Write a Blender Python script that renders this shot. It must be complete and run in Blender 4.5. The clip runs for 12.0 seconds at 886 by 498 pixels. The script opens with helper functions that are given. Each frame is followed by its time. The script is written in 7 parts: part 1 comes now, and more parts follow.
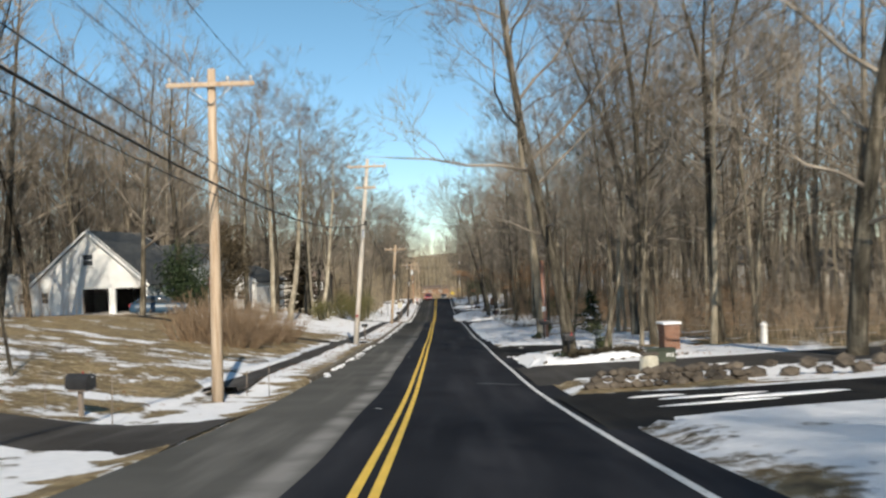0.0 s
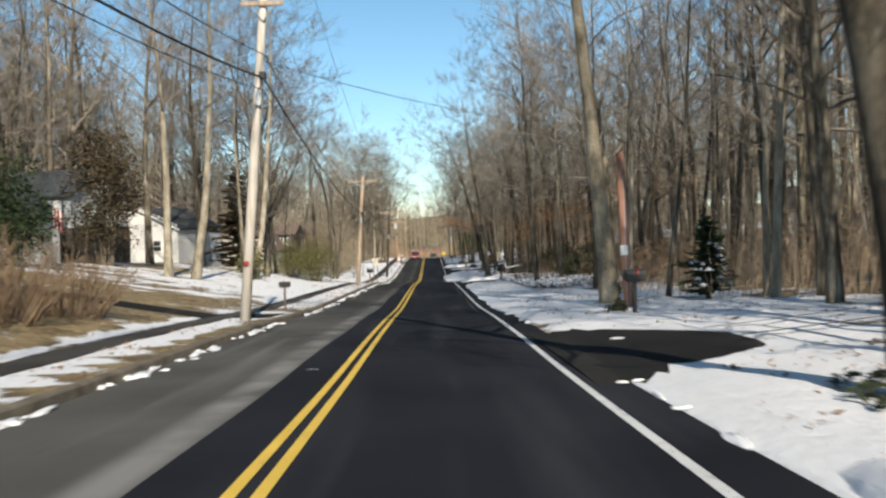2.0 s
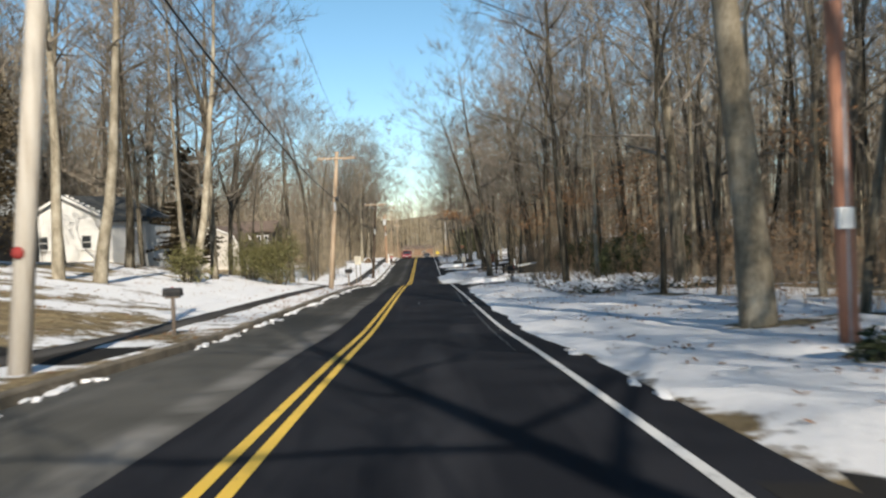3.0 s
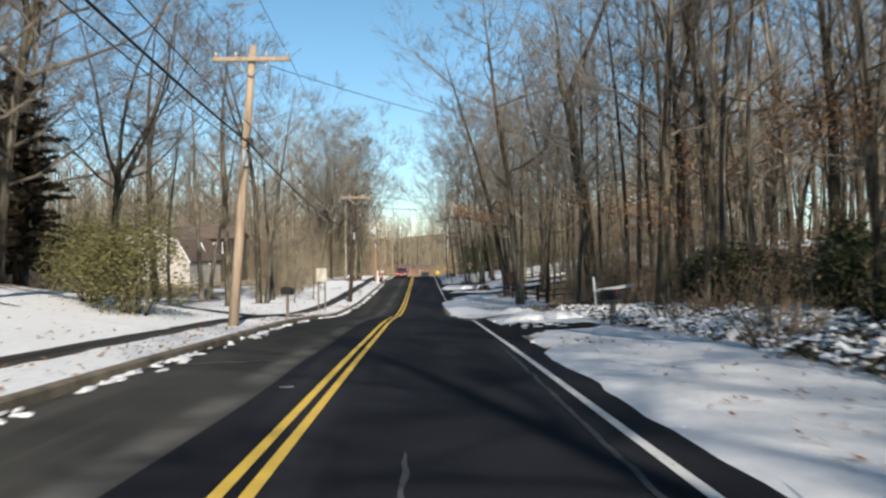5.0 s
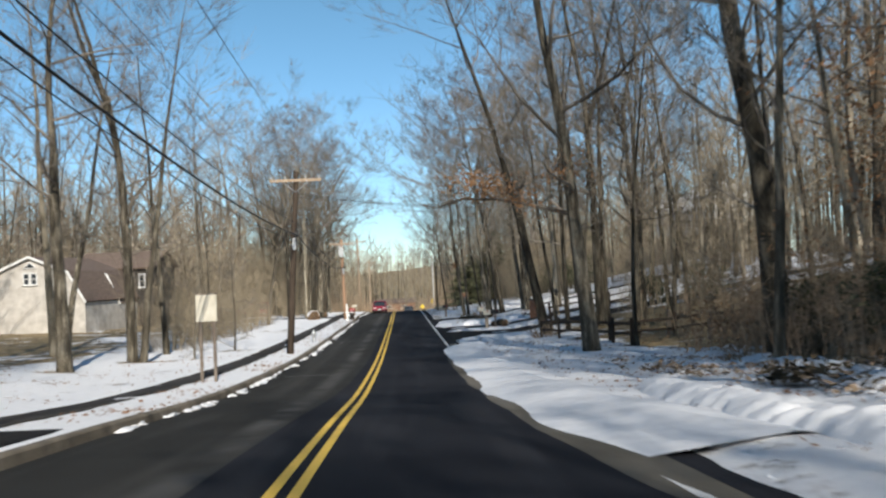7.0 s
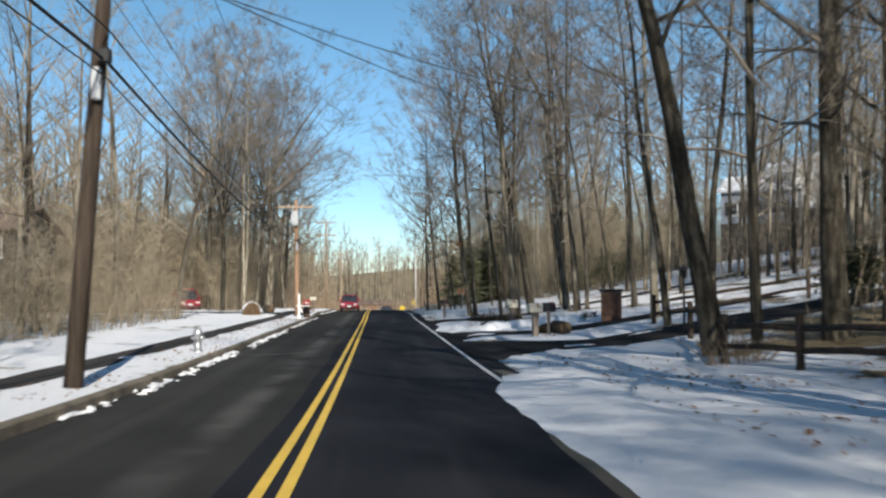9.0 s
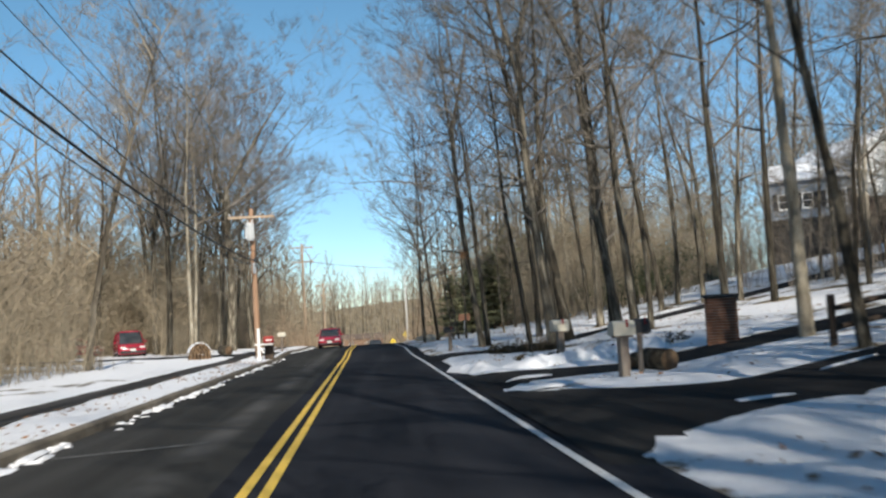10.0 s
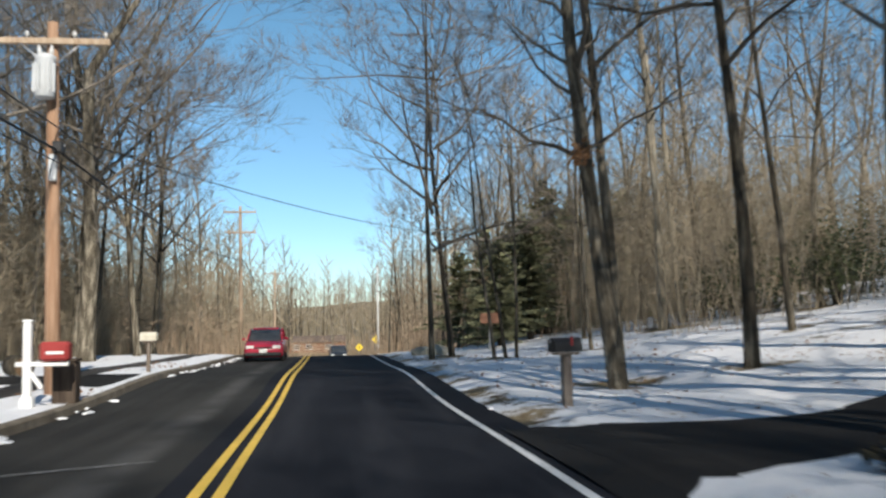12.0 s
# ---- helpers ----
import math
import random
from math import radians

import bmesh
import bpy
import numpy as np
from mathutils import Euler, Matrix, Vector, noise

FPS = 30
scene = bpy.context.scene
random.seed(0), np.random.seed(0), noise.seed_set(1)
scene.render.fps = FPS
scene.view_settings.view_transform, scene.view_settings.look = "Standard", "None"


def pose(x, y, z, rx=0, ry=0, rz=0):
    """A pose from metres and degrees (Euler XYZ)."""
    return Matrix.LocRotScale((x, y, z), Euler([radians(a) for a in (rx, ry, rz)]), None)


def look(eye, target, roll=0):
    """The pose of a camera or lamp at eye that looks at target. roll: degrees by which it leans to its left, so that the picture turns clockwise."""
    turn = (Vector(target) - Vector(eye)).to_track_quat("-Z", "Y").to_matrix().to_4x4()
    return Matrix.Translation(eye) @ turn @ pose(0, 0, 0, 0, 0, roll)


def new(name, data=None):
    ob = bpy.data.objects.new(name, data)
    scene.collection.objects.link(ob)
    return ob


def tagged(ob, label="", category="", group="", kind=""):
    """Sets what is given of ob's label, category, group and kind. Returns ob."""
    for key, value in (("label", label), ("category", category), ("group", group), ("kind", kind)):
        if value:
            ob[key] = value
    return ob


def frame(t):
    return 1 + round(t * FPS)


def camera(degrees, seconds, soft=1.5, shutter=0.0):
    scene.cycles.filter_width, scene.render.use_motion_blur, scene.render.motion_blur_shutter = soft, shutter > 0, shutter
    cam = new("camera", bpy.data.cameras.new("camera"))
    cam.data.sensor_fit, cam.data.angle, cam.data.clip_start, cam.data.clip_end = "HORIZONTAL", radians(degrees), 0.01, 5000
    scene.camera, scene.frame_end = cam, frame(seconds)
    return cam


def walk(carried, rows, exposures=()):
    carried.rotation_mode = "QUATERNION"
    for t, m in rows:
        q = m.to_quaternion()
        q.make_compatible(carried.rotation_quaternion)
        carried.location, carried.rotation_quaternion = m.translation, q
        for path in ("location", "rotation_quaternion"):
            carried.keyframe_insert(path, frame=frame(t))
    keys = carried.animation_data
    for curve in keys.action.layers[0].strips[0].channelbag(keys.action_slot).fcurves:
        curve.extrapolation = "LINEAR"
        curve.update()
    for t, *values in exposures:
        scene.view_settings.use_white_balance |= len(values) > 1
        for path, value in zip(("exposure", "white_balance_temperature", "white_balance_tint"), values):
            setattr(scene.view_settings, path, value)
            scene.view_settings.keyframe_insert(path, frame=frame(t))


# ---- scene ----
# ---- camera and its path ----
cam = camera(50.8, 12.0, soft=2.4, shutter=0.3)
ROWS = [
    (0.0, -0.352, 0.001, 1.497, -0.33, 0.21, -2.11),
    (0.5, -0.185, 7.113, 0.867, 1.12, -1.41, 0.39),
    (1.0, -0.074, 14.306, 0.179, -0.14, -2.23, -0.41),
    (1.5, 0.090, 21.597, -0.425, -0.39, -3.05, -1.55),
    (2.0, 0.182, 28.961, -0.973, -0.77, -2.01, -1.94),
    (2.5, 0.267, 36.624, -1.479, -1.22, -2.30, -1.85),
    (4.5, 0.262, 67.270, -3.235, -0.47, -0.16, -3.55),
    (5.0, 0.139, 74.962, -3.613, -1.33, -0.62, -0.57),
    (5.5, 0.138, 82.318, -3.929, -0.77, 1.69, -1.71),
    (6.0, 0.026, 89.500, -4.259, -1.44, 1.58, -3.40),
    (6.5, -0.022, 96.613, -4.605, -1.96, 1.61, -3.30),
    (8.5, -0.391, 124.868, -6.291, -4.04, 1.01, -0.07),
    (9.0, -0.325, 131.744, -6.667, -3.99, 1.90, -0.28),
    (9.5, -0.157, 138.757, -6.993, -4.31, 2.53, -1.12),
    (10.0, -0.053, 145.803, -7.111, -4.87, 3.76, -3.15),
    (10.5, -0.129, 153.152, -7.274, -5.55, 3.95, -1.77),
    (11.0, -0.093, 160.572, -7.327, -6.55, 3.78, -2.50),
    (11.5, -0.122, 167.767, -7.403, -7.03, 3.65, -1.89),
    (12.0, -0.125, 175.022, -7.510, -7.08, 4.00, -0.79),
]


def eye_pose(x, y, z, yaw, pitch, roll):
    a, b = radians(yaw), radians(pitch)
    ahead = Vector((-math.sin(a) * math.cos(b), math.cos(a) * math.cos(b), math.sin(b)))
    return look((x, y, z), Vector((x, y, z)) + ahead, roll)


# the clip's camera turns bluer along the way
EXPOSURES = [(0.0, 0.16, 6800, 10), (2.5, 0.28, 6800, 10), (4.5, 0.20, 6700, 10), (6.5, 0.16, 6400, 10), (9.0, 0.16, 6350, 10), (12.0, 0.16, 6350, 10)]
walk(cam, [(t, eye_pose(*r)) for t, *r in ROWS], EXPOSURES)

# height of the road's surface every 8.40 m from y = -8.40
ROAD_Z = [0.83, -0.0, -0.84, -1.61, -2.28, -2.79, -3.29, -3.72, -4.2, -4.73, -5.13, -5.5, -5.87, -6.27, -6.68, -7.2, -7.8, -8.2, -8.5, -8.69, -8.81, -8.91, -9.01, -9.1, -9.22, -9.18, -9.36, -9.51, -9.63, -9.74, -9.82, -9.9, -9.96, -10.02, -10.08, -10.13]
ROAD_STEP, ROAD_START = 8.40, -8.40


# ---- sky, sun, exposure ----
SUN_ELEVATION, SUN_TURN = 31.0, 170.0   # degrees; turn clockwise from +y
world = bpy.data.worlds.new("sky")
scene.world = world
world.use_nodes = True
wn = world.node_tree.nodes
sky = wn.new("ShaderNodeTexSky")
sky.sky_type = "NISHITA"
sky.sun_disc = False
sky.sun_elevation, sky.sun_rotation = radians(SUN_ELEVATION), radians(SUN_TURN)
sky.altitude = 300.0
sky.air_density, sky.dust_density, sky.ozone_density = 1.0, 0.0, 2.0
wn["Background"].inputs["Strength"].default_value = 0.104
clear_air = wn.new("ShaderNodeMix")   # cold, clear winter air: a cleaner blue
clear_air.data_type, clear_air.blend_type = "RGBA", "MULTIPLY"
clear_air.inputs["Factor"].default_value = 1.0
up, height_of, low_air = wn.new("ShaderNodeTexCoord"), wn.new("ShaderNodeSeparateXYZ"), wn.new("ShaderNodeValToRGB")
low_air.color_ramp.elements[0].position, low_air.color_ramp.elements[0].color = 0.0, (0.715, 0.92, 1.15, 1)
low_air.color_ramp.elements[1].position, low_air.color_ramp.elements[1].color = 0.30, (0.70, 0.975, 0.985, 1)
world.node_tree.links.new(up.outputs["Generated"], height_of.inputs["Vector"])
world.node_tree.links.new(height_of.outputs["Z"], low_air.inputs["Fac"])
world.node_tree.links.new(low_air.outputs["Color"], clear_air.inputs["B"])
world.node_tree.links.new(sky.outputs["Color"], clear_air.inputs["A"])
world.node_tree.links.new(clear_air.outputs["Result"], wn["Background"].inputs["Color"])

sun = new("sun", bpy.data.lights.new("sun", "SUN"))
sun.data.energy, sun.data.angle, sun.data.color = 5.0, radians(0.6), (1.0, 0.922, 0.80)
_a, _e = radians(SUN_TURN), radians(SUN_ELEVATION)
sun.matrix_world = look((0, 0, 0), (-math.sin(_a) * math.cos(_e), -math.cos(_a) * math.cos(_e), -math.sin(_e)))
sun.location = (0, -30, 60)


# ---- materials ----
def material(name, colours, scale=6.0, rough=0.85, bump=0.3, metal=0.0, detail=8.0, fine=60.0, stretch=(1, 1, 1), per_object=0.0, coords="Object", specular=0.4, per_piece=0.0):
    """A surface of two or three colours mixed by noise at two scales, with fine relief."""
    m = bpy.data.materials.new(name)
    m.use_nodes = True
    n, link = m.node_tree.nodes, m.node_tree.links.new
    b = n["Principled BSDF"]
    tc, mp = n.new("ShaderNodeTexCoord"), n.new("ShaderNodeMapping")
    mp.inputs["Scale"].default_value = stretch
    link(tc.outputs[coords], mp.inputs["Vector"])
    big, small = n.new("ShaderNodeTexNoise"), n.new("ShaderNodeTexNoise")
    for tex, s in ((big, scale), (small, fine)):
        tex.inputs["Scale"].default_value, tex.inputs["Detail"].default_value = s, detail
        link(mp.outputs["Vector"], tex.inputs["Vector"])
    ramp = n.new("ShaderNodeValToRGB")
    stops = [0.3, 0.7] if len(colours) == 2 else [0.25, 0.5, 0.75]
    while len(ramp.color_ramp.elements) < len(colours):
        ramp.color_ramp.elements.new(0.5)
    for el, p, c in zip(ramp.color_ramp.elements, stops, colours):
        el.position, el.color = p, (*c, 1)
    mix = n.new("ShaderNodeMath")
    mix.operation = "MULTIPLY_ADD"
    link(small.outputs["Fac"], mix.inputs[0])
    mix.inputs[1].default_value = 0.45
    add = n.new("ShaderNodeMath")
    add.operation = "SUBTRACT"
    link(big.outputs["Fac"], add.inputs[0])
    add.inputs[1].default_value = 0.22
    link(add.outputs[0], mix.inputs[2])
    link(mix.outputs[0], ramp.inputs["Fac"])
    out = ramp.outputs["Color"]
    if per_object or per_piece:
        spread = per_object or per_piece
        info, hsv, sp = n.new("ShaderNodeObjectInfo" if per_object else "ShaderNodeNewGeometry"), n.new("ShaderNodeHueSaturation"), n.new("ShaderNodeMapRange")
        sp.inputs["To Min"].default_value, sp.inputs["To Max"].default_value = 1 - spread, 1 + spread
        link(info.outputs["Random" if per_object else "Random Per Island"], sp.inputs["Value"])
        link(sp.outputs["Result"], hsv.inputs["Value"])
        link(out, hsv.inputs["Color"])
        out = hsv.outputs["Color"]
    link(out, b.inputs["Base Color"])
    b.inputs["Roughness"].default_value, b.inputs["Metallic"].default_value = rough, metal
    b.inputs["Specular IOR Level"].default_value = specular
    if bump:
        bp = n.new("ShaderNodeBump")
        bp.inputs["Strength"].default_value, bp.inputs["Distance"].default_value = bump, 0.02
        link(small.outputs["Fac"], bp.inputs["Height"])
        link(bp.outputs["Normal"], b.inputs["Normal"])
    return m


M = {
    # bark and twig tones spread wide to stand for lit trunks, dark gaps
    "bark": material("grey_brown_bark", [(0.020, 0.017, 0.013), (0.085, 0.073, 0.054), (0.27, 0.24, 0.185)], 2.2, 0.95, 1.0, fine=16, stretch=(3, 3, 0.45), per_object=0.5, specular=0.15),
    "twig": material("twigs", [(0.072, 0.06, 0.048), (0.32, 0.28, 0.23)], 0.8, 0.95, 0, per_object=0.45, specular=0.1),
    # pale bark; on some trees its paleness stands for sunlight on the trunk
    "pale_bark": material("pale_bark", [(0.10, 0.085, 0.06), (0.27, 0.235, 0.175), (0.44, 0.40, 0.32)], 2.2, 0.9, 0.6, fine=20, stretch=(2, 2, 0.6), per_object=0.2, specular=0.15),
    "twig_far": material("woodland_bark", [(0.10, 0.083, 0.064), (0.48, 0.41, 0.325)], 0.22, 0.95, 0, fine=3, specular=0.05),
    "far_trunk": material("woodland_trunks", [(0.03, 0.025, 0.019), (0.125, 0.107, 0.082), (0.34, 0.30, 0.235)], 0.5, 0.95, 0, fine=4, stretch=(1, 1, 0.3), specular=0.05, per_piece=0.6),
    "olive_twig": material("olive_brown_twigs", [(0.16, 0.13, 0.088), (0.46, 0.385, 0.275)], 0.6, 0.95, 0, specular=0.05),
    "rust_twig": material("rust_brown_twigs", [(0.19, 0.13, 0.085), (0.39, 0.29, 0.195)], 2, 0.95, 0, per_object=0.15, specular=0.1),
    "brown_twig": material("brown_twigs", [(0.17, 0.122, 0.082), (0.46, 0.35, 0.245)], 0.8, 0.95, 0, per_object=0.2, specular=0.1),
    "dead_leaf": material("dead_leaves", [(0.17, 0.09, 0.045), (0.38, 0.215, 0.115)], 3, 0.9, 0.1, specular=0.1),
    "brown_leaf": material("withered_brown_leaves", [(0.14, 0.085, 0.048), (0.38, 0.24, 0.14)], 2, 0.9, 0.1, specular=0.1),
    "needle": material("conifer_needles", [(0.02, 0.035, 0.016), (0.05, 0.075, 0.032)], 2, 0.8, 0.1, per_object=0.2, specular=0.2),
    "soft_needle": material("soft_pine_needles", [(0.11, 0.12, 0.068), (0.26, 0.26, 0.15)], 1.5, 0.8, 0.1, per_object=0.2, specular=0.15),
    "brown_needle": material("winter_brown_needles", [(0.045, 0.036, 0.022), (0.105, 0.082, 0.05)], 1.5, 0.85, 0.1, per_object=0.2, specular=0.15),
    "evergreen": material("evergreen_leaves", [(0.022, 0.032, 0.012), (0.075, 0.085, 0.032)], 2, 0.6, 0.1, per_object=0.2),
    "yellow_green": material("yellow_green_leaves", [(0.075, 0.075, 0.025), (0.17, 0.155, 0.06)], 2, 0.6, 0.1),
    "pole_wood": material("weathered_pole_wood", [(0.30, 0.21, 0.135), (0.46, 0.35, 0.25), (0.55, 0.45, 0.34)], 2, 0.9, 0.5, fine=30, stretch=(6, 6, 0.4), per_object=0.12, specular=0.15),
    "pale_pole": material("pale_pole_wood", [(0.42, 0.36, 0.29), (0.58, 0.53, 0.46), (0.66, 0.62, 0.56)], 2, 0.9, 0.5, fine=30, stretch=(6, 6, 0.4), specular=0.15),
    "red_wood": material("reddish_pole_wood", [(0.36, 0.16, 0.10), (0.54, 0.28, 0.19)], 2, 0.9, 0.5, fine=30, stretch=(6, 6, 0.4), specular=0.15),
    "rust_pole": material("rusty_brown_pole_wood", [(0.30, 0.175, 0.105), (0.46, 0.30, 0.20)], 2, 0.9, 0.5, fine=30, stretch=(6, 6, 0.4), specular=0.15),
    "dark_wood": material("dark_creosote_wood", [(0.035, 0.026, 0.02), (0.10, 0.076, 0.058)], 2, 0.9, 0.5, fine=30, stretch=(6, 6, 0.4), specular=0.15),
    "steel": material("galvanised_steel", [(0.42, 0.43, 0.44), (0.56, 0.57, 0.58)], 4, 0.45, 0.1, metal=0.7),
    "cable": material("black_cable", [(0.012, 0.012, 0.012), (0.03, 0.03, 0.03)], 4, 0.6, 0),
    "ceramic": material("insulator_ceramic", [(0.5, 0.5, 0.48), (0.7, 0.7, 0.68)], 5, 0.3, 0),
    "kerb": material("kerb_stone", [(0.095, 0.08, 0.06), (0.23, 0.195, 0.145)], 2, 0.9, 0.6, fine=25),
    "white_paint": material("white_siding_paint", [(0.70, 0.70, 0.68), (0.82, 0.82, 0.80)], 1.5, 0.7, 0.1),
    "grey_siding": material("pale_grey_siding", [(0.42, 0.44, 0.44), (0.56, 0.58, 0.57)], 1.5, 0.75, 0.1),
    "tan_siding": material("weathered_grey_siding", [(0.40, 0.37, 0.33), (0.60, 0.57, 0.52)], 1.5, 0.75, 0.1),
    # pale siding with its blue-grey shade put into the colour
    "shaded_siding": material("shade_toned_siding", [(0.22, 0.26, 0.31), (0.32, 0.36, 0.41)], 1.5, 0.75, 0.1),
    "shingle": material("dark_roof_shingles", [(0.035, 0.04, 0.043), (0.085, 0.09, 0.09)], 5, 0.95, 0.5, fine=40),
    "brown_shingle": material("brown_roof_shingles", [(0.10, 0.07, 0.055), (0.2, 0.15, 0.12)], 5, 0.95, 0.5, fine=40),
    "red_paint": material("barn_red_paint", [(0.22, 0.025, 0.025), (0.36, 0.05, 0.045)], 2, 0.8, 0.2),
    # near-black that stands for the shade inside open bays
    "dark": material("painted_interior_shade", [(0.012, 0.012, 0.012), (0.03, 0.028, 0.026)], 2, 0.9, 0),
    "glass": material("window_glass", [(0.03, 0.035, 0.04), (0.06, 0.065, 0.07)], 2, 0.08, 0, specular=0.8),
    "brick": material("red_brick", [(0.145, 0.07, 0.043), (0.265, 0.135, 0.085)], 4, 0.9, 0.5, fine=30, per_object=0.25),
    "dark_brick": material("dark_brown_brick", [(0.03, 0.02, 0.016), (0.065, 0.042, 0.033)], 4, 0.9, 0.5, fine=30),
    "mortar": material("mortar", [(0.30, 0.28, 0.25), (0.40, 0.38, 0.35)], 4, 0.95, 0.4),
    "stone": material("pale_field_stone", [(0.30, 0.28, 0.22), (0.50, 0.47, 0.38)], 3, 0.9, 0.6, fine=25, per_object=0.2),
    "black_metal": material("black_painted_metal", [(0.015, 0.015, 0.016), (0.035, 0.035, 0.036)], 4, 0.5, 0.1),
    "post_wood": material("grey_post_wood", [(0.13, 0.10, 0.08), (0.28, 0.235, 0.19)], 3, 0.9, 0.5, fine=30, stretch=(5, 5, 0.5), per_object=0.2),
    "dark_siding": material("dark_brown_siding", [(0.035, 0.03, 0.026), (0.07, 0.06, 0.05)], 1.5, 0.8, 0.1),
    "shutter": material("black_shutter_paint", [(0.015, 0.016, 0.02), (0.03, 0.032, 0.036)], 2, 0.6, 0.05),
    "cream_metal": material("cream_painted_metal", [(0.50, 0.46, 0.36), (0.66, 0.62, 0.52)], 4, 0.6, 0.15),
    "light_grey": material("pale_grey_paint", [(0.50, 0.52, 0.53), (0.62, 0.64, 0.65)], 3, 0.5, 0.1),
    "dark_green": material("dark_green_paint", [(0.035, 0.045, 0.03), (0.07, 0.08, 0.055)], 3, 0.6, 0.1),
    # brown stone, coloured darker still to stand for shade on the boulders
    "brown_stone": material("brown_field_stone", [(0.045, 0.036, 0.028), (0.14, 0.115, 0.088)], 3, 0.9, 0.6, fine=25, per_object=0.25),
    "snow_stone": material("snow_dusted_stone", [(0.25, 0.24, 0.22), (0.80, 0.81, 0.83)], 2.5, 0.8, 0.5, fine=12),
    "log_end": material("cut_log_wood", [(0.09, 0.056, 0.03), (0.20, 0.128, 0.072)], 4, 0.9, 0.3, per_object=0.2),
    "yellow_sign": material("yellow_sign_face", [(0.70, 0.50, 0.03), (0.80, 0.58, 0.05)], 3, 0.5, 0),
    "car_red": material("dark_red_car_paint", [(0.30, 0.02, 0.04), (0.40, 0.035, 0.06)], 2, 0.25, 0, specular=0.6),
    "car_blue": material("blue_car_paint", [(0.014, 0.045, 0.085), (0.025, 0.07, 0.12)], 2, 0.4, 0, specular=0.6),
    "car_dark": material("dark_car_paint", [(0.012, 0.016, 0.022), (0.03, 0.034, 0.042)], 2, 0.3, 0, specular=0.6),
    "snow_lump": material("packed_snow", [(0.76, 0.77, 0.79), (0.90, 0.90, 0.91)], 3, 0.6, 0.5, fine=25),
}


def road_material(name, dark, light, patch, worn=None):
    m = material(name, [dark, light], 0.35, 0.93, 0.35, fine=90, coords="Object", specular=0.12)
    n, link = m.node_tree.nodes, m.node_tree.links.new
    b = n["Principled BSDF"]
    src = b.inputs["Base Color"].links[0].from_socket
    tc, mp, tex, ramp, mix = n.new("ShaderNodeTexCoord"), n.new("ShaderNodeMapping"), n.new("ShaderNodeTexNoise"), n.new("ShaderNodeValToRGB"), n.new("ShaderNodeMix")
    mp.inputs["Scale"].default_value = (1.3, 0.06, 1)
    tex.inputs["Scale"].default_value, tex.inputs["Detail"].default_value = 1.0, 6
    link(tc.outputs["Object"], mp.inputs["Vector"])
    link(mp.outputs["Vector"], tex.inputs["Vector"])
    ramp.color_ramp.elements[0].position, ramp.color_ramp.elements[1].position = 0.5, 0.72
    link(tex.outputs["Fac"], ramp.inputs["Fac"])
    mix.data_type = "RGBA"
    link(ramp.outputs["Color"], mix.inputs["Factor"])
    link(src, mix.inputs["A"])
    mix.inputs["B"].default_value = (*patch, 1)
    link(mix.outputs["Result"], b.inputs["Base Color"])
    if worn:
        # a pale worn band beside the joint with the newer lane
        xyz, off, far, near, gate, band = n.new("ShaderNodeSeparateXYZ"), n.new("ShaderNodeMath"), n.new("ShaderNodeMath"), n.new("ShaderNodeMapRange"), n.new("ShaderNodeMath"), n.new("ShaderNodeMix")
        wob, along_y = n.new("ShaderNodeTexNoise"), n.new("ShaderNodeMapRange")
        link(tc.outputs["Object"], xyz.inputs[0])
        wob.inputs["Scale"].default_value, wob.inputs["Detail"].default_value = 0.55, 6
        link(tc.outputs["Object"], wob.inputs["Vector"])
        off.operation = "ADD"
        off.inputs[1].default_value = 2.36
        link(xyz.outputs["X"], off.inputs[0])
        far.operation = "ABSOLUTE"
        link(off.outputs[0], far.inputs[0])
        near.inputs["From Min"].default_value, near.inputs["From Max"].default_value, near.inputs["To Min"].default_value, near.inputs["To Max"].default_value = 0.06, 0.40, 1.0, 0.0
        near.interpolation_type = "SMOOTHSTEP"
        link(far.outputs[0], near.inputs["Value"])
        along_y.inputs["From Min"].default_value, along_y.inputs["From Max"].default_value = 0.36, 0.60
        link(wob.outputs["Fac"], along_y.inputs["Value"])
        gate.operation = "MULTIPLY"
        link(near.outputs["Result"], gate.inputs[0])
        link(along_y.outputs["Result"], gate.inputs[1])
        band.data_type = "RGBA"
        link(gate.outputs[0], band.inputs["Factor"])
        link(mix.outputs["Result"], band.inputs["A"])
        band.inputs["B"].default_value = (*worn, 1)
        # the lane was resurfaced more lately further on, and is darker there
        age, fresh, blot = n.new("ShaderNodeMath"), n.new("ShaderNodeMapRange"), n.new("ShaderNodeMix")
        age.operation = "MULTIPLY_ADD"
        link(wob.outputs["Fac"], age.inputs[0])
        age.inputs[1].default_value = 16.0
        link(xyz.outputs["Y"], age.inputs[2])
        fresh.inputs["From Min"].default_value, fresh.inputs["From Max"].default_value, fresh.inputs["To Min"].default_value, fresh.inputs["To Max"].default_value = 56.0, 118.0, 1.0, 0.34
        fresh.interpolation_type = "SMOOTHSTEP"
        link(age.outputs[0], fresh.inputs["Value"])
        blot.data_type, blot.blend_type = "RGBA", "MULTIPLY"
        blot.inputs["Factor"].default_value = 1.0
        link(band.outputs["Result"], blot.inputs["A"])
        link(fresh.outputs["Result"], blot.inputs["B"])
        link(blot.outputs["Result"], b.inputs["Base Color"])
    return m


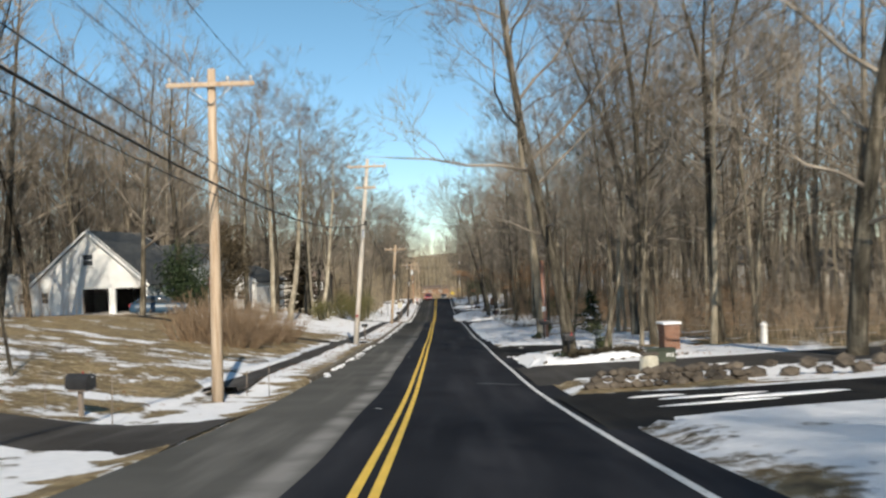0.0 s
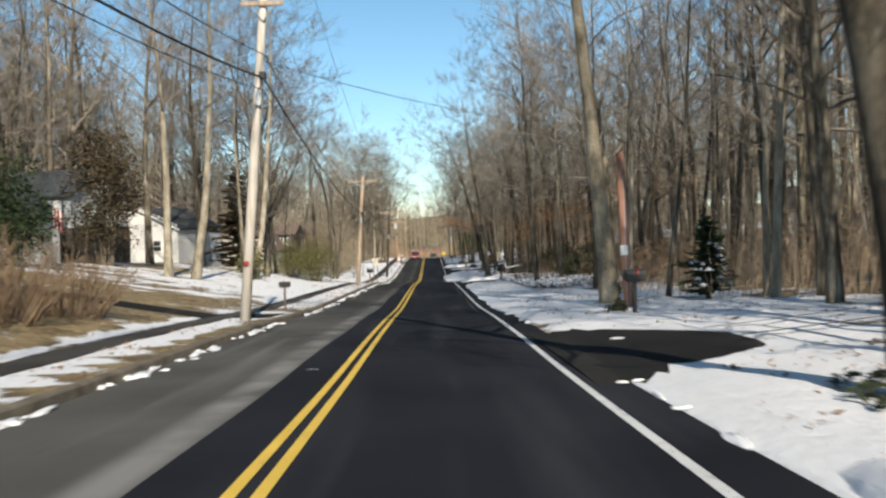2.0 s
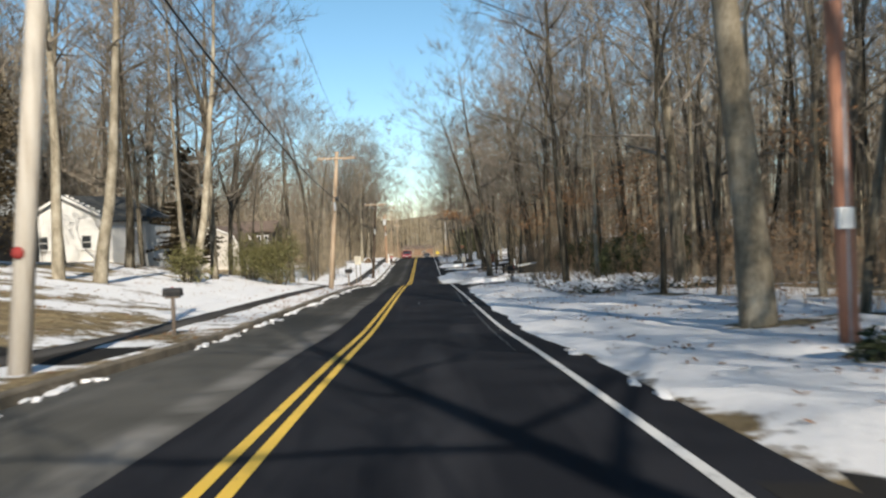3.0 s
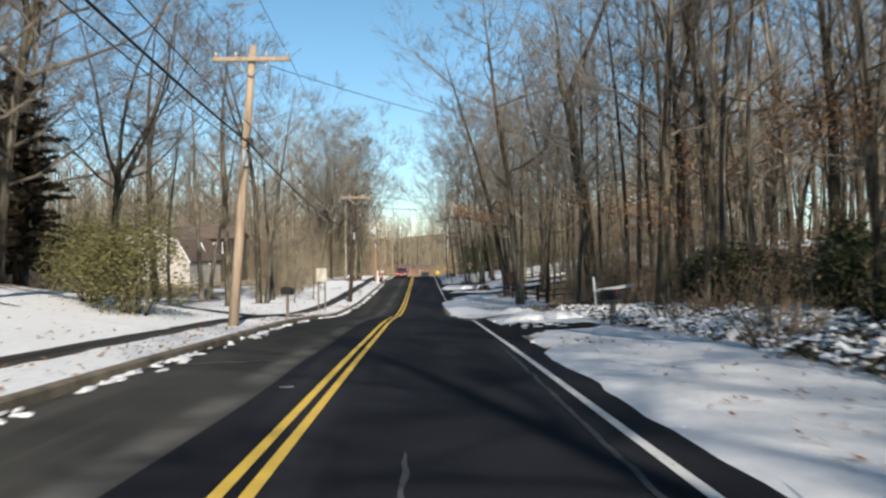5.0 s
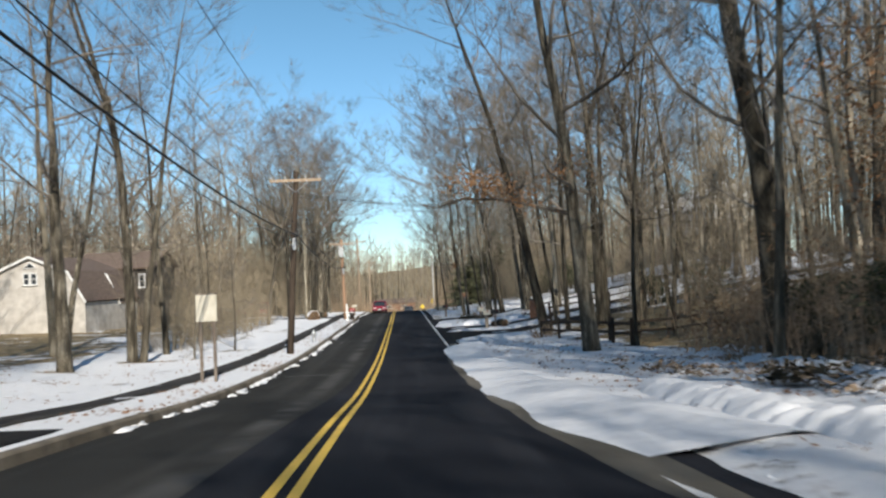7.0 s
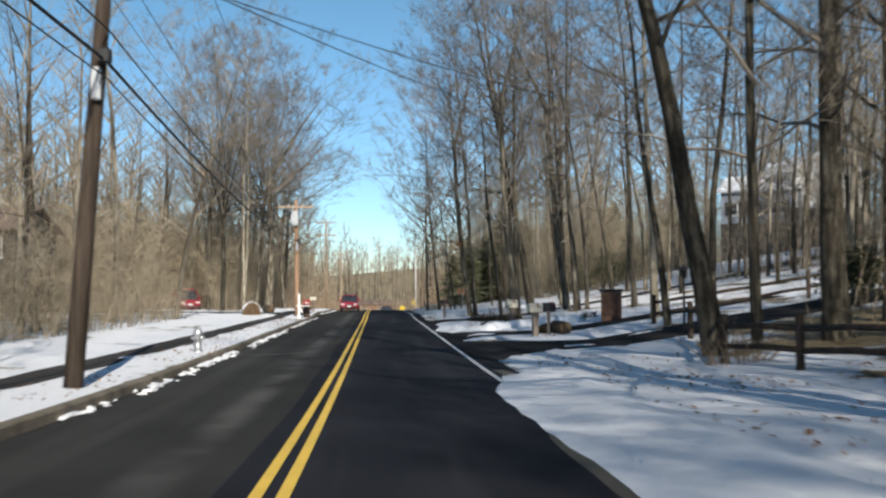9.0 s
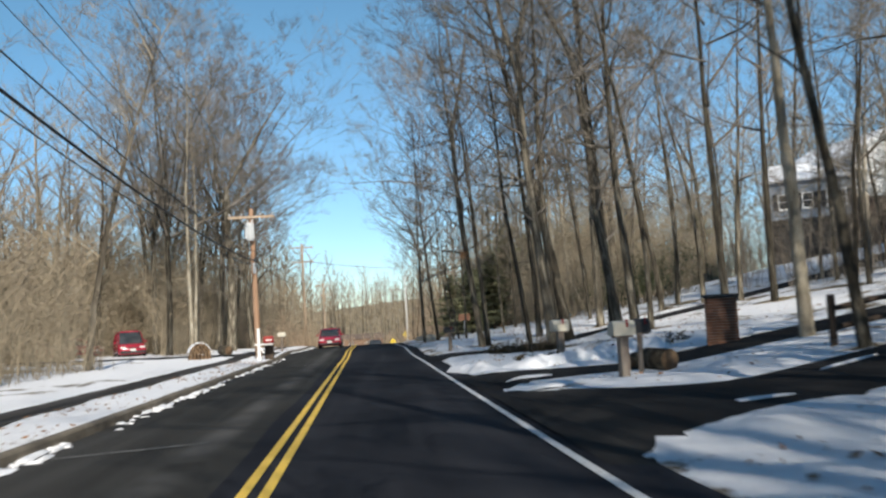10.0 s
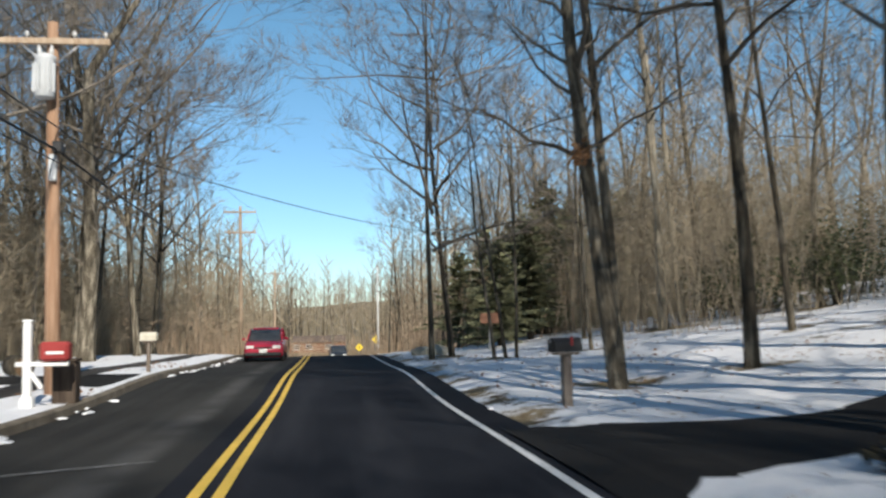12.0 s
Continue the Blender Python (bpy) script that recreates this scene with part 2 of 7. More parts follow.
M["old_asphalt"] = road_material("worn_grey_asphalt", (0.072, 0.071, 0.065), (0.115, 0.112, 0.103), (0.16, 0.154, 0.142), worn=(0.25, 0.242, 0.228))
M["new_asphalt"] = road_material("dark_fresh_asphalt", (0.0095, 0.0105, 0.0148), (0.019, 0.0205, 0.026), (0.032, 0.033, 0.039))
M["drive_asphalt"] = road_material("driveway_asphalt", (0.013, 0.0125, 0.0125), (0.025, 0.024, 0.023), (0.038, 0.036, 0.033))
M["grit"] = road_material("salt_and_grit", (0.07, 0.065, 0.055), (0.16, 0.145, 0.12), (0.22, 0.20, 0.17))
M["seam"] = road_material("worn_seam_asphalt", (0.10, 0.098, 0.094), (0.19, 0.185, 0.175), (0.26, 0.25, 0.235))
M["side_asphalt"] = road_material("footpath_asphalt", (0.04, 0.037, 0.034), (0.075, 0.07, 0.065), (0.10, 0.095, 0.09))


def paint_material(name, colour, under, wear):
    """Road paint, worn through to the asphalt in small flecks."""
    m = material(name, [tuple(c * 0.82 for c in colour), colour], 1.2, 0.7, 0.2, fine=60)
    n, link = m.node_tree.nodes, m.node_tree.links.new
    b = n["Principled BSDF"]
    src = b.inputs["Base Color"].links[0].from_socket
    tc, tex, ramp, mix = n.new("ShaderNodeTexCoord"), n.new("ShaderNodeTexNoise"), n.new("ShaderNodeValToRGB"), n.new("ShaderNodeMix")
    tex.inputs["Scale"].default_value, tex.inputs["Detail"].default_value, tex.inputs["Roughness"].default_value = 7.0, 10, 0.75
    link(tc.outputs["Object"], tex.inputs["Vector"])
    ramp.color_ramp.elements[0].position, ramp.color_ramp.elements[1].position = wear, wear + 0.06
    link(tex.outputs["Fac"], ramp.inputs["Fac"])
    mix.data_type = "RGBA"
    link(ramp.outputs["Color"], mix.inputs["Factor"])
    link(src, mix.inputs["A"])
    mix.inputs["B"].default_value = (*under, 1)
    link(mix.outputs["Result"], b.inputs["Base Color"])
    return m


M["yellow_line"] = paint_material("yellow_road_paint", (0.86, 0.57, 0.085), (0.04, 0.036, 0.03), 0.63)
M["white_line"] = paint_material("white_road_paint", (0.74, 0.74, 0.73), (0.03, 0.03, 0.03), 0.57)


def ground_material():
    """Thin snow over brown winter grass and leaf litter; the 'cover' attribute says how much snow lies."""
    m = bpy.data.materials.new("snow_and_winter_grass")
    m.use_nodes = True
    n, link = m.node_tree.nodes, m.node_tree.links.new
    b = n["Principled BSDF"]
    tc = n.new("ShaderNodeTexCoord")

    def noise_node(scale, detail, rough=0.6):
        t = n.new("ShaderNodeTexNoise")
        t.inputs["Scale"].default_value, t.inputs["Detail"].default_value, t.inputs["Roughness"].default_value = scale, detail, rough
        link(tc.outputs["Object"], t.inputs["Vector"])
        return t

    def ramp_node(src, stops):
        r = n.new("ShaderNodeValToRGB")
        while len(r.color_ramp.elements) < len(stops):
            r.color_ramp.elements.new(0.5)
        for el, (p, c) in zip(r.color_ramp.elements, stops):
            el.position, el.color = p, (*c, 1)
        link(src, r.inputs["Fac"])
        return r

    patches, fine, grain = noise_node(0.55, 8, 0.62), noise_node(5, 8, 0.7), noise_node(28, 4)
    earth = ramp_node(fine.outputs["Fac"], [(0.3, (0.10, 0.075, 0.045)), (0.46, (0.27, 0.20, 0.115)), (0.6, (0.42, 0.33, 0.20)), (0.75, (0.24, 0.22, 0.105))])
    snow = ramp_node(fine.outputs["Fac"], [(0.25, (0.78, 0.79, 0.81)), (0.6, (0.90, 0.90, 0.91))])
    att = n.new("ShaderNodeAttribute")
    att.attribute_name = "cover"
    s1, s2, s3 = n.new("ShaderNodeMath"), n.new("ShaderNodeMath"), n.new("ShaderNodeMapRange")
    s1.operation = s2.operation = "MULTIPLY_ADD"
    link(fine.outputs["Fac"], s1.inputs[0])
    s1.inputs[1].default_value = 0.45
    link(patches.outputs["Fac"], s1.inputs[2])
    s2.inputs[1].default_value = 1.0
    link(s1.outputs[0], s2.inputs[0])
    link(att.outputs["Fac"], s2.inputs[2])
    link(s2.outputs[0], s3.inputs["Value"])
    s3.inputs["From Min"].default_value, s3.inputs["From Max"].default_value = 1.19, 1.27
    mix = n.new("ShaderNodeMix")
    mix.data_type = "RGBA"
    link(s3.outputs["Result"], mix.inputs["Factor"])
    worn_grass, turf = ramp_node(noise_node(1.1, 5, 0.6).outputs["Fac"], [(0.34, (0.46, 0.44, 0.40)), (0.52, (0.9, 0.9, 0.82)), (0.68, (1.0, 0.96, 0.9))]), n.new("ShaderNodeMix")
    turf.data_type, turf.blend_type = "RGBA", "MULTIPLY"
    turf.inputs["Factor"].default_value = 1.0
    link(earth.outputs["Color"], turf.inputs["A"])
    link(worn_grass.outputs["Color"], turf.inputs["B"])
    link(turf.outputs["Result"], mix.inputs["A"])
    link(snow.outputs["Color"], mix.inputs["B"])
    link(mix.outputs["Result"], b.inputs["Base Color"])
    b.inputs["Roughness"].default_value, b.inputs["Specular IOR Level"].default_value = 0.75, 0.25
    h, bp = n.new("ShaderNodeMath"), n.new("ShaderNodeBump")
    h.operation = "MULTIPLY_ADD"
    link(s3.outputs["Result"], h.inputs[0])
    h.inputs[1].default_value = 0.8
    link(fine.outputs["Fac"], h.inputs[2])
    bp.inputs["Strength"].default_value, bp.inputs["Distance"].default_value = 0.8, 0.06
    link(h.outputs[0], bp.inputs["Height"])
    bp2 = n.new("ShaderNodeBump")
    bp2.inputs["Strength"].default_value, bp2.inputs["Distance"].default_value = 0.5, 0.02
    link(grain.outputs["Fac"], bp2.inputs["Height"])
    link(bp.outputs["Normal"], bp2.inputs["Normal"])
    link(bp2.outputs["Normal"], b.inputs["Normal"])
    return m


M["ground"] = ground_material()


# ---- helpers for meshes ----
def mesh_object(name, verts, faces, mat, parent=None, smooth=False, label=""):
    me = bpy.data.meshes.new(name)
    me.from_pydata([tuple(v) for v in verts], [], faces)
    me.materials.append(M[mat])
    if smooth:
        me.shade_smooth()
    ob = new(name, me)
    if parent is not None:
        ob.parent = parent
    if label:
        tagged(ob, label)
    return ob


def part(name, bm, mat, parent, label="", smooth=False):
    me = bpy.data.meshes.new(name)
    bm.to_mesh(me)
    bm.free()
    me.materials.append(M[mat])
    if smooth:
        me.shade_smooth()
    ob = new(name, me)
    ob.parent = parent
    if label:
        tagged(ob, label)
    return ob


def thing(name, place, label, category, group="", turn=0.0, kind=""):
    ob = new(name)
    ob.matrix_basis = pose(*place, 0, 0, turn)
    return tagged(ob, label, category, group, kind)


def box(size, at=(0, 0, 0), bevel=0.01, bm=None, turn=None):
    bm = bm or bmesh.new()
    made = bmesh.ops.create_cube(bm, size=1.0)["verts"]
    bmesh.ops.scale(bm, vec=size, verts=made)
    if bevel:
        edges = list({e for v in made for e in v.link_edges})
        made = list({v for f in bmesh.ops.bevel(bm, geom=edges, offset=bevel, segments=1, affect="EDGES")["faces"] for v in f.verts} | {v for v in made if v.is_valid})
    if turn is not None:
        bmesh.ops.transform(bm, matrix=turn, verts=made)
    bmesh.ops.translate(bm, vec=at, verts=made)
    return bm


def tube_geometry(path, radii, sides, verts, faces, tip=False, twist=0.0):
    """Adds a tapering tube along the path."""
    start = len(verts)
    n = len(path)
    up = Vector((0.31, 0.95, 0.05))
    for i in range(n):
        d = (path[min(i + 1, n - 1)] - path[max(i - 1, 0)])
        d = d.normalized() if d.length > 1e-6 else Vector((0, 0, 1))
        a = d.cross(up)
        a = a.normalized() if a.length > 1e-3 else Vector((1, 0, 0))
        b = d.cross(a)
        if tip and i == n - 1:
            verts.append(path[i])
            continue
        for k in range(sides):
            w = 2 * math.pi * k / sides + twist
            verts.append(path[i] + (a * math.cos(w) + b * math.sin(w)) * radii[i])
    rings = n - 1 if tip else n
    for i in range(rings - 1):
        for k in range(sides):
            p, q = start + i * sides + k, start + i * sides + (k + 1) % sides
            faces.append((p, q, q + sides, p + sides))
    if tip:
        last = start + (rings - 1) * sides
        for k in range(sides):
            faces.append((last + k, last + (k + 1) % sides, start + rings * sides))
    else:
        faces.append(tuple(start + k for k in reversed(range(sides))))
        faces.append(tuple(start + (n - 1) * sides + k for k in range(sides)))


def tube(path, radii, sides=8, name="tube", mat="steel", parent=None, label="", smooth=True):
    v, f = [], []
    tube_geometry([Vector(p) for p in path], radii if hasattr(radii, "__len__") else [radii] * len(path), sides, v, f)
    return mesh_object(name, v, f, mat, parent, smooth, label)


# ---- the lie of the land ----
YELLOW, WHITE, KERB = -1.19, 2.10, -4.74
PATH_IN, PATH_OUT = -6.35, -7.3


def road_z(y):
    """Height of the road, smooth between the levels; over a crest at its far end."""
    y = np.asarray(y, float)
    u = np.clip((y - ROAD_START) / ROAD_STEP, 0.0, len(ROAD_Z) - 1.001)
    k = u.astype(int)
    f = u - k
    z = np.array(ROAD_Z)
    a, b, c, d = z[np.maximum(k - 1, 0)], z[k], z[k + 1], z[np.minimum(k + 2, len(z) - 1)]
    s = 0.5 * (2 * b + (c - a) * f + (2 * a - 5 * b + 4 * c - d) * f**2 + (3 * b - a - 3 * c + d) * f**3)
    s = np.where(y < ROAD_START, z[0] - 0.1 * (y - ROAD_START), s)
    over = np.clip(y - 222.0, 0, None)
    drop = 0.055 * over**2 / (over + 14.0)
    return s - np.minimum(drop, 5.0)


def step(a, b, v):
    u = np.clip((np.asarray(v, float) - a) / (b - a), 0, 1)
    return u * u * (3 - 2 * u)


def ground_z(x, y):
    """Height of the ground beside the road."""
    x, y = np.asarray(x, float), np.asarray(y, float)
    z = road_z(y)
    left = np.clip(PATH_OUT - x, 0, None)
    slope = 0.15 * (1 - step(110, 136, y)) + 0.012
    l = 0.15 * step(-KERB, -KERB + 0.05, -x) * step(26, 33, y) - 0.1 * step(-KERB, -KERB + 0.8, -x) * (1 - step(26, 33, y)) + 0.03 * step(5.2, 6.4, -x) + slope * np.minimum(left, 14) + 0.02 * np.clip(left - 14, 0, 60)
    right = np.clip(x - 2.75, 0, None)
    rise = 0.025 + 0.115 * step(135, 165, y)
    r = 0.10 * step(0, 0.7, right) + 0.02 * np.minimum(right, 4) + rise * np.clip(right - 4, 0, 32) + 0.02 * np.clip(right - 36, 0, 80)
    hill = 12.0 * step(400, 760, y) * (1.0 + 0.2 * np.sin(x * 0.021 + 1.0) + 0.1 * np.sin(x * 0.053))
    r = r + 0.9 * np.exp(-((x - 36) / 11) ** 2 - ((y - 213) / 11) ** 2)
    fade = 1 - 0.8 * step(230, 270, y)
    lane = np.where((x > KERB) & (x < 2.75), -0.06, 0.0)
    return z + np.where(x < 0, l, r) * fade + lane * (1 - step(300, 325, y)) + hill


def stand(x, y):
    return float(ground_z(x, y))


def spaced(near, far, fine, grow):
    out, s = [near], fine
    while out[-1] < far:
        out.append(out[-1] + s)
        s *= grow
    return out


# driveways: (side, y at the road, half width at the road, half width inside, length, heading inside in degrees)
DRIVES = [(1, 18.7, 4.3, 2.7, 26, 8), (1, 30.2, 4.6, 3.0, 30, 0), (1, 45.6, 5.4, 0.3, 3.6, 0), (1, 102.8, 4.0, 0.2, 3.0, 0), (1, 160.3, 6.0, 2.2, 40, 16), (1, 168.6, 3.4, 1.6, 14, 10), (1, 185.4, 3.4, 1.7, 36, 31),
          (-1, 17.8, 3.4, 2.1, 26, 6), (-1, 61.0, 2.5, 1.6, 20, 20), (-1, 116.2, 2.2, 1.6, 18, 0), (-1, 199.4, 3.0, 1.6, 16, 10)]


def drive_line(side, y0, half, inner, length, heading):
    """Left and right edges of a driveway, from the road inwards."""
    rows, x, y = [], (2.3 if side > 0 else KERB), y0
    steps = int(length / 0.5)
    for i in range(steps + 1):
        d = i * 0.5
        h = radians(heading) * min(d / 8.0, 1.0)
        w = inner + (half - inner) * max(0.0, 1 - d / 4.0) ** (1.7 if length > 5 else 0.7)
        px, py = -math.sin(h) * side, math.cos(h)
        rows.append(((x - px * w, y - py * w), (x + px * w, y + py * w)))
        x += side * 0.5 * math.cos(h)
        y += 0.5 * math.sin(h)
    return rows


XS = sorted(set([round(v, 3) for v in [-v for v in spaced(8.2, 900, 0.5, 1.055)] + list(np.arange(-7.9, -4.75, 0.3)) + [KERB - 0.12, KERB - 0.02, KERB + 0.02, -3, -1, 1, 2.7, 2.76] + list(np.arange(2.9, 8.3, 0.3)) + spaced(8.6, 900, 0.45, 1.05)]))
YS = [-v for v in reversed(spaced(20, 260, 1.0, 1.15))] + list(np.arange(-19, 240, 0.5)) + spaced(240, 1500, 0.8, 1.06)


def on_drive(x, y):
    for side, y0, half, inner, length, heading in DRIVES:
        d = (x - (2.3 if side > 0 else KERB)) * side
        if 0 <= d < length:
            mid = y0 + math.sin(radians(heading)) * max(d - 4, 0) * 1.0 / max(math.cos(radians(heading)), 0.3)
            w = inner + (half - inner) * max(0.0, 1 - d / 4.0) ** (1.7 if length > 5 else 0.7)
            if abs(y - mid) < w + 0.4:
                return True
    return False


def build_ground():
    xs, ys = np.array(XS), np.array(YS)
    gx, gy = np.meshgrid(xs, ys)
    gz = ground_z(gx, gy)
    cover = np.full(gx.shape, 0.52)
    # brown lawn and leaf litter where the snow has gone
    cover -= 0.20 * (1 - step(62, 84, gy)) * step(7.0, 9.0, -gx) * (1 - step(34, 60, -gx))
    cover += (0.22 * step(5.2, 5.8, -gx) - 0.16 * (1 - step(5.2, 5.6, -gx))) * (1 - step(50, 66, gy)) * step(4.7, 4.8, -gx) * (1 - step(6.3, 6.5, -gx))
    cover -= 0.30 * step(2.9, 3.1, gx) * step(21.3, 21.8, gy) * (1 - step(23.2, 23.9, gy)) * (1 - step(7, 10, gx))
    # even bars of more and less cover across the left verge
    cover += 0.30 * np.sin(gy * 3.9 + 0.8 * np.sin(gy * 0.7) + gx) * step(4.8, 5.0, -gx) * (1 - step(6.2, 6.5, -gx)) * step(8, 12, gy) * (1 - step(44, 56, gy))
    cover += 0.22 * step(7.3, 7.4, -gx) * (1 - step(7.6, 8.1, -gx)) * (1 - step(60, 70, gy))
    cover += 0.22 * step(66, 84, gy) * step(4.7, 5.2, -gx) * (1 - step(11, 18, -gx))
    cover -= 0.16 * step(16, 26, -gx) * step(84, 110, gy)
    cover += 0.16 * step(3, 4, gx) * (1 - step(9, 14, gx))
    cover -= 0.12 * step(11, 16, gx) * (1 - step(135, 155, gy))
    cover += 0.10 * step(8, 12, gx) * step(140, 165, gy)
    cover += 0.13 * (1 - step(30, 60, gy)) * step(7.0, 9.0, -gx)
    cover -= 0.16 * step(78, 86, gy) * (1 - step(106, 116, gy)) * step(5.4, 7.0, gx) * (1 - step(9, 11, gx))
    cover -= 0.22 * step(8.6, 9.6, gx) * step(133, 139, gy) * (1 - step(158, 164, gy))
    cover += 0.20 * step(118, 124, gy) * (1 - step(182, 190, gy)) * step(2.8, 3.1, gx) * (1 - step(6.5, 8.0, gx))
    cover += 0.16 * step(33, 37, gy) * (1 - step(104, 112, gy)) * step(2.8, 3.1, gx) * (1 - step(5.5, 7.0, gx))
    cover += 0.34 * step(31, 34, gy) * (1 - step(42, 44, gy)) * step(2.7, 2.8, gx) * (1 - step(4.6, 6.2, gx))
    # drifts and thaw, longer along the slope than down it
    drift = np.array([[noise.noise((x * 0.22, y * 0.36, 3.3)) + 0.6 * noise.noise((x * 0.7, y * 1.2, 6.1)) if abs(x) < 45 and -10 < y < 240 else 0.0 for x in xs] for y in ys])
    cover += drift * np.where(gx < 0, 0.20 * step(7.3, 8.5, -gx) + 0.05, 0.13 * step(3, 6, gx))
    # bare leaf litter round the roadside trunks
    for tx, ty in placed:
        if -25 < tx < 30 and -10 < ty < 225:
            i0, i1, j0, j1 = np.searchsorted(ys, ty - 2.5), np.searchsorted(ys, ty + 2.5), np.searchsorted(xs, tx - 2.5), np.searchsorted(xs, tx + 2.5)
            gx_, gy_ = gx[i0:i1, j0:j1], gy[i0:i1, j0:j1]
            cover[i0:i1, j0:j1] -= 0.26 * np.exp(-((gx_ - tx) ** 2 + (gy_ - ty) ** 2) / 0.8)
    cover = 0.50 + (cover - 0.50) * (1 - step(225, 250, gy)) - 0.2 * step(225, 260, gy)
    verts, flat_cover = [], []
    for i in range(len(ys)):
        for j in range(len(xs)):
            x, y, z = gx[i, j], gy[i, j], gz[i, j]
            if (x < KERB - 0.3 or x > 3.0) and abs(x) < 60 and -20 < y < 300:
                edge = min(1.0, (KERB - 0.3 - x) / 0.8 if x < 0 else (x - 3.0) / 1.2)
                k = 0.45 if (x < 0 and x > PATH_OUT - 0.5) else 1.0
                if not on_drive(x, y):
                    z += edge * k * (0.09 * noise.noise((x * 0.45, y * 0.33, 1.7)) + 0.045 * noise.noise((x * 1.3, y * 1.1, 4.2)) + 0.02)
                    if x > 3.0 and x < 9:
                        z += 0.14 * max(0.0, noise.noise((x * 0.6, y * 0.16, 8.1))) * edge
            verts.append((x, y, z))
            flat_cover.append(cover[i, j])
    nx = len(xs)
    faces = [(i * nx + j, i * nx + j + 1, (i + 1) * nx + j + 1, (i + 1) * nx + j) for i in range(len(ys) - 1) for j in range(nx - 1)]
    ob = mesh_object("ground", verts, faces, "ground", smooth=True)
    at = ob.data.attributes.new("cover", "FLOAT", "POINT")
    at.data.foreach_set("value", flat_cover)
    return tagged(ob, "thin patchy snow over brown winter grass and leaves", "ground", kind="structure")


ROAD_YS = list(np.arange(-60, 330, 0.8))


def strip(name, columns, mat, label, lift=0.0, y0=-60, y1=330, category="road", jitter=None):
    """A ribbon along the road; columns are (x, height above the road)."""
    ys = [y for y in ROAD_YS if y0 <= y <= y1]
    verts, faces, n = [], [], len(columns)
    for i, y in enumerate(ys):
        z = float(road_z(y)) + lift
        for j, (x, h) in enumerate(columns):
            dx = jitter(j, y) if jitter else 0.0
            verts.append((x + dx, y, z + h))
    for i in range(len(ys) - 1):
        for j in range(n - 1):
            faces.append((i * n + j, i * n + j + 1, (i + 1) * n + j + 1, (i + 1) * n + j))
    return tagged(mesh_object(name, verts, faces, mat), label, category, kind="structure")


def ragged(amount, which, freq=0.9):
    return lambda j, y: amount * noise.noise((y * freq, 3.1 + 7 * which, 0.4)) + 0.4 * amount * noise.noise((y * freq * 4, 9.1, which)) if j == which else 0.0


strip("road", [(KERB, -0.016), (KERB + 0.3, 0.004), (-1.75, -0.008)], "old_asphalt", "worn grey asphalt lane beside the kerb", jitter=lambda j, y: (0.45 * float(step(110, 140, y)) if j == 2 else 0.0))
strip("road", [(-2.1, -0.004), (-1.2, 0.006), (1.0, 0.008), (2.85, 0.0), (2.95, -0.12)], "new_asphalt", "dark fresh asphalt lane with rough edge", 0.0, jitter=lambda j, y: (0.22 * noise.noise((y * 0.5, 24.1, 0.4)) if j == 3 else (0.45 * float(step(110, 140, y)) + 0.1 * noise.noise((y * 0.12, 4.0, 1.0)) if j == 0 else 0.0)))
strip("road_line", [(YELLOW - 0.165, 0), (YELLOW - 0.055, 0)], "yellow_line", "solid yellow painted centre line", 0.014, category="road line")
strip("road_line", [(YELLOW + 0.055, 0), (YELLOW + 0.165, 0)], "yellow_line", "solid yellow painted centre line", 0.014, category="road line")
strip("road_line", [(WHITE - 0.055, 0), (WHITE + 0.055, 0)], "white_line", "white painted edge line, worn", 0.012, category="road line")
strip("road_grit", [(1.5, 0.0), (1.75, 0.008), (2.4, 0.012)], "grit", "grey-brown salt and grit along the road edge", 0.004, y0=110, y1=153, category="grit", jitter=lambda j, y: (0.3 * noise.noise((y * 0.3, 1.0, 2.0)) + 0.04 * noise.noise((y * 1.7, 1.0, 2.0)) + 0.75 * float(step(138, 152, y)) + 0.5 * float(1 - step(110, 116, y))) if j < 2 else 0.0)
strip("snow_bank", [(1.72, 0.0), (1.95, 0.03), (2.5, 0.10), (3.2, 0.19), (4.2, 0.10)], "snow_lump", "ploughed snow bank over the road edge", 0.006, y0=112, y1=151.5, category="snow", jitter=lambda j, y: (0.24 - 0.03 * j) * noise.noise((y * 0.22, 0.3 * j, 2.0)) + 0.08 * noise.noise((y * 0.9, j * 0.5, 5.0)) + 0.5 * (1 - float(step(112, 117, y)) * float(1 - step(147, 151.5, y))))
strip("snow_bank", [(2.55, 0.0), (2.68, 0.03), (3.0, 0.07), (3.7, 0.12), (4.6, 0.08)], "snow_lump", "packed snow lying up to the white edge line", 0.006, y0=56, y1=96.5, category="snow", jitter=lambda j, y: (0.20 - 0.03 * j) * noise.noise((y * 0.3, 0.3 * j, 12.0)) + 0.09 * noise.noise((y * 1.3, j * 0.5, 15.0)) + 0.6 * (1 - float(step(56, 62, y)) * float(1 - step(93, 96.5, y))))
strip("kerb", [(KERB + 0.02, -0.05), (KERB, 0.12), (KERB - 0.03, 0.15), (KERB - 0.16, 0.155), (KERB - 0.18, 0.0)], "kerb", "low dirty stone kerb along the road", y0=31, category="kerb")
strip("pavement", [(PATH_IN + 0.04, 0.08), (PATH_IN, 0.215), (PATH_OUT, 0.215), (PATH_OUT - 0.04, 0.08)], "side_asphalt", "narrow grey asphalt footpath along the verge", y0=27, y1=232, category="footpath", jitter=lambda j, y: 0.1 * noise.noise((y * 0.7, j, 0.3)))

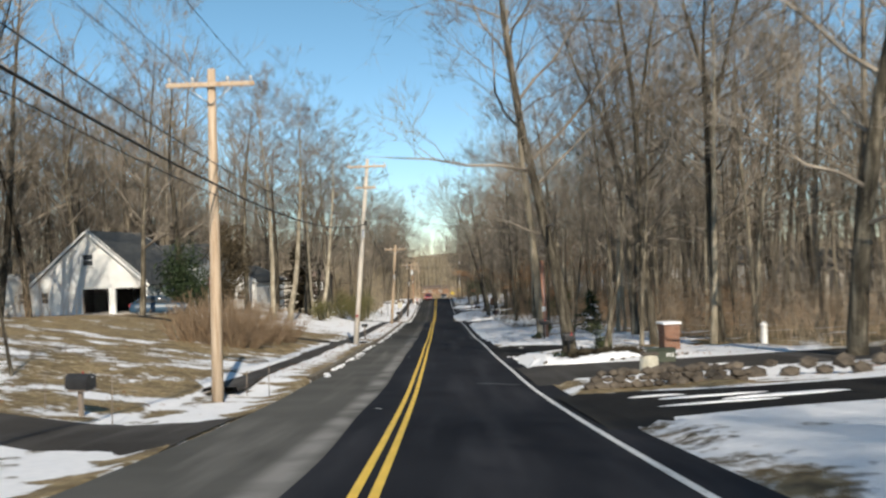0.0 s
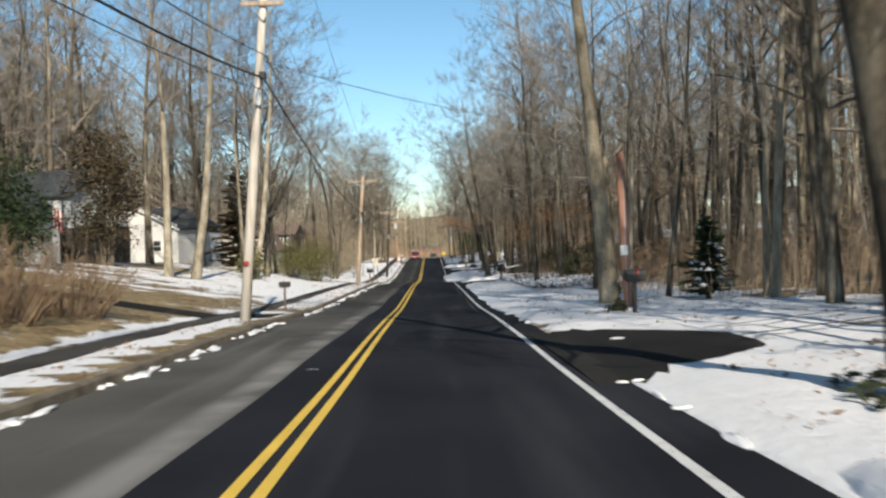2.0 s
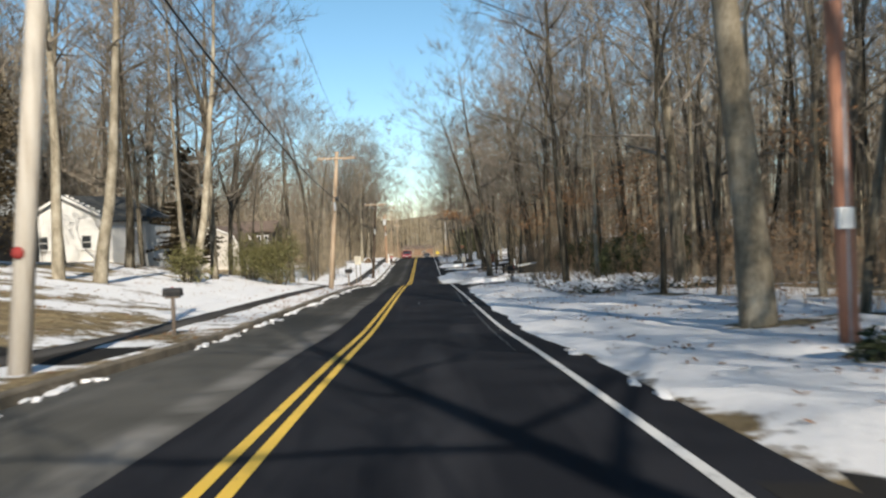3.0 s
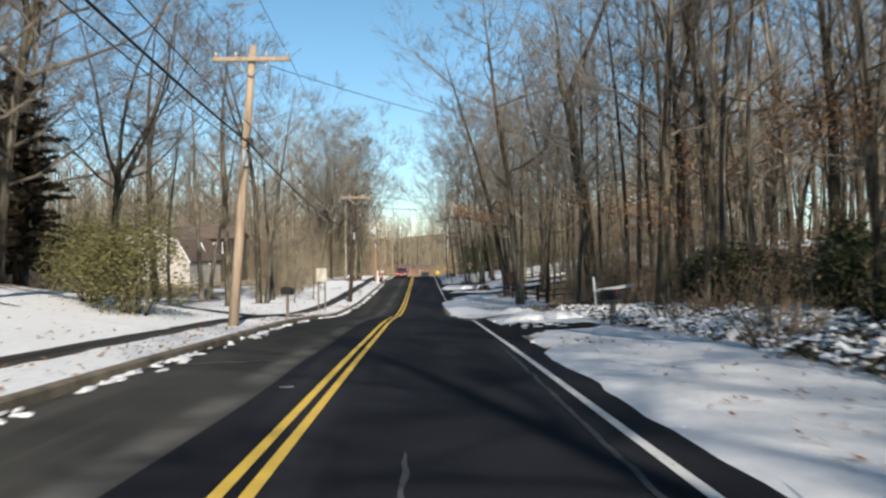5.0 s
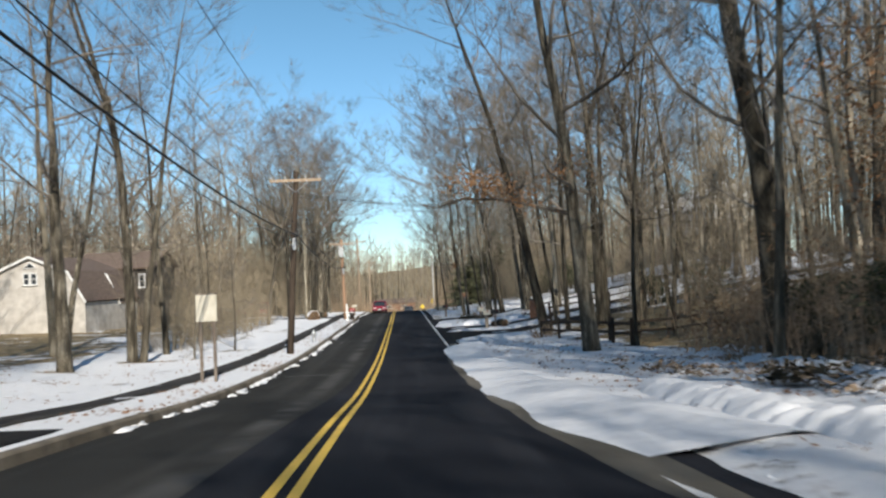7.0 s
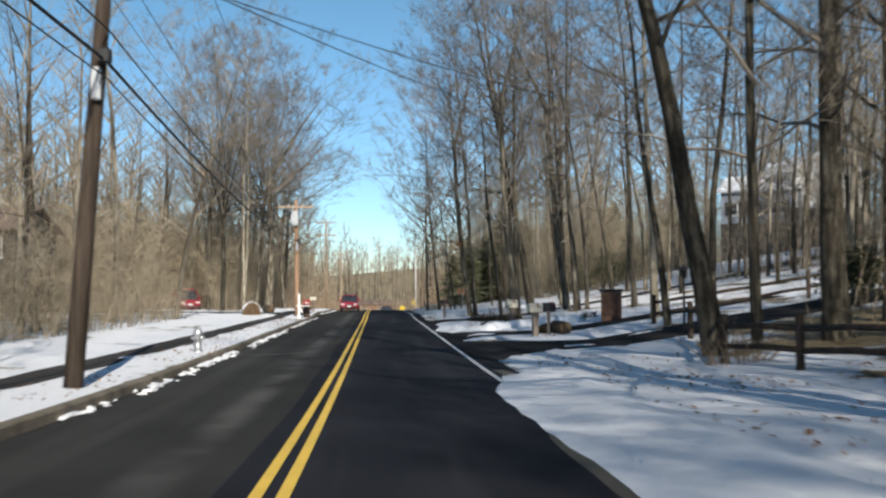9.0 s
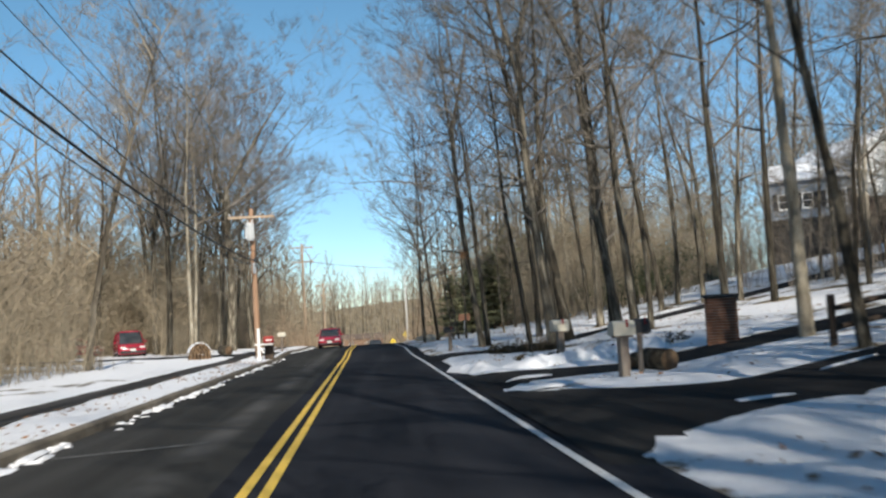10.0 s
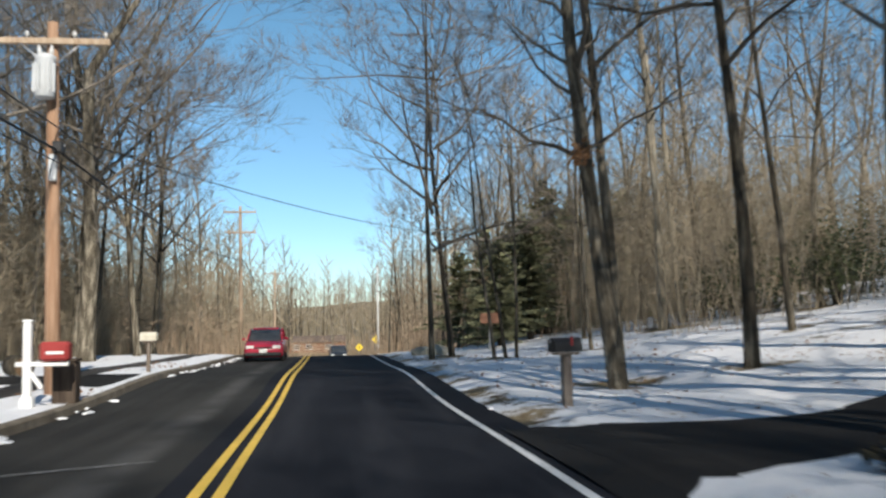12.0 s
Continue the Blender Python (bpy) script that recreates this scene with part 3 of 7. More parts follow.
for n_drive, d in enumerate(DRIVES):
    rows = drive_line(*d)
    verts, faces = [], []
    for a, b in rows:
        for k in range(5):
            x, y = a[0] + (b[0] - a[0]) * k / 4, a[1] + (b[1] - a[1]) * k / 4
            edge = 0.12 * noise.noise((x * 0.9, y * 0.9, 5.0 + n_drive)) if k in (0, 4) else 0
            h = max(stand(x, y + edge), float(road_z(y)) if abs(x) < 5 else -99)
            verts.append((x, y + edge, h + 0.03 - (0.04 if k in (0, 4) else 0)))
    for i in range(len(rows) - 1):
        for k in range(4):
            q = (i * 5 + k, i * 5 + k + 1, i * 5 + k + 6, i * 5 + k + 5)
            faces.append(q if d[0] < 0 else q[::-1])
    ob = mesh_object("driveway", verts, [f[::-1] for f in faces], "side_asphalt" if d[1] in (30.2, 17.8) else "drive_asphalt")
    tagged(ob, "worn grey-brown asphalt driveway" if d[1] in (30.2, 17.8) else "dark wet asphalt driveway cleared of snow", "driveway", kind="structure")


# ---- trees ----
def bent(rng, start, way, length, parts, wander, lift):
    """A wandering line."""
    p, d, out = Vector(start), Vector(way).normalized(), [Vector(start)]
    for _ in range(parts):
        d = (d + Vector((rng.uniform(-1, 1), rng.uniform(-1, 1), rng.uniform(-1, 1))) * wander + Vector((0, 0, lift))).normalized()
        p = p + d * (length / parts)
        out.append(p)
    return out


def along(path, f):
    f = min(max(f, 0.0), 0.999) * (len(path) - 1)
    i = int(f)
    return path[i].lerp(path[i + 1], f - i), (path[i + 1] - path[i]).normalized()


def sliver(p, q, w, rng, verts, faces):
    """A twig end too fine for a round section: one thin blade."""
    s = (q - p).cross(Vector((rng.uniform(-1, 1), rng.uniform(-1, 1), rng.uniform(-1, 1))))
    s = s.normalized() * w if s.length > 1e-5 else Vector((w, 0, 0))
    k = len(verts)
    verts += [p - s, p + s, q]
    faces.append((k, k + 1, k + 2))


def grow_tree(seed, height=18.0, radius=0.28, bare=0.4, limbs=16, detail=2, spread=1.0, fork=False, fork_at=0.62, leaders=2):
    """Vertices and faces of a bare tree: (trunk, crown)."""
    rng = random.Random(seed)
    tv, tf, cv, cf = [], [], [], []
    trunks = []
    main = bent(rng, (0, 0, -0.3), (rng.uniform(-0.03, 0.03), rng.uniform(-0.03, 0.03), 1), height * (fork_at if fork else 0.97), 11, 0.055, 0.035)
    n = len(main)
    top_r = 0.55 if fork else 0.06
    rad = [radius * (1.0 - (1 - top_r) * (i / (n - 1)) ** 0.9) for i in range(n)]
    # root flare
    main.insert(1, main[0].lerp(main[1], 0.2))
    rad.insert(1, radius * 1.08)
    rad[0] = radius * 1.55
    tube_geometry(main, rad, 9, tv, tf, tip=not fork, twist=rng.uniform(0, 1))
    trunks.append((main, rad, bare))
    if fork:
        turn0 = rng.uniform(0, 2 * math.pi)
        for s in range(leaders + seed % 2):
            w = turn0 + s * 2.2 + rng.uniform(-0.3, 0.3)
            p, d = along(main, 0.98 - (0.24 / leaders) * s)
            br = bent(rng, p, d + Vector((math.cos(w), math.sin(w), 0)) * (0.38 if leaders < 4 else 0.5), height * (1 - fork_at) * rng.uniform(0.9, 1.15), 7, 0.09 if leaders < 4 else 0.17, 0.05)
            rr = [radius * (0.55 if leaders < 4 else 0.42) * (1 - 0.92 * i / 7) for i in range(8)]
            tube_geometry(br, rr, 6, tv, tf, tip=True)
            trunks.append((br, rr, 0.08))

    def twigs(path, r, level, length):
        count = {1: 6, 2: 5, 3: 7 + 2 * detail}[level] if detail else {1: 6, 2: 13, 3: 0}[level]
        for _ in range(count):
            f = rng.uniform(0.2, 1.0) ** 0.8
            p, d = along(path, f)
            w = Vector((rng.uniform(-1, 1), rng.uniform(-1, 1), rng.uniform(-0.35, 0.75)))
            q = (d * 0.75 + w * 0.85).normalized()
            ln = max(length * rng.uniform(0.34, 0.7) * (1.15 - 0.5 * f), 0.25) * (1.25 if level > 1 else 1.0)
            rr = max(r * (1.0 - 0.75 * f) * 0.5, 0.005)
            if level == 3 or (detail == 0 and level == 2):
                br = [p, p + (q + Vector((0, 0, 0.12))) * ln]
                sliver(br[0], br[1], max(rr * 0.9, 0.0085), rng, cv, cf)
            else:
                parts = (3 if level == 1 else 2) if detail else 2
                br = bent(rng, p, q, ln, parts, 0.34, 0.05)
                tube_geometry(br, [rr * (1 - 0.8 * i / parts) for i in range(parts + 1)], 3, cv, cf, tip=True)
                twigs(br, rr, level + 1, ln)

    for path, rr, low in trunks:
        count = limbs if path is main else max(6, limbs // 2)
        for i in range(count):
            f = low + (0.98 - low) * ((i + rng.random()) / count)
            p, d = along(path, f)
            w = i * 2.4 + rng.uniform(-0.6, 0.6)
            rise = 0.1 + 0.8 * f + rng.uniform(-0.2, 0.25)
            q = Vector((math.cos(w), math.sin(w), rise))
            g = (f - low) / (0.98 - low)
            size = height * 0.21 * (0.5 + 0.7 * math.sin(math.pi * (0.2 + 0.68 * g))) * rng.uniform(0.65, 1.3) * spread * (1.0 if path is main else 0.72)
            here = rr[min(int(f * (len(rr) - 1)), len(rr) - 2)]
            r0 = min(here * 0.45, 0.012 + 0.0105 * size)
            parts = 5
            br = bent(rng, p, q, size, parts, 0.34, 0.07)
            tube_geometry(br, [r0 * (1 - 0.85 * k / parts) + 0.003 for k in range(parts + 1)], 5, cv, cf, tip=True)
            twigs(br, r0, 1, size)
    return (tv, tf), (cv, cf)


def raw_mesh(name, verts, faces, mat, smooth=True):
    me = bpy.data.meshes.new(name)
    me.from_pydata([tuple(v) for v in verts], [], faces)
    me.materials.append(M[mat])
    if smooth:
        me.shade_smooth()
    return me


TREE_KINDS = {}


def tree_kind(key, *args, bark="bark", **kw):
    (tv, tf), (cv, cf) = grow_tree(*args, **kw)
    TREE_KINDS[key] = (raw_mesh("trunk", tv, tf, bark), raw_mesh("crown", cv, cf, "twig" if bark == "bark" else "twig", False), kw["height"], kw["radius"])


for k in range(4):
    tree_kind(("tall", k), 11 + k, height=22.0, radius=0.26, bare=0.36, limbs=16 if k % 2 == 0 else 12, detail=1, spread=0.95, fork=k % 2 == 1, fork_at=0.58)
for k in range(3):
    tree_kind(("oak", k), 31 + k, height=20.0, radius=0.34, bare=0.36, limbs=14, detail=2, spread=1.3, fork=k != 1)
for k in range(2):
    tree_kind(("wide", k), 35 + k, height=22.0, radius=0.29, bare=0.3, limbs=18, detail=2, spread=1.3)
for k in range(3):
    tree_kind(("vase", k), 43 + k, height=21.0, radius=0.30, bare=0.75, limbs=5, detail=1, spread=1.3, fork=True, fork_at=0.42, leaders=4)
for k in range(3):
    tree_kind(("slim", k), 51 + k, height=17.0, radius=0.11, bare=0.35, limbs=13, detail=0)
for k in range(2):
    tree_kind(("pale", k), 61 + k, height=21.0, radius=0.20, bare=0.45, limbs=14, detail=1, bark="pale_bark")
for k in range(2):
    tree_kind(("thin_pale", k), 65 + k, height=18.0, radius=0.13, bare=0.42, limbs=12, detail=0, bark="pale_bark")
for k in range(2):
    tree_kind(("sapling", k), 71 + k, height=6.0, radius=0.05, bare=0.15, limbs=14, detail=0, spread=1.2)

TREE_WORDS = {"tall": "tall bare grey-brown tree, straight trunk", "oak": "large bare spreading tree, thick dark trunk", "slim": "slim bare woodland tree with thin crown",
              "pale": "tall bare tree with pale trunk", "thin_pale": "thin bare woodland tree with pale bark", "wide": "large bare roadside tree, long limbs over the verge", "vase": "bare tree forking low into many upright limbs",
              "sapling": "small bare sapling with fine twigs"}
tree_count = [0]


def tree(kind, x, y, width=None, height=None, lean=(0.0, 0.0), words="", group="roadside trees", sink=0.0):
    """A bare tree at (x, y) with the given trunk width and height; lean in degrees to +x and +y."""
    tree_count[0] += 1
    keys = [k for k in TREE_KINDS if k[0] == kind]
    key = keys[tree_count[0] % len(keys)]
    trunk, crown, h0, r0 = TREE_KINDS[key]
    sz = (height or h0) / h0
    sx = (width / 2 / r0) if width else sz
    ob = new("tree")
    turn = pose(0, 0, 0, -lean[1], lean[0], 0) @ pose(0, 0, 0, 0, 0, (tree_count[0] * 97) % 360)
    ob.matrix_basis = Matrix.Translation((x, y, stand(x, y) - sink)) @ turn
    tagged(ob, words or TREE_WORDS[kind], "tree", group)
    for name, me, scale in (("trunk", trunk, (sx, sx, sz)), ("crown", crown, (sz, sz, sz))):
        c = new(name, me)
        c.parent = ob
        c.scale = scale
    return ob


# ---- utility poles and wires ----
def utility_pole(x, y, height, top_dx=0.0, top_dy=0.0, arm=2.4, wood="pole_wood", arm_turn=0.0, second_arm=None, label="", thick=0.15, drop=0.45):
    """A round wooden pole with a crossarm, braces and insulators. Returns wire points."""
    z = stand(x, y)
    ob = thing("utility_pole", (x, y, z - 0.3), label or "weathered round wooden utility pole with crossarm", "utility pole", "roadside utility poles")
    top = Vector((top_dx, top_dy, height + 0.3))
    axis = [top * f for f in (0, 0.35, 0.7, 1.0)]
    tube(axis, [thick * 1.12, thick, thick * 0.86, thick * 0.72], 14, "pole", wood, ob)
    ends = []
    arms = [(height + 0.3 - drop, arm)] + ([(second_arm[0] + 0.3, second_arm[1])] if second_arm else [])
    ca, sa = math.cos(radians(arm_turn)), math.sin(radians(arm_turn))
    for h, wide in arms:
        at = top * (h / (height + 0.3))
        front = Vector((sa, -ca, 0)) * (thick * 0.8 + 0.05)
        part("crossarm", box((wide, 0.10, 0.13), at + front, 0.012, turn=Matrix.Rotation(radians(arm_turn), 4, "Z")), "pole_wood", ob)
        for s in (-1, 1):
            a, b = at + front + Vector((ca, sa, 0)) * s * wide * 0.28, at + Vector((0, 0, -0.55)) + front * 0.9
            tube([a, b], 0.018, 5, "brace", "steel", ob)
        for s in (-0.46, -0.2, 0.2, 0.46) if wide > 1.6 else (-0.44, 0.44):
            p = at + front + Vector((ca, sa, 0)) * s * wide + Vector((0, 0, 0.06))
            tube([p, p + Vector((0, 0, 0.05)), p + Vector((0, 0, 0.07)), p + Vector((0, 0, 0.13)), p + Vector((0, 0, 0.16))], [0.018, 0.02, 0.05, 0.045, 0.02], 8, "insulator", "ceramic", ob)
            if h == arms[0][0]:
                ends.append(ob.matrix_basis @ (p + Vector((0, 0, 0.16))))
    return ob, ends, top


def wire(a, b, sag=0.6, r=0.011, words="thin black overhead power line", name="power_line"):
    a, b = Vector(a), Vector(b)
    pts = [a.lerp(b, i / 20) - Vector((0, 0, sag * 4 * (i / 20) * (1 - i / 20))) for i in range(21)]
    return tagged(tube(pts, r, 5, name, "cable"), words, "overhead wire", "overhead lines")


# ---- shrubs, evergreens, distant woods ----
def shrub(x, y, wide, high, mat="brown_twig", stems=90, words="", seed=0, category="shrub", z=None):
    """A bush of many bare arching stems with side twigs."""
    r = random.Random(seed + 400)
    sv, sf, tv, tf = [], [], [], []
    for _ in range(stems):
        w, d = r.uniform(0, 2 * math.pi), r.random() ** 0.5
        p = Vector((math.cos(w) * d * wide * 0.28, math.sin(w) * d * wide * 0.28, -0.1))
        q = Vector((math.cos(w) * d * 0.75, math.sin(w) * d * 0.75, 1.0))
        path = bent(r, p, q, high * r.uniform(0.65, 1.15) * (1.12 - 0.3 * d), 4, 0.16, -0.02)
        tube_geometry(path, [0.022, 0.018, 0.014, 0.010, 0.004], 3, sv, sf, tip=True)
        for _ in range(14):
            a, dr = along(path, r.uniform(0.15, 1))
            e = a + (dr + Vector((r.uniform(-1, 1), r.uniform(-1, 1), r.uniform(-0.3, 0.6)))).normalized() * r.uniform(0.2, 0.55) * high * 0.4
            tube_geometry([a, e], [0.010, 0.003], 3, tv, tf, tip=True)
    ob = thing("shrub", (x, y, stand(x, y) if z is None else z), words or "bare reddish-brown shrub of many fine stems", category, "shrubs")
    tagged(mesh_object("stem", sv, sf, mat, ob), kind="stuff")
    tagged(mesh_object("twig", tv, tf, mat, ob), kind="stuff")
    return ob


def leafy_bush(x, y, wide, high, mat, leaves=2600, leaf=0.09, words="", seed=0, lumps=9, deep=None):
    """An evergreen bush: stems, and a crown of small leaves in uneven clumps with gaps."""
    r = random.Random(seed + 900)
    deep = deep or wide
    sv, sf, lv, lf = [], [], [], []
    centres = []
    for _ in range(lumps):
        w, d = r.uniform(0, 2 * math.pi), r.random() ** 0.5
        c = Vector((math.cos(w) * d * wide * 0.36, math.sin(w) * d * deep * 0.36, high * r.uniform(0.22, 0.80) * (1.05 - 0.45 * d)))
        centres.append((c, r.uniform(0.20, 0.32) * min(wide, high)))
        tube_geometry([Vector((c.x * 0.3, c.y * 0.3, -0.1)), c * 0.6, c], [0.05, 0.035, 0.012], 5, sv, sf)
    for i in range(leaves):
        c, rad = centres[i % lumps]
        v = Vector((r.gauss(0, 1), r.gauss(0, 1), r.gauss(0, 0.8))).normalized() * rad * r.uniform(0.45, 1.18)
        p = c + v
        p.z = max(p.z, 0.05)
        a = Vector((r.uniform(-1, 1), r.uniform(-1, 1), r.uniform(-0.6, 0.6))).normalized()
        b = a.cross(Vector((r.uniform(-1, 1), r.uniform(-1, 1), r.uniform(-1, 1)))).normalized()
        s = leaf * r.uniform(0.6, 1.4)
        k = len(lv)
        lv += [p - a * s, p + b * s * 0.45, p + a * s, p - b * s * 0.45]
        lf.append((k, k + 1, k + 2, k + 3))
    ob = thing("bush", (x, y, stand(x, y)), words, "bush", "evergreen bushes")
    mesh_object("stem", sv, sf, "bark", ob)
    mesh_object("foliage", lv, lf, mat, ob)
    return ob


CONIFERS = {}


def conifer_meshes(seed, high=9.0, wide=2.2, low=0.08, tiers=24, needles="needle"):
    r = random.Random(seed)
    tv, tf, nv, nf = [], [], [], []
    tube_geometry([Vector((0, 0, -0.3)), Vector((0.05, 0, high * 0.5)), Vector((0, 0, high))], [0.16 * high / 9, 0.1 * high / 9, 0.01], 7, tv, tf)
    for i in range(tiers):
        f = low + (1 - low) * i / tiers
        z = high * f
        reach = wide * (1 - f) ** 0.75 * r.uniform(0.55, 1.25) + 0.12
        for k in range(r.choice((5, 7, 8))):
            w = k * 0.79 + i * 1.3 + r.uniform(-0.25, 0.25)
            ln = reach * r.uniform(0.45, 1.2)
            d = Vector((math.cos(w), math.sin(w), r.uniform(-0.4, 0.1) + 0.4 * f))
            side = Vector((-math.sin(w), math.cos(w), 0))
            a = Vector((0, 0, z + r.uniform(-0.6, 0.6) * high / tiers))
            tube_geometry([a, a + d * ln], [0.022, 0.005], 3, tv, tf, tip=True)
            for j in range(9):
                g = (j + 1.2) / 9.6
                c = a + d * ln * g
                s = (0.16 + 0.30 * ln * 0.4) * (1.15 - 0.7 * g)
                for e in (-1, 1):
                    tip = c + (side * e * r.uniform(0.7, 1.1) + d * 0.7 + Vector((0, 0, r.uniform(-0.75, 0.2)))) * s * 1.15
                    b = Vector((r.uniform(-0.05, 0.05), r.uniform(-0.05, 0.05), 0.07 + 0.09 * r.random()))
                    n = len(nv)
                    nv += [c - d * 0.07 - b, c + d * 0.09 + b, tip]
                    nf.append((n, n + 1, n + 2))
    return raw_mesh("trunk", tv, tf, "bark"), raw_mesh("foliage", nv, nf, needles, False)


def conifer(x, y, high, words="dark green conifer with drooping branches", wide=1.0, seed=0, needles="needle"):
    key = (seed % 3, needles)
    if key not in CONIFERS:
        CONIFERS[key] = conifer_meshes(key[0] + 40, needles=needles)
    ob = thing("conifer", (x, y, stand(x, y)), words, "conifer", "conifers", turn=seed * 70)
    for name, me in zip(("trunk", "foliage"), CONIFERS[key]):
        c = new(name, me)
        c.parent = ob
        c.scale = (high / 9 * wide, high / 9 * wide, high / 9)
    return ob


def far_tree(seed, thick=1.0):
    """A cheap bare tree for woods, as arrays."""
    r = random.Random(seed)
    v, f = [], []
    h = 18.0
    main = bent(r, (0, 0, -0.3), (r.uniform(-0.05, 0.05), r.uniform(-0.05, 0.05), 1), h, 5, 0.085, 0.03)
    tube_geometry(main, [0.19, 0.16, 0.13, 0.09, 0.05, 0.01], 5, v, f, tip=True)
    trunk_faces = len(f)
    for i in range(17):
        g = 0.28 + 0.7 * (i + r.random()) / 17
        p, d = along(main, g)
        w = i * 2.4 + r.uniform(-0.5, 0.5)
        ln = h * (0.30 - 0.17 * g) * r.uniform(0.6, 1.2)
        br = bent(r, p, (math.cos(w), math.sin(w), 0.3 + 0.9 * g), ln, 2, 0.2, 0.1)
        tube_geometry(br, [0.045 * thick, 0.03 * thick, 0.008 * thick], 3, v, f, tip=True)
        for _ in range(26 if thick < 1.5 else 16):
            a, dr = along(br, r.uniform(0.15, 1))
            e = a + (dr * 0.7 + Vector((r.uniform(-1, 1), r.uniform(-1, 1), r.uniform(-0.4, 0.8))) * 0.9).normalized() * ln * r.uniform(0.2, 0.6)
            sliver(a, e, 0.0125 * thick, r, v, f)
    return np.array([tuple(p) for p in v]), f, trunk_faces


FAR_TREES = [far_tree(200 + k) for k in range(6)]
DISTANT_TREES = [far_tree(220 + k, 1.8) for k in range(5)]


def woods(name, label, spots, mat, low=0.8, high=1.15, seed=1, kinds=None):
    """Many bare trees as one object."""
    r = random.Random(seed)
    verts, faces, which, base = [], [], [], 0
    for x, y in spots:
        v, f, trunk_faces = r.choice(kinds or FAR_TREES)
        s, w = r.uniform(low, high), r.uniform(0, 6.28)
        c, sn = math.cos(w) * s, math.sin(w) * s
        q = np.stack([v[:, 0] * c - v[:, 1] * sn + x + v[:, 2] * r.uniform(-0.03, 0.03), v[:, 0] * sn + v[:, 1] * c + y, v[:, 2] * s * r.uniform(0.9, 1.1) + stand(x, y)], 1)
        verts.append(q)
        faces += [tuple(i + base for i in g) for g in f]
        which += [1] * trunk_faces + [0] * (len(f) - trunk_faces)
        base += len(v)
    ob = mesh_object(name, np.concatenate(verts), faces, mat)
    ob.data.materials.append(M["far_trunk"])
    ob.data.polygons.foreach_set("material_index", which)
    return tagged(ob, label, "woodland", kind="stuff")


def brush(name, label, spots, mat, high=(0.8, 2.6), seed=2, twigs=12, thick=1.0):
    """Understorey of thin bare stems as one object."""
    r = random.Random(seed)
    v, f = [], []
    for x, y in spots:
        z = stand(x, y)
        h = r.uniform(*high)
        p = Vector((x, y, z - 0.05))
        q = p + Vector((r.uniform(-0.35, 0.35), r.uniform(-0.35, 0.35), 1)) * h
        n = len(v)
        w = (0.008 + 0.006 * r.random()) * thick
        v += [p + Vector((-w, 0, 0)), p + Vector((w, -w, 0)), p + Vector((w, w, 0)), q]
        f += [(n, n + 1, n + 3), (n + 1, n + 2, n + 3), (n + 2, n, n + 3)]
        for _ in range(twigs):
            a = p.lerp(q, r.uniform(0.2, 0.95))
            e = a + Vector((r.uniform(-1, 1), r.uniform(-1, 1), r.uniform(-0.1, 1.1))) * min(h, 3.5 + 0.2 * h) * r.uniform(0.12, 0.4)
            sliver(a, e, (0.006 + 0.0006 * h) * thick, r, v, f)
    return tagged(mesh_object(name, v, f, mat), label, "undergrowth", kind="stuff")


def leaf_stuff(name, label, boxes, mat, count, size=0.07, seed=3):
    """Clinging dead leaves as one object, in clouds (x, y, z above ground, radius)."""
    r = random.Random(seed)
    v, f = [], []
    for i in range(count):
        x, y, z, rad = boxes[i % len(boxes)]
        p = Vector((x, y, stand(x, y) + z)) + Vector((r.gauss(0, 0.45), r.gauss(0, 0.45), r.gauss(0, 0.28))) * rad
        a = Vector((r.uniform(-1, 1), r.uniform(-1, 1), r.uniform(-1, 1))).normalized()
        b = a.cross(Vector((r.uniform(-1, 1), r.uniform(-1, 1), r.uniform(-1, 1)))).normalized()
        s = size * r.uniform(0.6, 1.4)
        n = len(v)
        v += [p - a * s, p + b * s * 0.5, p + a * s, p - b * s * 0.5]
        f.append((n, n + 1, n + 2, n + 3))
    return tagged(mesh_object(name, v, f, mat), label, "dead leaves", kind="stuff")


# ---- poles in their places ----
POLES = [  # x, y, height, lean of the top in x, wood
    (-6.5, 25.5, 9.1, 0.15, "pole_wood"),
    (-5.65, 57.8, 11.4, 1.15, "pale_pole"),
    (-5.8, 104.3, 8.75, 0.75, "pole_wood"),
    (-5.5, 148.0, 8.6, 0.62, "dark_wood"),
    (-5.75, 195.2, 7.8, -0.1, "rust_pole"),
    (-6.6, 247.0, 11.5, -0.1, "pole_wood"),
    (-6.6, 292.0, 11.5, 0.0, "pole_wood"),
]
lines, low_points = [], []
for n_pole, (x, y, h, dx, wood) in enumerate(POLES):
    ob, ends, top = utility_pole(x, y, h, dx, 0.0, wood=wood, second_arm=(h - 1.75, 1.3) if n_pole == 1 else ((h - 2.0, 2.4) if n_pole > 4 else None))
    lines.append(ends)
    low_points.append([ob.matrix_basis @ (top * f) + Vector((0.14, 0, 0)) for f in (0.72, 0.66, 0.63)])
back_pole = [p + Vector((0.2, -42, 4.0)) for p in lines[0]]
back_low = [p + Vector((0.2, -42, 4.0)) for p in low_points[0]]
lines.insert(0, back_pole)
low_points.insert(0, back_low)
for a, b in zip(lines, lines[1:]):
    for k in (0, 1, 3):
        wire(a[k], b[k], 0.7, 0.009)
for a, b in zip(low_points, low_points[1:]):
    wire(a[0], b[0], 0.55, 0.016, "black overhead service cable")
    wire(a[1], b[1], 0.6, 0.03, "thick black bundled telephone cable")
    wire(a[2], b[2], 0.65, 0.014, "black overhead telephone cable")

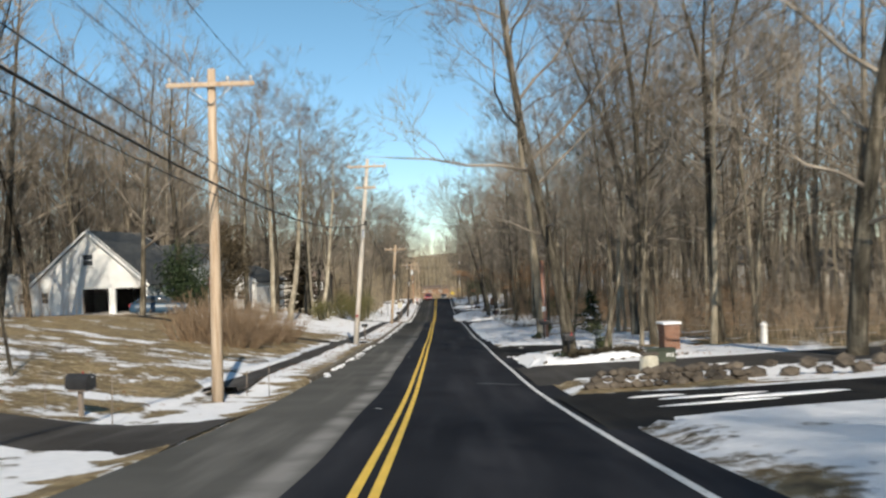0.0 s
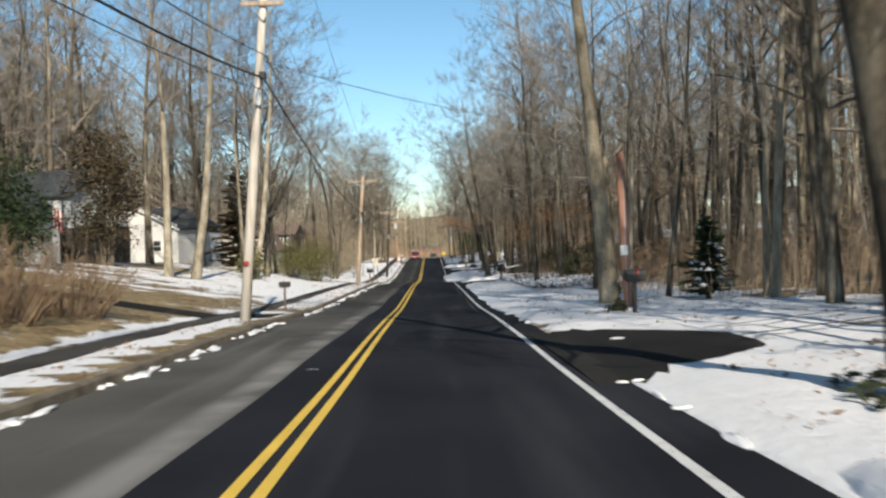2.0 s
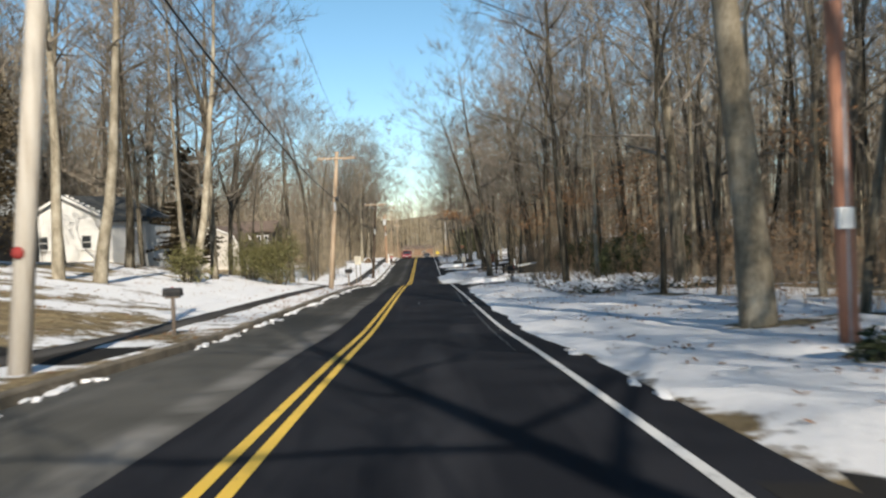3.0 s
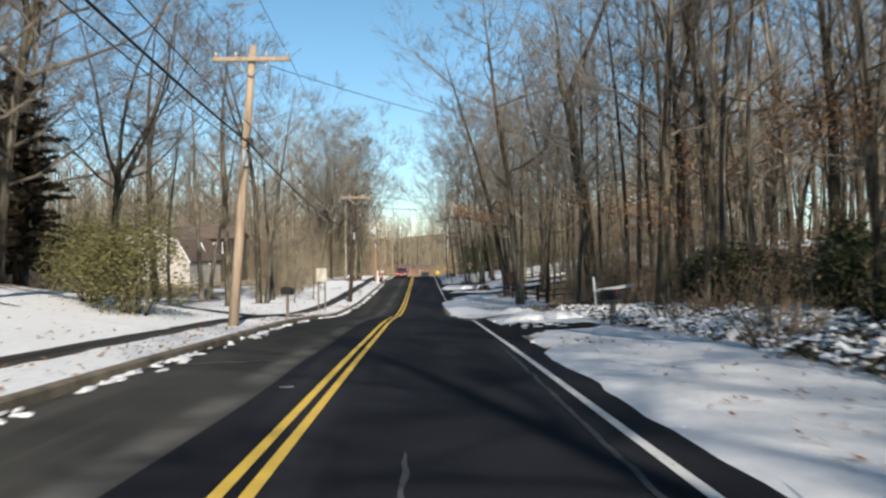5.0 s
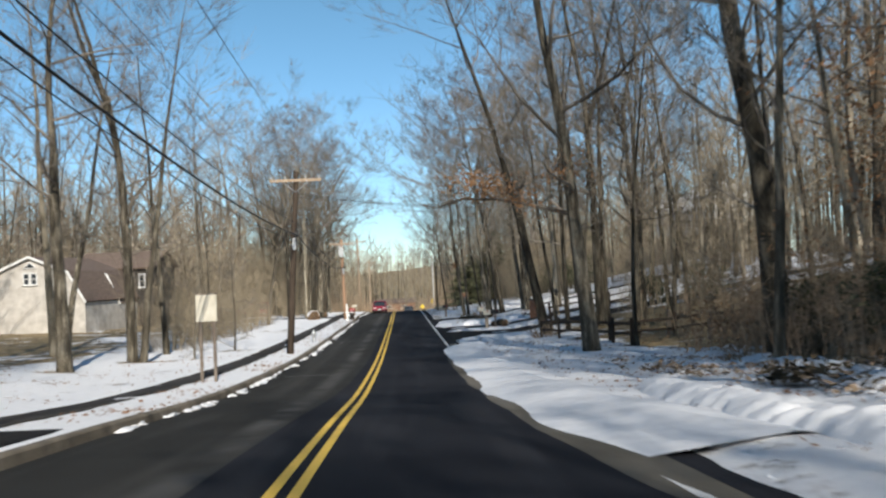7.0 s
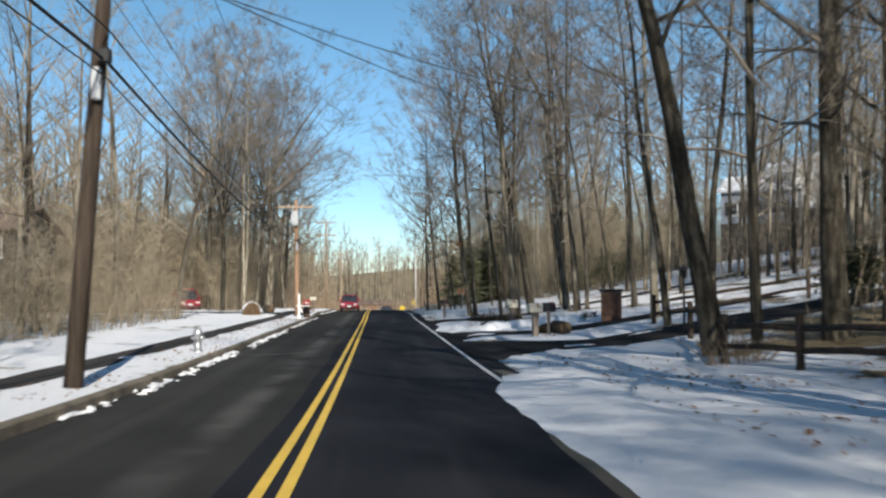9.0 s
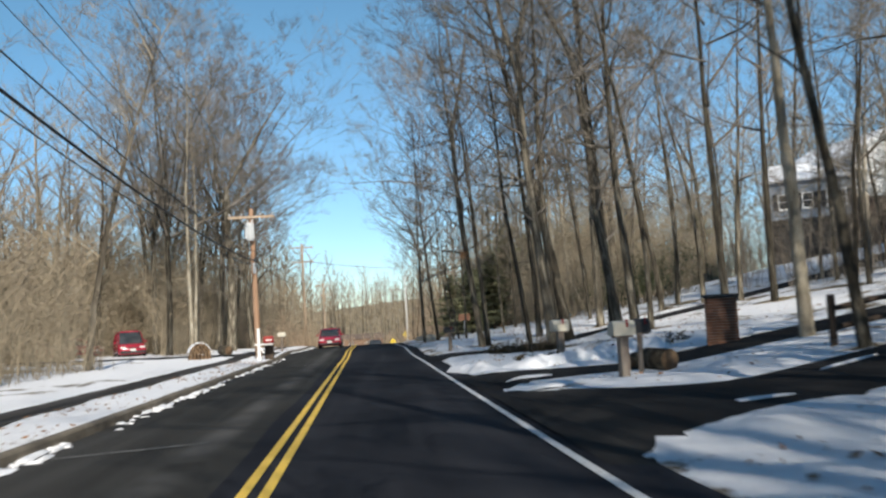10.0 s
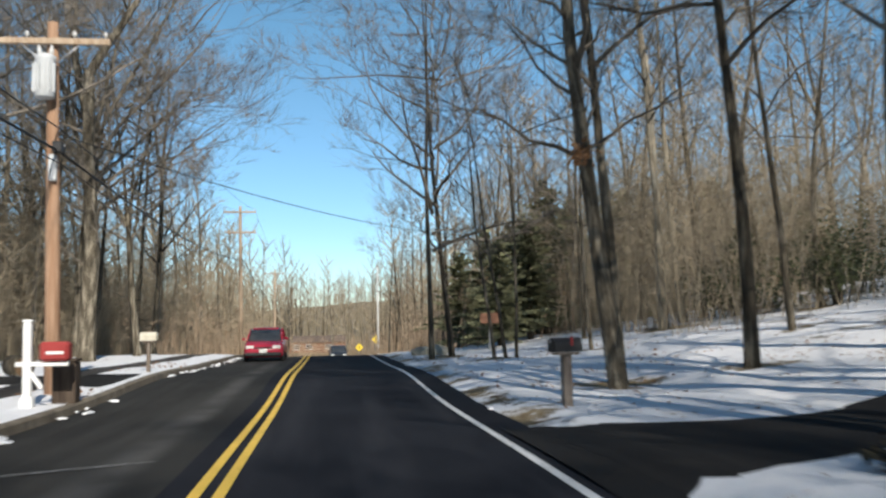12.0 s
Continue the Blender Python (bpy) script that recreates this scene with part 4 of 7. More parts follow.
# ---- roadside trees: kind, x, y, trunk width, height, lean to +x, lean to +y ----
TREES = [
    ("slim", 6.6, 184.0, 0.24, 17, -5.5, 0), ("tall", 8.7, 186.2, 0.50, 22, -10, 0), ("tall", 11.9, 193.2, 0.42, 21, -3, 0), ("tall", 7.3, 182.3, 0.32, 21, -3.5, 0), ("tall", 7.0, 181.2, 0.40, 22, -6, 0), ("tall", 10.6, 186.0, 0.3, 20, -2, 0),
    ("tall", 10.3, 183.7, 0.44, 21, -8, 0), ("tall", 10.5, 182.0, 0.40, 21, -5.5, 0), ("slim", 10.8, 181.0, 0.24, 18, -3, 0), ("tall", 8.85, 194.1, 0.34, 21, -3, 0), ("slim", 18.4, 208.4, 0.3, 18, -2, 0), ("slim", 15.6, 194.4, 0.34, 19, -2, 0), ("slim", 13.2, 200.6, 0.24, 18, -2, 0),
    ("oak", 12.6, 29.0, 0.66, 21, 1, 0), ("tall", 12.7, 43.5, 0.5, 22, 0, 0), ("tall", 11.8, 40.7, 0.4, 22, -1, 0), ("slim", 7.3, 42.4, 0.24, 16, 1, 0), ("slim", 13.4, 40.1, 0.28, 17, 0, 0),
    ("tall", 9.2, 41.7, 0.4, 21, -1, 0), ("wide", 4.9, 37.8, 0.58, 21, -3, 0), ("slim", 6.4, 38.6, 0.2, 9, 4, 0), ("slim", 8.4, 40.8, 0.22, 16, 0, 0), ("pale", 11.4, 40.2, 0.32, 20, 0, 0),
    ("pale", 6.3, 61.0, 0.66, 27, -1, 0), ("tall", 10.8, 53.3, 0.48, 22, -1, 0), ("pale", 10.4, 56.5, 0.3, 20, 0, 0), ("wide", 10.3, 80.3, 0.6, 22, 0, 0), ("tall", 12.2, 57.3, 0.42, 22, -1, 0), ("pale", 11.6, 60.5, 0.26, 20, -1, 0),
    ("tall", 6.8, 87.0, 0.36, 20, -3, 0), ("tall", 10.1, 128.6, 0.78, 22, -2, 0), ("slim", 12.8, 148.0, 0.3, 17, 0, 0), ("slim", 9.0, 140.0, 0.2, 16, 0, 0), ("slim", 9.8, 143.0, 0.22, 17, 0, 0),
    ("wide", 6.9, 138.4, 0.66, 23, -1, 0), ("tall", 7.35, 152.6, 0.56, 22, -9, 0), ("tall", 10.4, 153.2, 0.5, 22, -2, 0), ("tall", 10.9, 153.6, 0.42, 22, -1, 0), ("tall", 12.6, 154.2, 0.4, 21, -1, 0), ("tall", 13.4, 156.0, 0.36, 21, 0, 0), ("slim", 12.2, 150.6, 0.26, 18, -1, 0), ("slim", 14.6, 151.5, 0.3, 18, 0, 0), ("slim", 15.4, 157.4, 0.3, 19, -1, 0), ("slim", 12.1, 165.8, 0.34, 18, -2, 0), ("tall", 8.7, 153.5, 0.3, 20, -3, 0), ("slim", 9.7, 163.5, 0.28, 18, -3, 0),
    
    ("slim", 17.3, 196.9, 0.33, 18, -2, 0),
    ("tall", 12.3, 177.1, 0.31, 19, -4, 0), ("pale", 10.4, 167.4, 0.36, 20, -4, 0), ("slim", 18.0, 194.7, 0.3, 18, -2, 0), ("slim", 18.1, 189.9, 0.26, 19, -2, 0), ("tall", 16.5, 182.6, 0.3, 20, -2, 0),
    ("tall", 5.8, 193.8, 0.38, 21, -8.5, 0), ("tall", 6.3, 195.2, 0.3, 21, -4, 0), 
    # the three pale ones are sunlit trunks, their light put into the bark
    ("pale", 13.2, 211.0, 0.34, 21, -4, 0), ("pale", 13.7, 212.6, 0.41, 21, -4, 0), ("pale", 15.3, 214.3, 0.38, 21, -2, 0), ("wide", 5.1, 214.5, 0.28, 19, -6, 0), ("wide", 3.9, 211.5, 0.24, 19, -3, 0),
    ("slim", 5.5, 206.4, 0.14, 12, -3, 0), ("slim", 5.8, 205.9, 0.14, 12, -5, 0), ("slim", 6.4, 207.2, 0.14, 12, -2, 0), ("slim", 8.8, 206.1, 0.15, 14, -2, 0), ("slim", 10.9, 214.6, 0.2, 16, -1, 0), ("tall", 31.7, 229.7, 0.49, 22, -2, 0), ("tall", 27.6, 226.3, 0.33, 22, -2, 0),
    ("pale", -14.2, 86.0, 0.62, 22, 1, 0), ("pale", -15.4, 84.5, 0.55, 22, 0, 0), ("tall", -12.6, 101.7, 0.5, 21, 2, 0), ("tall", -22.0, 78.0, 0.7, 21, 0, 0), ("pale", -12.6, 96.8, 0.52, 22, 2, 0), ("tall", -14.8, 103.5, 0.4, 22, 0, 0), ("pale", -13.8, 100.0, 0.35, 20, 1, 0),
    ("oak", -16.5, 112.0, 0.5, 20, 1, 0), ("vase", -16.7, 126.7, 0.56, 20, 1, 0), ("tall", -13.4, 141.0, 0.6, 21, 1, 0), ("tall", -12.2, 146.0, 0.5, 21, 2, 0), ("slim", -16.4, 136.8, 0.26, 17, 0, 0), ("tall", -18.1, 139.6, 0.5, 22, 1, 0), ("pale", -18.1, 152.7, 0.5, 21, 1, 0), ("slim", -17.3, 152.2, 0.4, 19, 2, 0),
    ("slim", -11.6, 145.3, 0.36, 18, 2, 0), ("slim", -11.9, 150.8, 0.34, 18, 1, 0), ("sapling", -8.9, 152.5, 0.12, 5.5, 0, 0), ("sapling", -9.6, 146.5, 0.12, 5, 0, 0), ("pale", -17.0, 225.0, 0.5, 21, 0, 0), ("tall", -9.9, 214.7, 0.75, 21, 4, 0), ("pale", -9.9, 199.6, 0.28, 19, 1, 0), ("vase", -9.2, 221.6, 0.4, 18, 0, 0), ("pale", -10.4, 203.2, 0.26, 19, 1, 0),
]
for kind, x, y, w, h, lx, ly in TREES:
    tree(kind, x, y, w, h, (lx, ly))

rng = random.Random(5)
KEEP_CLEAR = [(-42, -17, 65, 105), (-31, -20, 108, 126), (-40, -14.5, 150, 203), (23, 47, 200, 227), (-24, -13.5, 206, 216), (-18, -11.5, 190, 206), (-14, 8, 362, 390)]
placed = [(t[1], t[2]) for t in TREES]


def clear(x, y, gap):
    return all((x - a) ** 2 + (y - b) ** 2 > gap * gap for a, b in placed)


def scatter(count, xr, yr, kinds, gap, heights, group):
    done = tries = 0
    while done < count and tries < count * 30:
        tries += 1
        x, y = rng.uniform(*xr), rng.uniform(*yr)
        if not clear(x, y, gap) or on_drive(x, y) or any(a < x < b and c < y < d for a, b, c, d in KEEP_CLEAR):
            continue
        placed.append((x, y))
        k = rng.choice(kinds)
        tree(k, x, y, None, rng.uniform(*heights), (rng.uniform(-2, 2), rng.uniform(-2, 2)), group=group)
        done += 1


# woods on both sides of the road
scatter(34, (14, 40), (30, 135), ["slim", "slim", "thin_pale", "tall"], 2.2, (15, 22), "woodland trees")
scatter(16, (8.5, 14), (104, 131), ["tall", "slim"], 1.8, (18, 23), "woodland trees")
scatter(24, (8, 16), (60, 132), ["slim", "slim", "thin_pale"], 1.8, (13, 20), "woodland trees")
scatter(26, (18, 45), (140, 230), ["slim"], 3.0, (15, 20), "woodland trees")
scatter(30, (-48, -24), (60, 170), ["slim", "tall", "thin_pale"], 3.0, (19, 25), "woodland trees")
scatter(12, (-36, -12), (155, 250), ["slim", "thin_pale", "slim"], 2.2, (12, 18), "woodland trees")
# unseen trees behind the start, added only to cast shade forward
scatter(4, (9, 18), (-34, -14), ["tall", "oak"], 3.0, (18, 22), "woodland trees")
scatter(14, (5, 30), (228, 290), ["slim"], 2.5, (13, 18), "woodland trees")
for x, y, w, h in ((-12.5, 206.0, 0.42, 24), (-14.6, 211.5, 0.36, 23), (-11.6, 219.5, 0.5, 26), (-13.4, 227.0, 0.4, 25), (-10.4, 232.0, 0.36, 22), (-13.0, 240.0, 0.4, 22), (-17.5, 231.0, 0.46, 24)):
    tree("vase" if h > 22 else "tall", x, y, w, h, (rng.uniform(-1, 3), 0), group="woodland trees")
for kind, x, y, w, h in (("wide", 15, 66, 0.42, 24), ("wide", 14.5, 90, 0.4, 22), ("oak", 19, 61, 0.45, 24), ("oak", -24, 128, 0.5, 23), ("oak", -33, 118, 0.5, 25), ("wide", -22, 68, 0.45, 22), ("oak", -38, 98, 0.55, 26), ("wide", -20, 112, 0.42, 23)):
    tree(kind, x, y, w, h, (rng.uniform(-2, 2), 0), group="woodland trees")
for x, y, h in ((-47, 88, 26), (-44, 96, 25), (-52, 93, 26), (-41, 106, 26), (-36, 109, 25), (-33, 104, 24), (-20.5, 98, 24), (-45.5, 74, 25), (-18.5, 104, 23)):
    tree("tall", x, y, 0.62, h, (rng.uniform(-2, 2), 0), group="trees behind the houses")

build_ground()


# ---- houses ----
def slab(corners, thick):
    """A flat piece with thickness from four corners, in order."""
    bm = bmesh.new()
    p = [Vector(c) for c in corners]
    n = (p[1] - p[0]).cross(p[2] - p[0]).normalized() * thick
    a, b = [bm.verts.new(v) for v in p], [bm.verts.new(v - n) for v in p]
    bm.faces.new(a)
    bm.faces.new(b[::-1])
    for i in range(len(p)):
        bm.faces.new((a[i], b[i], b[(i + 1) % len(p)], a[(i + 1) % len(p)]))
    bmesh.ops.recalc_face_normals(bm, faces=bm.faces)
    return bm


def siding(ob, wide, high, y, rise, mat, openings=(), course=0.2, name="siding_board"):
    """Overlapping boards on a wall in the plane y, from -wide/2 to wide/2; a gable of that rise above. One joined part."""
    bm = bmesh.new()
    z = 0.0
    while z < high + rise - 0.05:
        half = wide / 2 if z <= high else wide / 2 * (1 - (z - high) / rise)
        cuts = [(-half, half)]
        for ox, oz, ow, oh in openings:
            if z + course > oz and z < oz + oh:
                cuts = [q for a, b in cuts for q in ((a, min(b, ox - ow / 2)), (max(a, ox + ow / 2), b)) if q[1] - q[0] > 0.03]
        for a, b in cuts:
            v = [bm.verts.new(c) for c in ((a, y - 0.035, z), (b, y - 0.035, z), (b, y - 0.012, z + course), (a, y - 0.012, z + course), (a, y, z), (b, y, z))]
            bm.faces.new((v[0], v[1], v[2], v[3]))
            bm.faces.new((v[1], v[0], v[4], v[5]))
        z += course
    return part(name, bm, mat, ob, smooth=False)


def window(ob, x, y, z, wide, high, shutters=None, trim="white_paint"):
    """A sash window facing -y: frame, sill, two panes, shutters."""
    w = new("window")
    w.parent = ob
    w.location = (x, y, z)
    for dx, dz, sx, sz in ((-wide / 2, 0, 0.08, high + 0.16), (wide / 2, 0, 0.08, high + 0.16), (0, high / 2, wide, 0.09), (0, -high / 2, wide, 0.09), (0, 0, wide, 0.05)):
        part("frame", box((sx, 0.10, sz), (dx, -0.02, dz), 0.01), trim, w)
    part("sill", box((wide + 0.2, 0.16, 0.05), (0, -0.05, -high / 2 - 0.06), 0.01), trim, w)
    for dz in (-high / 4, high / 4):
        part("pane", box((wide - 0.08, 0.02, high / 2 - 0.06), (0, 0.01, dz), 0), "glass", w)
    if shutters:
        for s in (-1, 1):
            part("shutter", box((0.34, 0.05, high + 0.1), (s * (wide / 2 + 0.24), -0.04, 0), 0.01), shutters, w)
    return w


def house(x, y, turn, wide, deep, high, rise, wall, roof, label, front=(), openings=(), gable_front=True, base=None, overhang=0.35, chimney=None, garage=(), lower=None):
    """A house with a gabled roof; with gable_front the gable faces local -y."""
    z = stand(x, y) if base is None else base
    ob = thing("house", (x, y, z), label, "house", "houses", turn)
    # walls as a thick shell
    holes = [(gx, gh / 2, gw, gh) for gx, gw, gh in garage]
    for s in (-1, 1):
        part("wall", box((0.2, deep - 0.404, high + 0.6), (s * (wide / 2 - 0.1), deep / 2, high / 2 - 0.3), 0), wall, ob)
    if gable_front:
        for s in (-1, 1):
            e, p = s * (wide / 2 + overhang), high - overhang * rise / (wide / 2)
            part("roof", slab([(0, -overhang, high + rise), (e, -overhang, p), (e, deep + overhang, p), (0, deep + overhang, high + rise)], 0.16 * s), roof, ob)
            run = Vector((e, 0, p - high - rise))
            part("edge_board", box((run.length, 0.05, 0.2), (e / 2, -overhang - 0.03, (p + high + rise) / 2 - 0.11), 0.01, turn=Matrix.Rotation(-math.atan2(run.z, run.x), 4, "Y")), "white_paint", ob)
    else:
        for s, yy in ((-1, -overhang), (1, deep + overhang)):
            p = high - overhang * rise / (deep / 2)
            part("roof", slab([(-wide / 2 - overhang, deep / 2, high + rise), (-wide / 2 - overhang, yy, p), (wide / 2 + overhang, yy, p), (wide / 2 + overhang, deep / 2, high + rise)], 0.16 * s), roof, ob)
        for s in (-1, 1):
            part("gable", slab([(s * (wide / 2 - 0.1), 0, high), (s * (wide / 2 - 0.1), deep / 2, high + rise - 0.1), (s * (wide / 2 - 0.1), deep, high)], 0.12), wall, ob)
    for yy, s in ((0.0, 1), (deep, -1)):
        spans = [(-wide / 2, wide / 2)]
        if yy == 0.0:
            for gx, gw, gh in garage:
                spans = [q for a, b in spans for q in ((a, min(b, gx - gw / 2)), (max(a, gx + gw / 2), b)) if q[1] - q[0] > 0.02]
            for gx, gw, gh in garage:
                part("lintel", box((gw, 0.2, high - gh), (gx, yy + 0.1 * s, gh + (high - gh) / 2), 0), wall, ob)
        for a, b in spans:
            part("wall", box((b - a, 0.2, high + 0.6), ((a + b) / 2, yy + 0.1 * s, high / 2 - 0.3), 0), wall, ob)
        if gable_front:
            part("gable", slab([(-wide / 2, yy + 0.03 * s, high), (wide / 2, yy + 0.03 * s, high), (0, yy + 0.03 * s, high + rise)], 0.15 * s), wall, ob)
    for gx, gw, gh in garage:
        g = new("garage_bay")
        g.parent = ob
        g.location = (gx, 0, 0)
        for dx in (-gw / 2, gw / 2):
            part("post", box((0.16, 0.26, gh), (dx, -0.03, gh / 2), 0.01), "white_paint", g)
        # back wall coloured near-black to paint the bay's inner shade
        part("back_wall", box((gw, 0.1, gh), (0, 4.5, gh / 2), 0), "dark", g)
        part("floor", box((gw, 4.5, 0.06), (0, 2.3, 0.0), 0), "mortar", g)
    siding(ob, wide, high, 0.0, rise if gable_front else 0.001, wall, [(f[0], f[1] - f[3] / 2, f[2], f[3]) for f in front] + [(gx, -0.1, gw, gh + 0.1) for gx, gw, gh in garage])
    for fx, fz, fw, fh, *sh in front:
        window(ob, fx, -0.03, fz, fw, fh, sh[0] if sh else None)
    if lower:
        lh, lm = lower
        for yy in (-0.03, deep + 0.03):
            part("lower_wall", box((wide + 0.16, 0.1, lh + 0.6), (0, yy, lh / 2 - 0.3), 0.01), lm, ob)
        for s in (-1, 1):
            part("lower_wall", box((0.1, deep - 0.05, lh + 0.6), (s * (wide / 2 + 0.03), deep / 2, lh / 2 - 0.3), 0.01), lm, ob)
    if chimney:
        part("chimney", box((0.7, 0.7, 1.6), chimney, 0.02), "brick", ob)
    return ob


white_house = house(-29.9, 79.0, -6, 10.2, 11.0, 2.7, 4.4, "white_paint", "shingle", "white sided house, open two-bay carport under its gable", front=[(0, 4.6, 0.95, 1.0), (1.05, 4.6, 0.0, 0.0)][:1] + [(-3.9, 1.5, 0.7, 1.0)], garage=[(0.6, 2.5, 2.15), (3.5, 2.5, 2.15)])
house(-38.0, 82.0, -6, 5.6, 7.0, 2.4, 1.2, "white_paint", "shingle", "low white side wing of a house", front=[(1.2, 1.4, 0.8, 1.0)])
house(-28.5, 95.0, -14, 8.0, 7.0, 4.8, 1.8, "grey_siding", "shingle", "house behind evergreens, pale upper storey over dark brown", front=[(-2.4, 3.6, 0.8, 1.1), (0, 3.6, 0.8, 1.1), (2.4, 3.6, 0.8, 1.1)], gable_front=False, lower=(2.5, "dark_siding"))
house(-26.0, 113.5, -12, 7.4, 9.0, 3.4, 1.8, "white_paint", "shingle", "small white sided house with low gable", front=[(-1.8, 1.7, 0.8, 1.0), (1.7, 1.7, 0.8, 1.0)])
house(-27.4, 194.0, -6, 7.4, 6.0, 5.6, 1.5, "dark_siding", "brown_shingle", "dark sided house wing with tall white framed windows", front=[(0.35, 4.3, 0.55, 1.25), (1.5, 4.3, 0.55, 1.25), (2.65, 4.3, 0.55, 1.25)], gable_front=False, lower=(1.75, "brown_stone"))


def gambrel_house(x, y, turn, deep, label, half=3.1, eave=4.6, tall=6.4, knee=5.1, low=2.5, wall="tan_siding", loft=True):
    """A barn-roofed house: thick walls, four roof slopes, white edge boards, boarded front."""
    ob = thing("house", (x, y, stand(x, y) - 0.1), label, "house", "houses", turn)
    prof = [(-eave, low), (-half, knee), (0.0, tall), (half, knee), (eave, low)]
    for yy, s in ((0.0, 1), (deep, -1)):
        outline = [(-eave, yy, -0.3), (eave, yy, -0.3)] + [(px, yy, pz) for px, pz in reversed(prof)]
        part("wall", slab(outline, 0.18 * s), wall, ob)
    for s in (-1, 1):
        part("wall", box((0.18, deep - 0.4, low + 0.3), (s * (eave - 0.1), deep / 2, low / 2 - 0.15), 0), wall, ob)
    for (ax, az), (bx, bz) in zip(prof, prof[1:]):
        part("roof", slab([(ax * 1.04, -0.3, az + 0.14), (bx * 1.04, -0.3, bz + 0.14), (bx * 1.04, deep + 0.3, bz + 0.14), (ax * 1.04, deep + 0.3, az + 0.14)], 0.12), "brown_shingle", ob)
        d = Vector((bx - ax, 0, bz - az))
        tilt = Matrix.Rotation(-math.atan2(d.z, d.x), 4, "Y")
        part("edge_board", box((d.length * 1.04, 0.05, 0.2), ((ax + bx) / 2 * 1.04, -0.33, (az + bz) / 2 + 0.06), 0.01, turn=tilt), "white_paint", ob, "white painted edge board")
    holes = [(0, 4.1, 1.3, 1.15)] if loft else []
    bm, z, course = bmesh.new(), 0.0, 0.16
    while z < tall - 0.15:
        w = eave if z <= low else (eave + (half - eave) * (z - low) / (knee - low) if z <= knee else half * (tall - z) / (tall - knee))
        cuts = [(-w, w)]
        for ox, oz, ow, oh in holes:
            if z + course > oz and z < oz + oh:
                cuts = [(-w, ox - ow / 2), (ox + ow / 2, w)]
        for a, b in cuts:
            v = [bm.verts.new(c) for c in ((a, -0.035, z), (b, -0.035, z), (b, -0.01, z + course), (a, -0.01, z + course), (a, 0, z), (b, 0, z))]
            bm.faces.new((v[0], v[1], v[2], v[3]))
            bm.faces.new((v[1], v[0], v[4], v[5]))
        z += course
    part("siding_board", bm, wall, ob)
    if loft:
        for sx in (-0.32, 0.32):
            window(ob, sx, -0.06, 4.65, 0.5, 0.95)
        w = new("window")
        w.parent = ob
        w.location = (0, -0.06, 5.55)
        part("pane", slab([(-0.5, -0.02, 0), (0.5, -0.02, 0), (0, -0.02, 0.45)], 0.02), "glass", w)
        for a, b in (((-0.55, 0), (0.55, 0)), ((-0.55, 0), (0, 0.5)), ((0.55, 0), (0, 0.5))):
            tube([(a[0], -0.05, a[1]), (b[0], -0.05, b[1])], 0.045, 5, "frame", "white_paint", w)
    return ob


gambrel_house(-31.0, 183.0, -6, 11.0, "pale grey boarded house with barn roof and loft window")
gambrel_house(-29.3, 190.0, -6, 3.4, "boarded barn-roofed wing with white edge boards", 2.5, 3.6, 5.9, 4.9, 2.3, "dark_siding", False)
house(38.6, 210.0, 8, 6.8, 9.0, 6.0, 1.8, "white_paint", "snow_lump", "large house, white upper storey over dark brick, snowy roof", front=[(1.2, 4.0, 0.9, 1.2, "shutter")], base=stand(38.6, 210.0) + 0.6, lower=(2.75, "dark_brick"))
# the wing's wall colour carries shade the sun would not leave there
house(33.2, 211.4, -35, 6.8, 7.0, 5.6, 1.5, "shaded_siding", "snow_lump", "pale wing of a house, dark lower storey, snowy roof", front=[(-2.3, 4.0, 0.7, 1.1, "shutter"), (-0.6, 4.0, 0.7, 1.1, "shutter"), (1.4, 4.0, 1.3, 1.1, "shutter")], base=stand(33.2, 211.4) + 0.2, gable_front=False, lower=(2.7, "dark_siding"))
house(38.0, 118.0, -35, 9.0, 8.0, 5.0, 2.0, "white_paint", "shingle", "white house far back in the woods", front=[(-2, 3.6, 0.9, 1.2), (2, 3.6, 0.9, 1.2)], gable_front=False)
house(34.0, 82.0, -25, 9.0, 7.0, 3.4, 1.6, "tan_siding", "shingle", "low tan house deep in the woods", front=[(-2, 1.6, 0.9, 1.2), (2, 1.6, 0.9, 1.2)], gable_front=False)
house(-2.5, 372.0, 0, 12.0, 9.0, 2.2, 1.1, "brick", "brown_shingle", "long low brown building in the valley", front=[(-4, 1.2, 1.2, 1.0), (-1.5, 1.2, 1.2, 1.0), (2.5, 1.2, 1.2, 1.0)], gable_front=False)


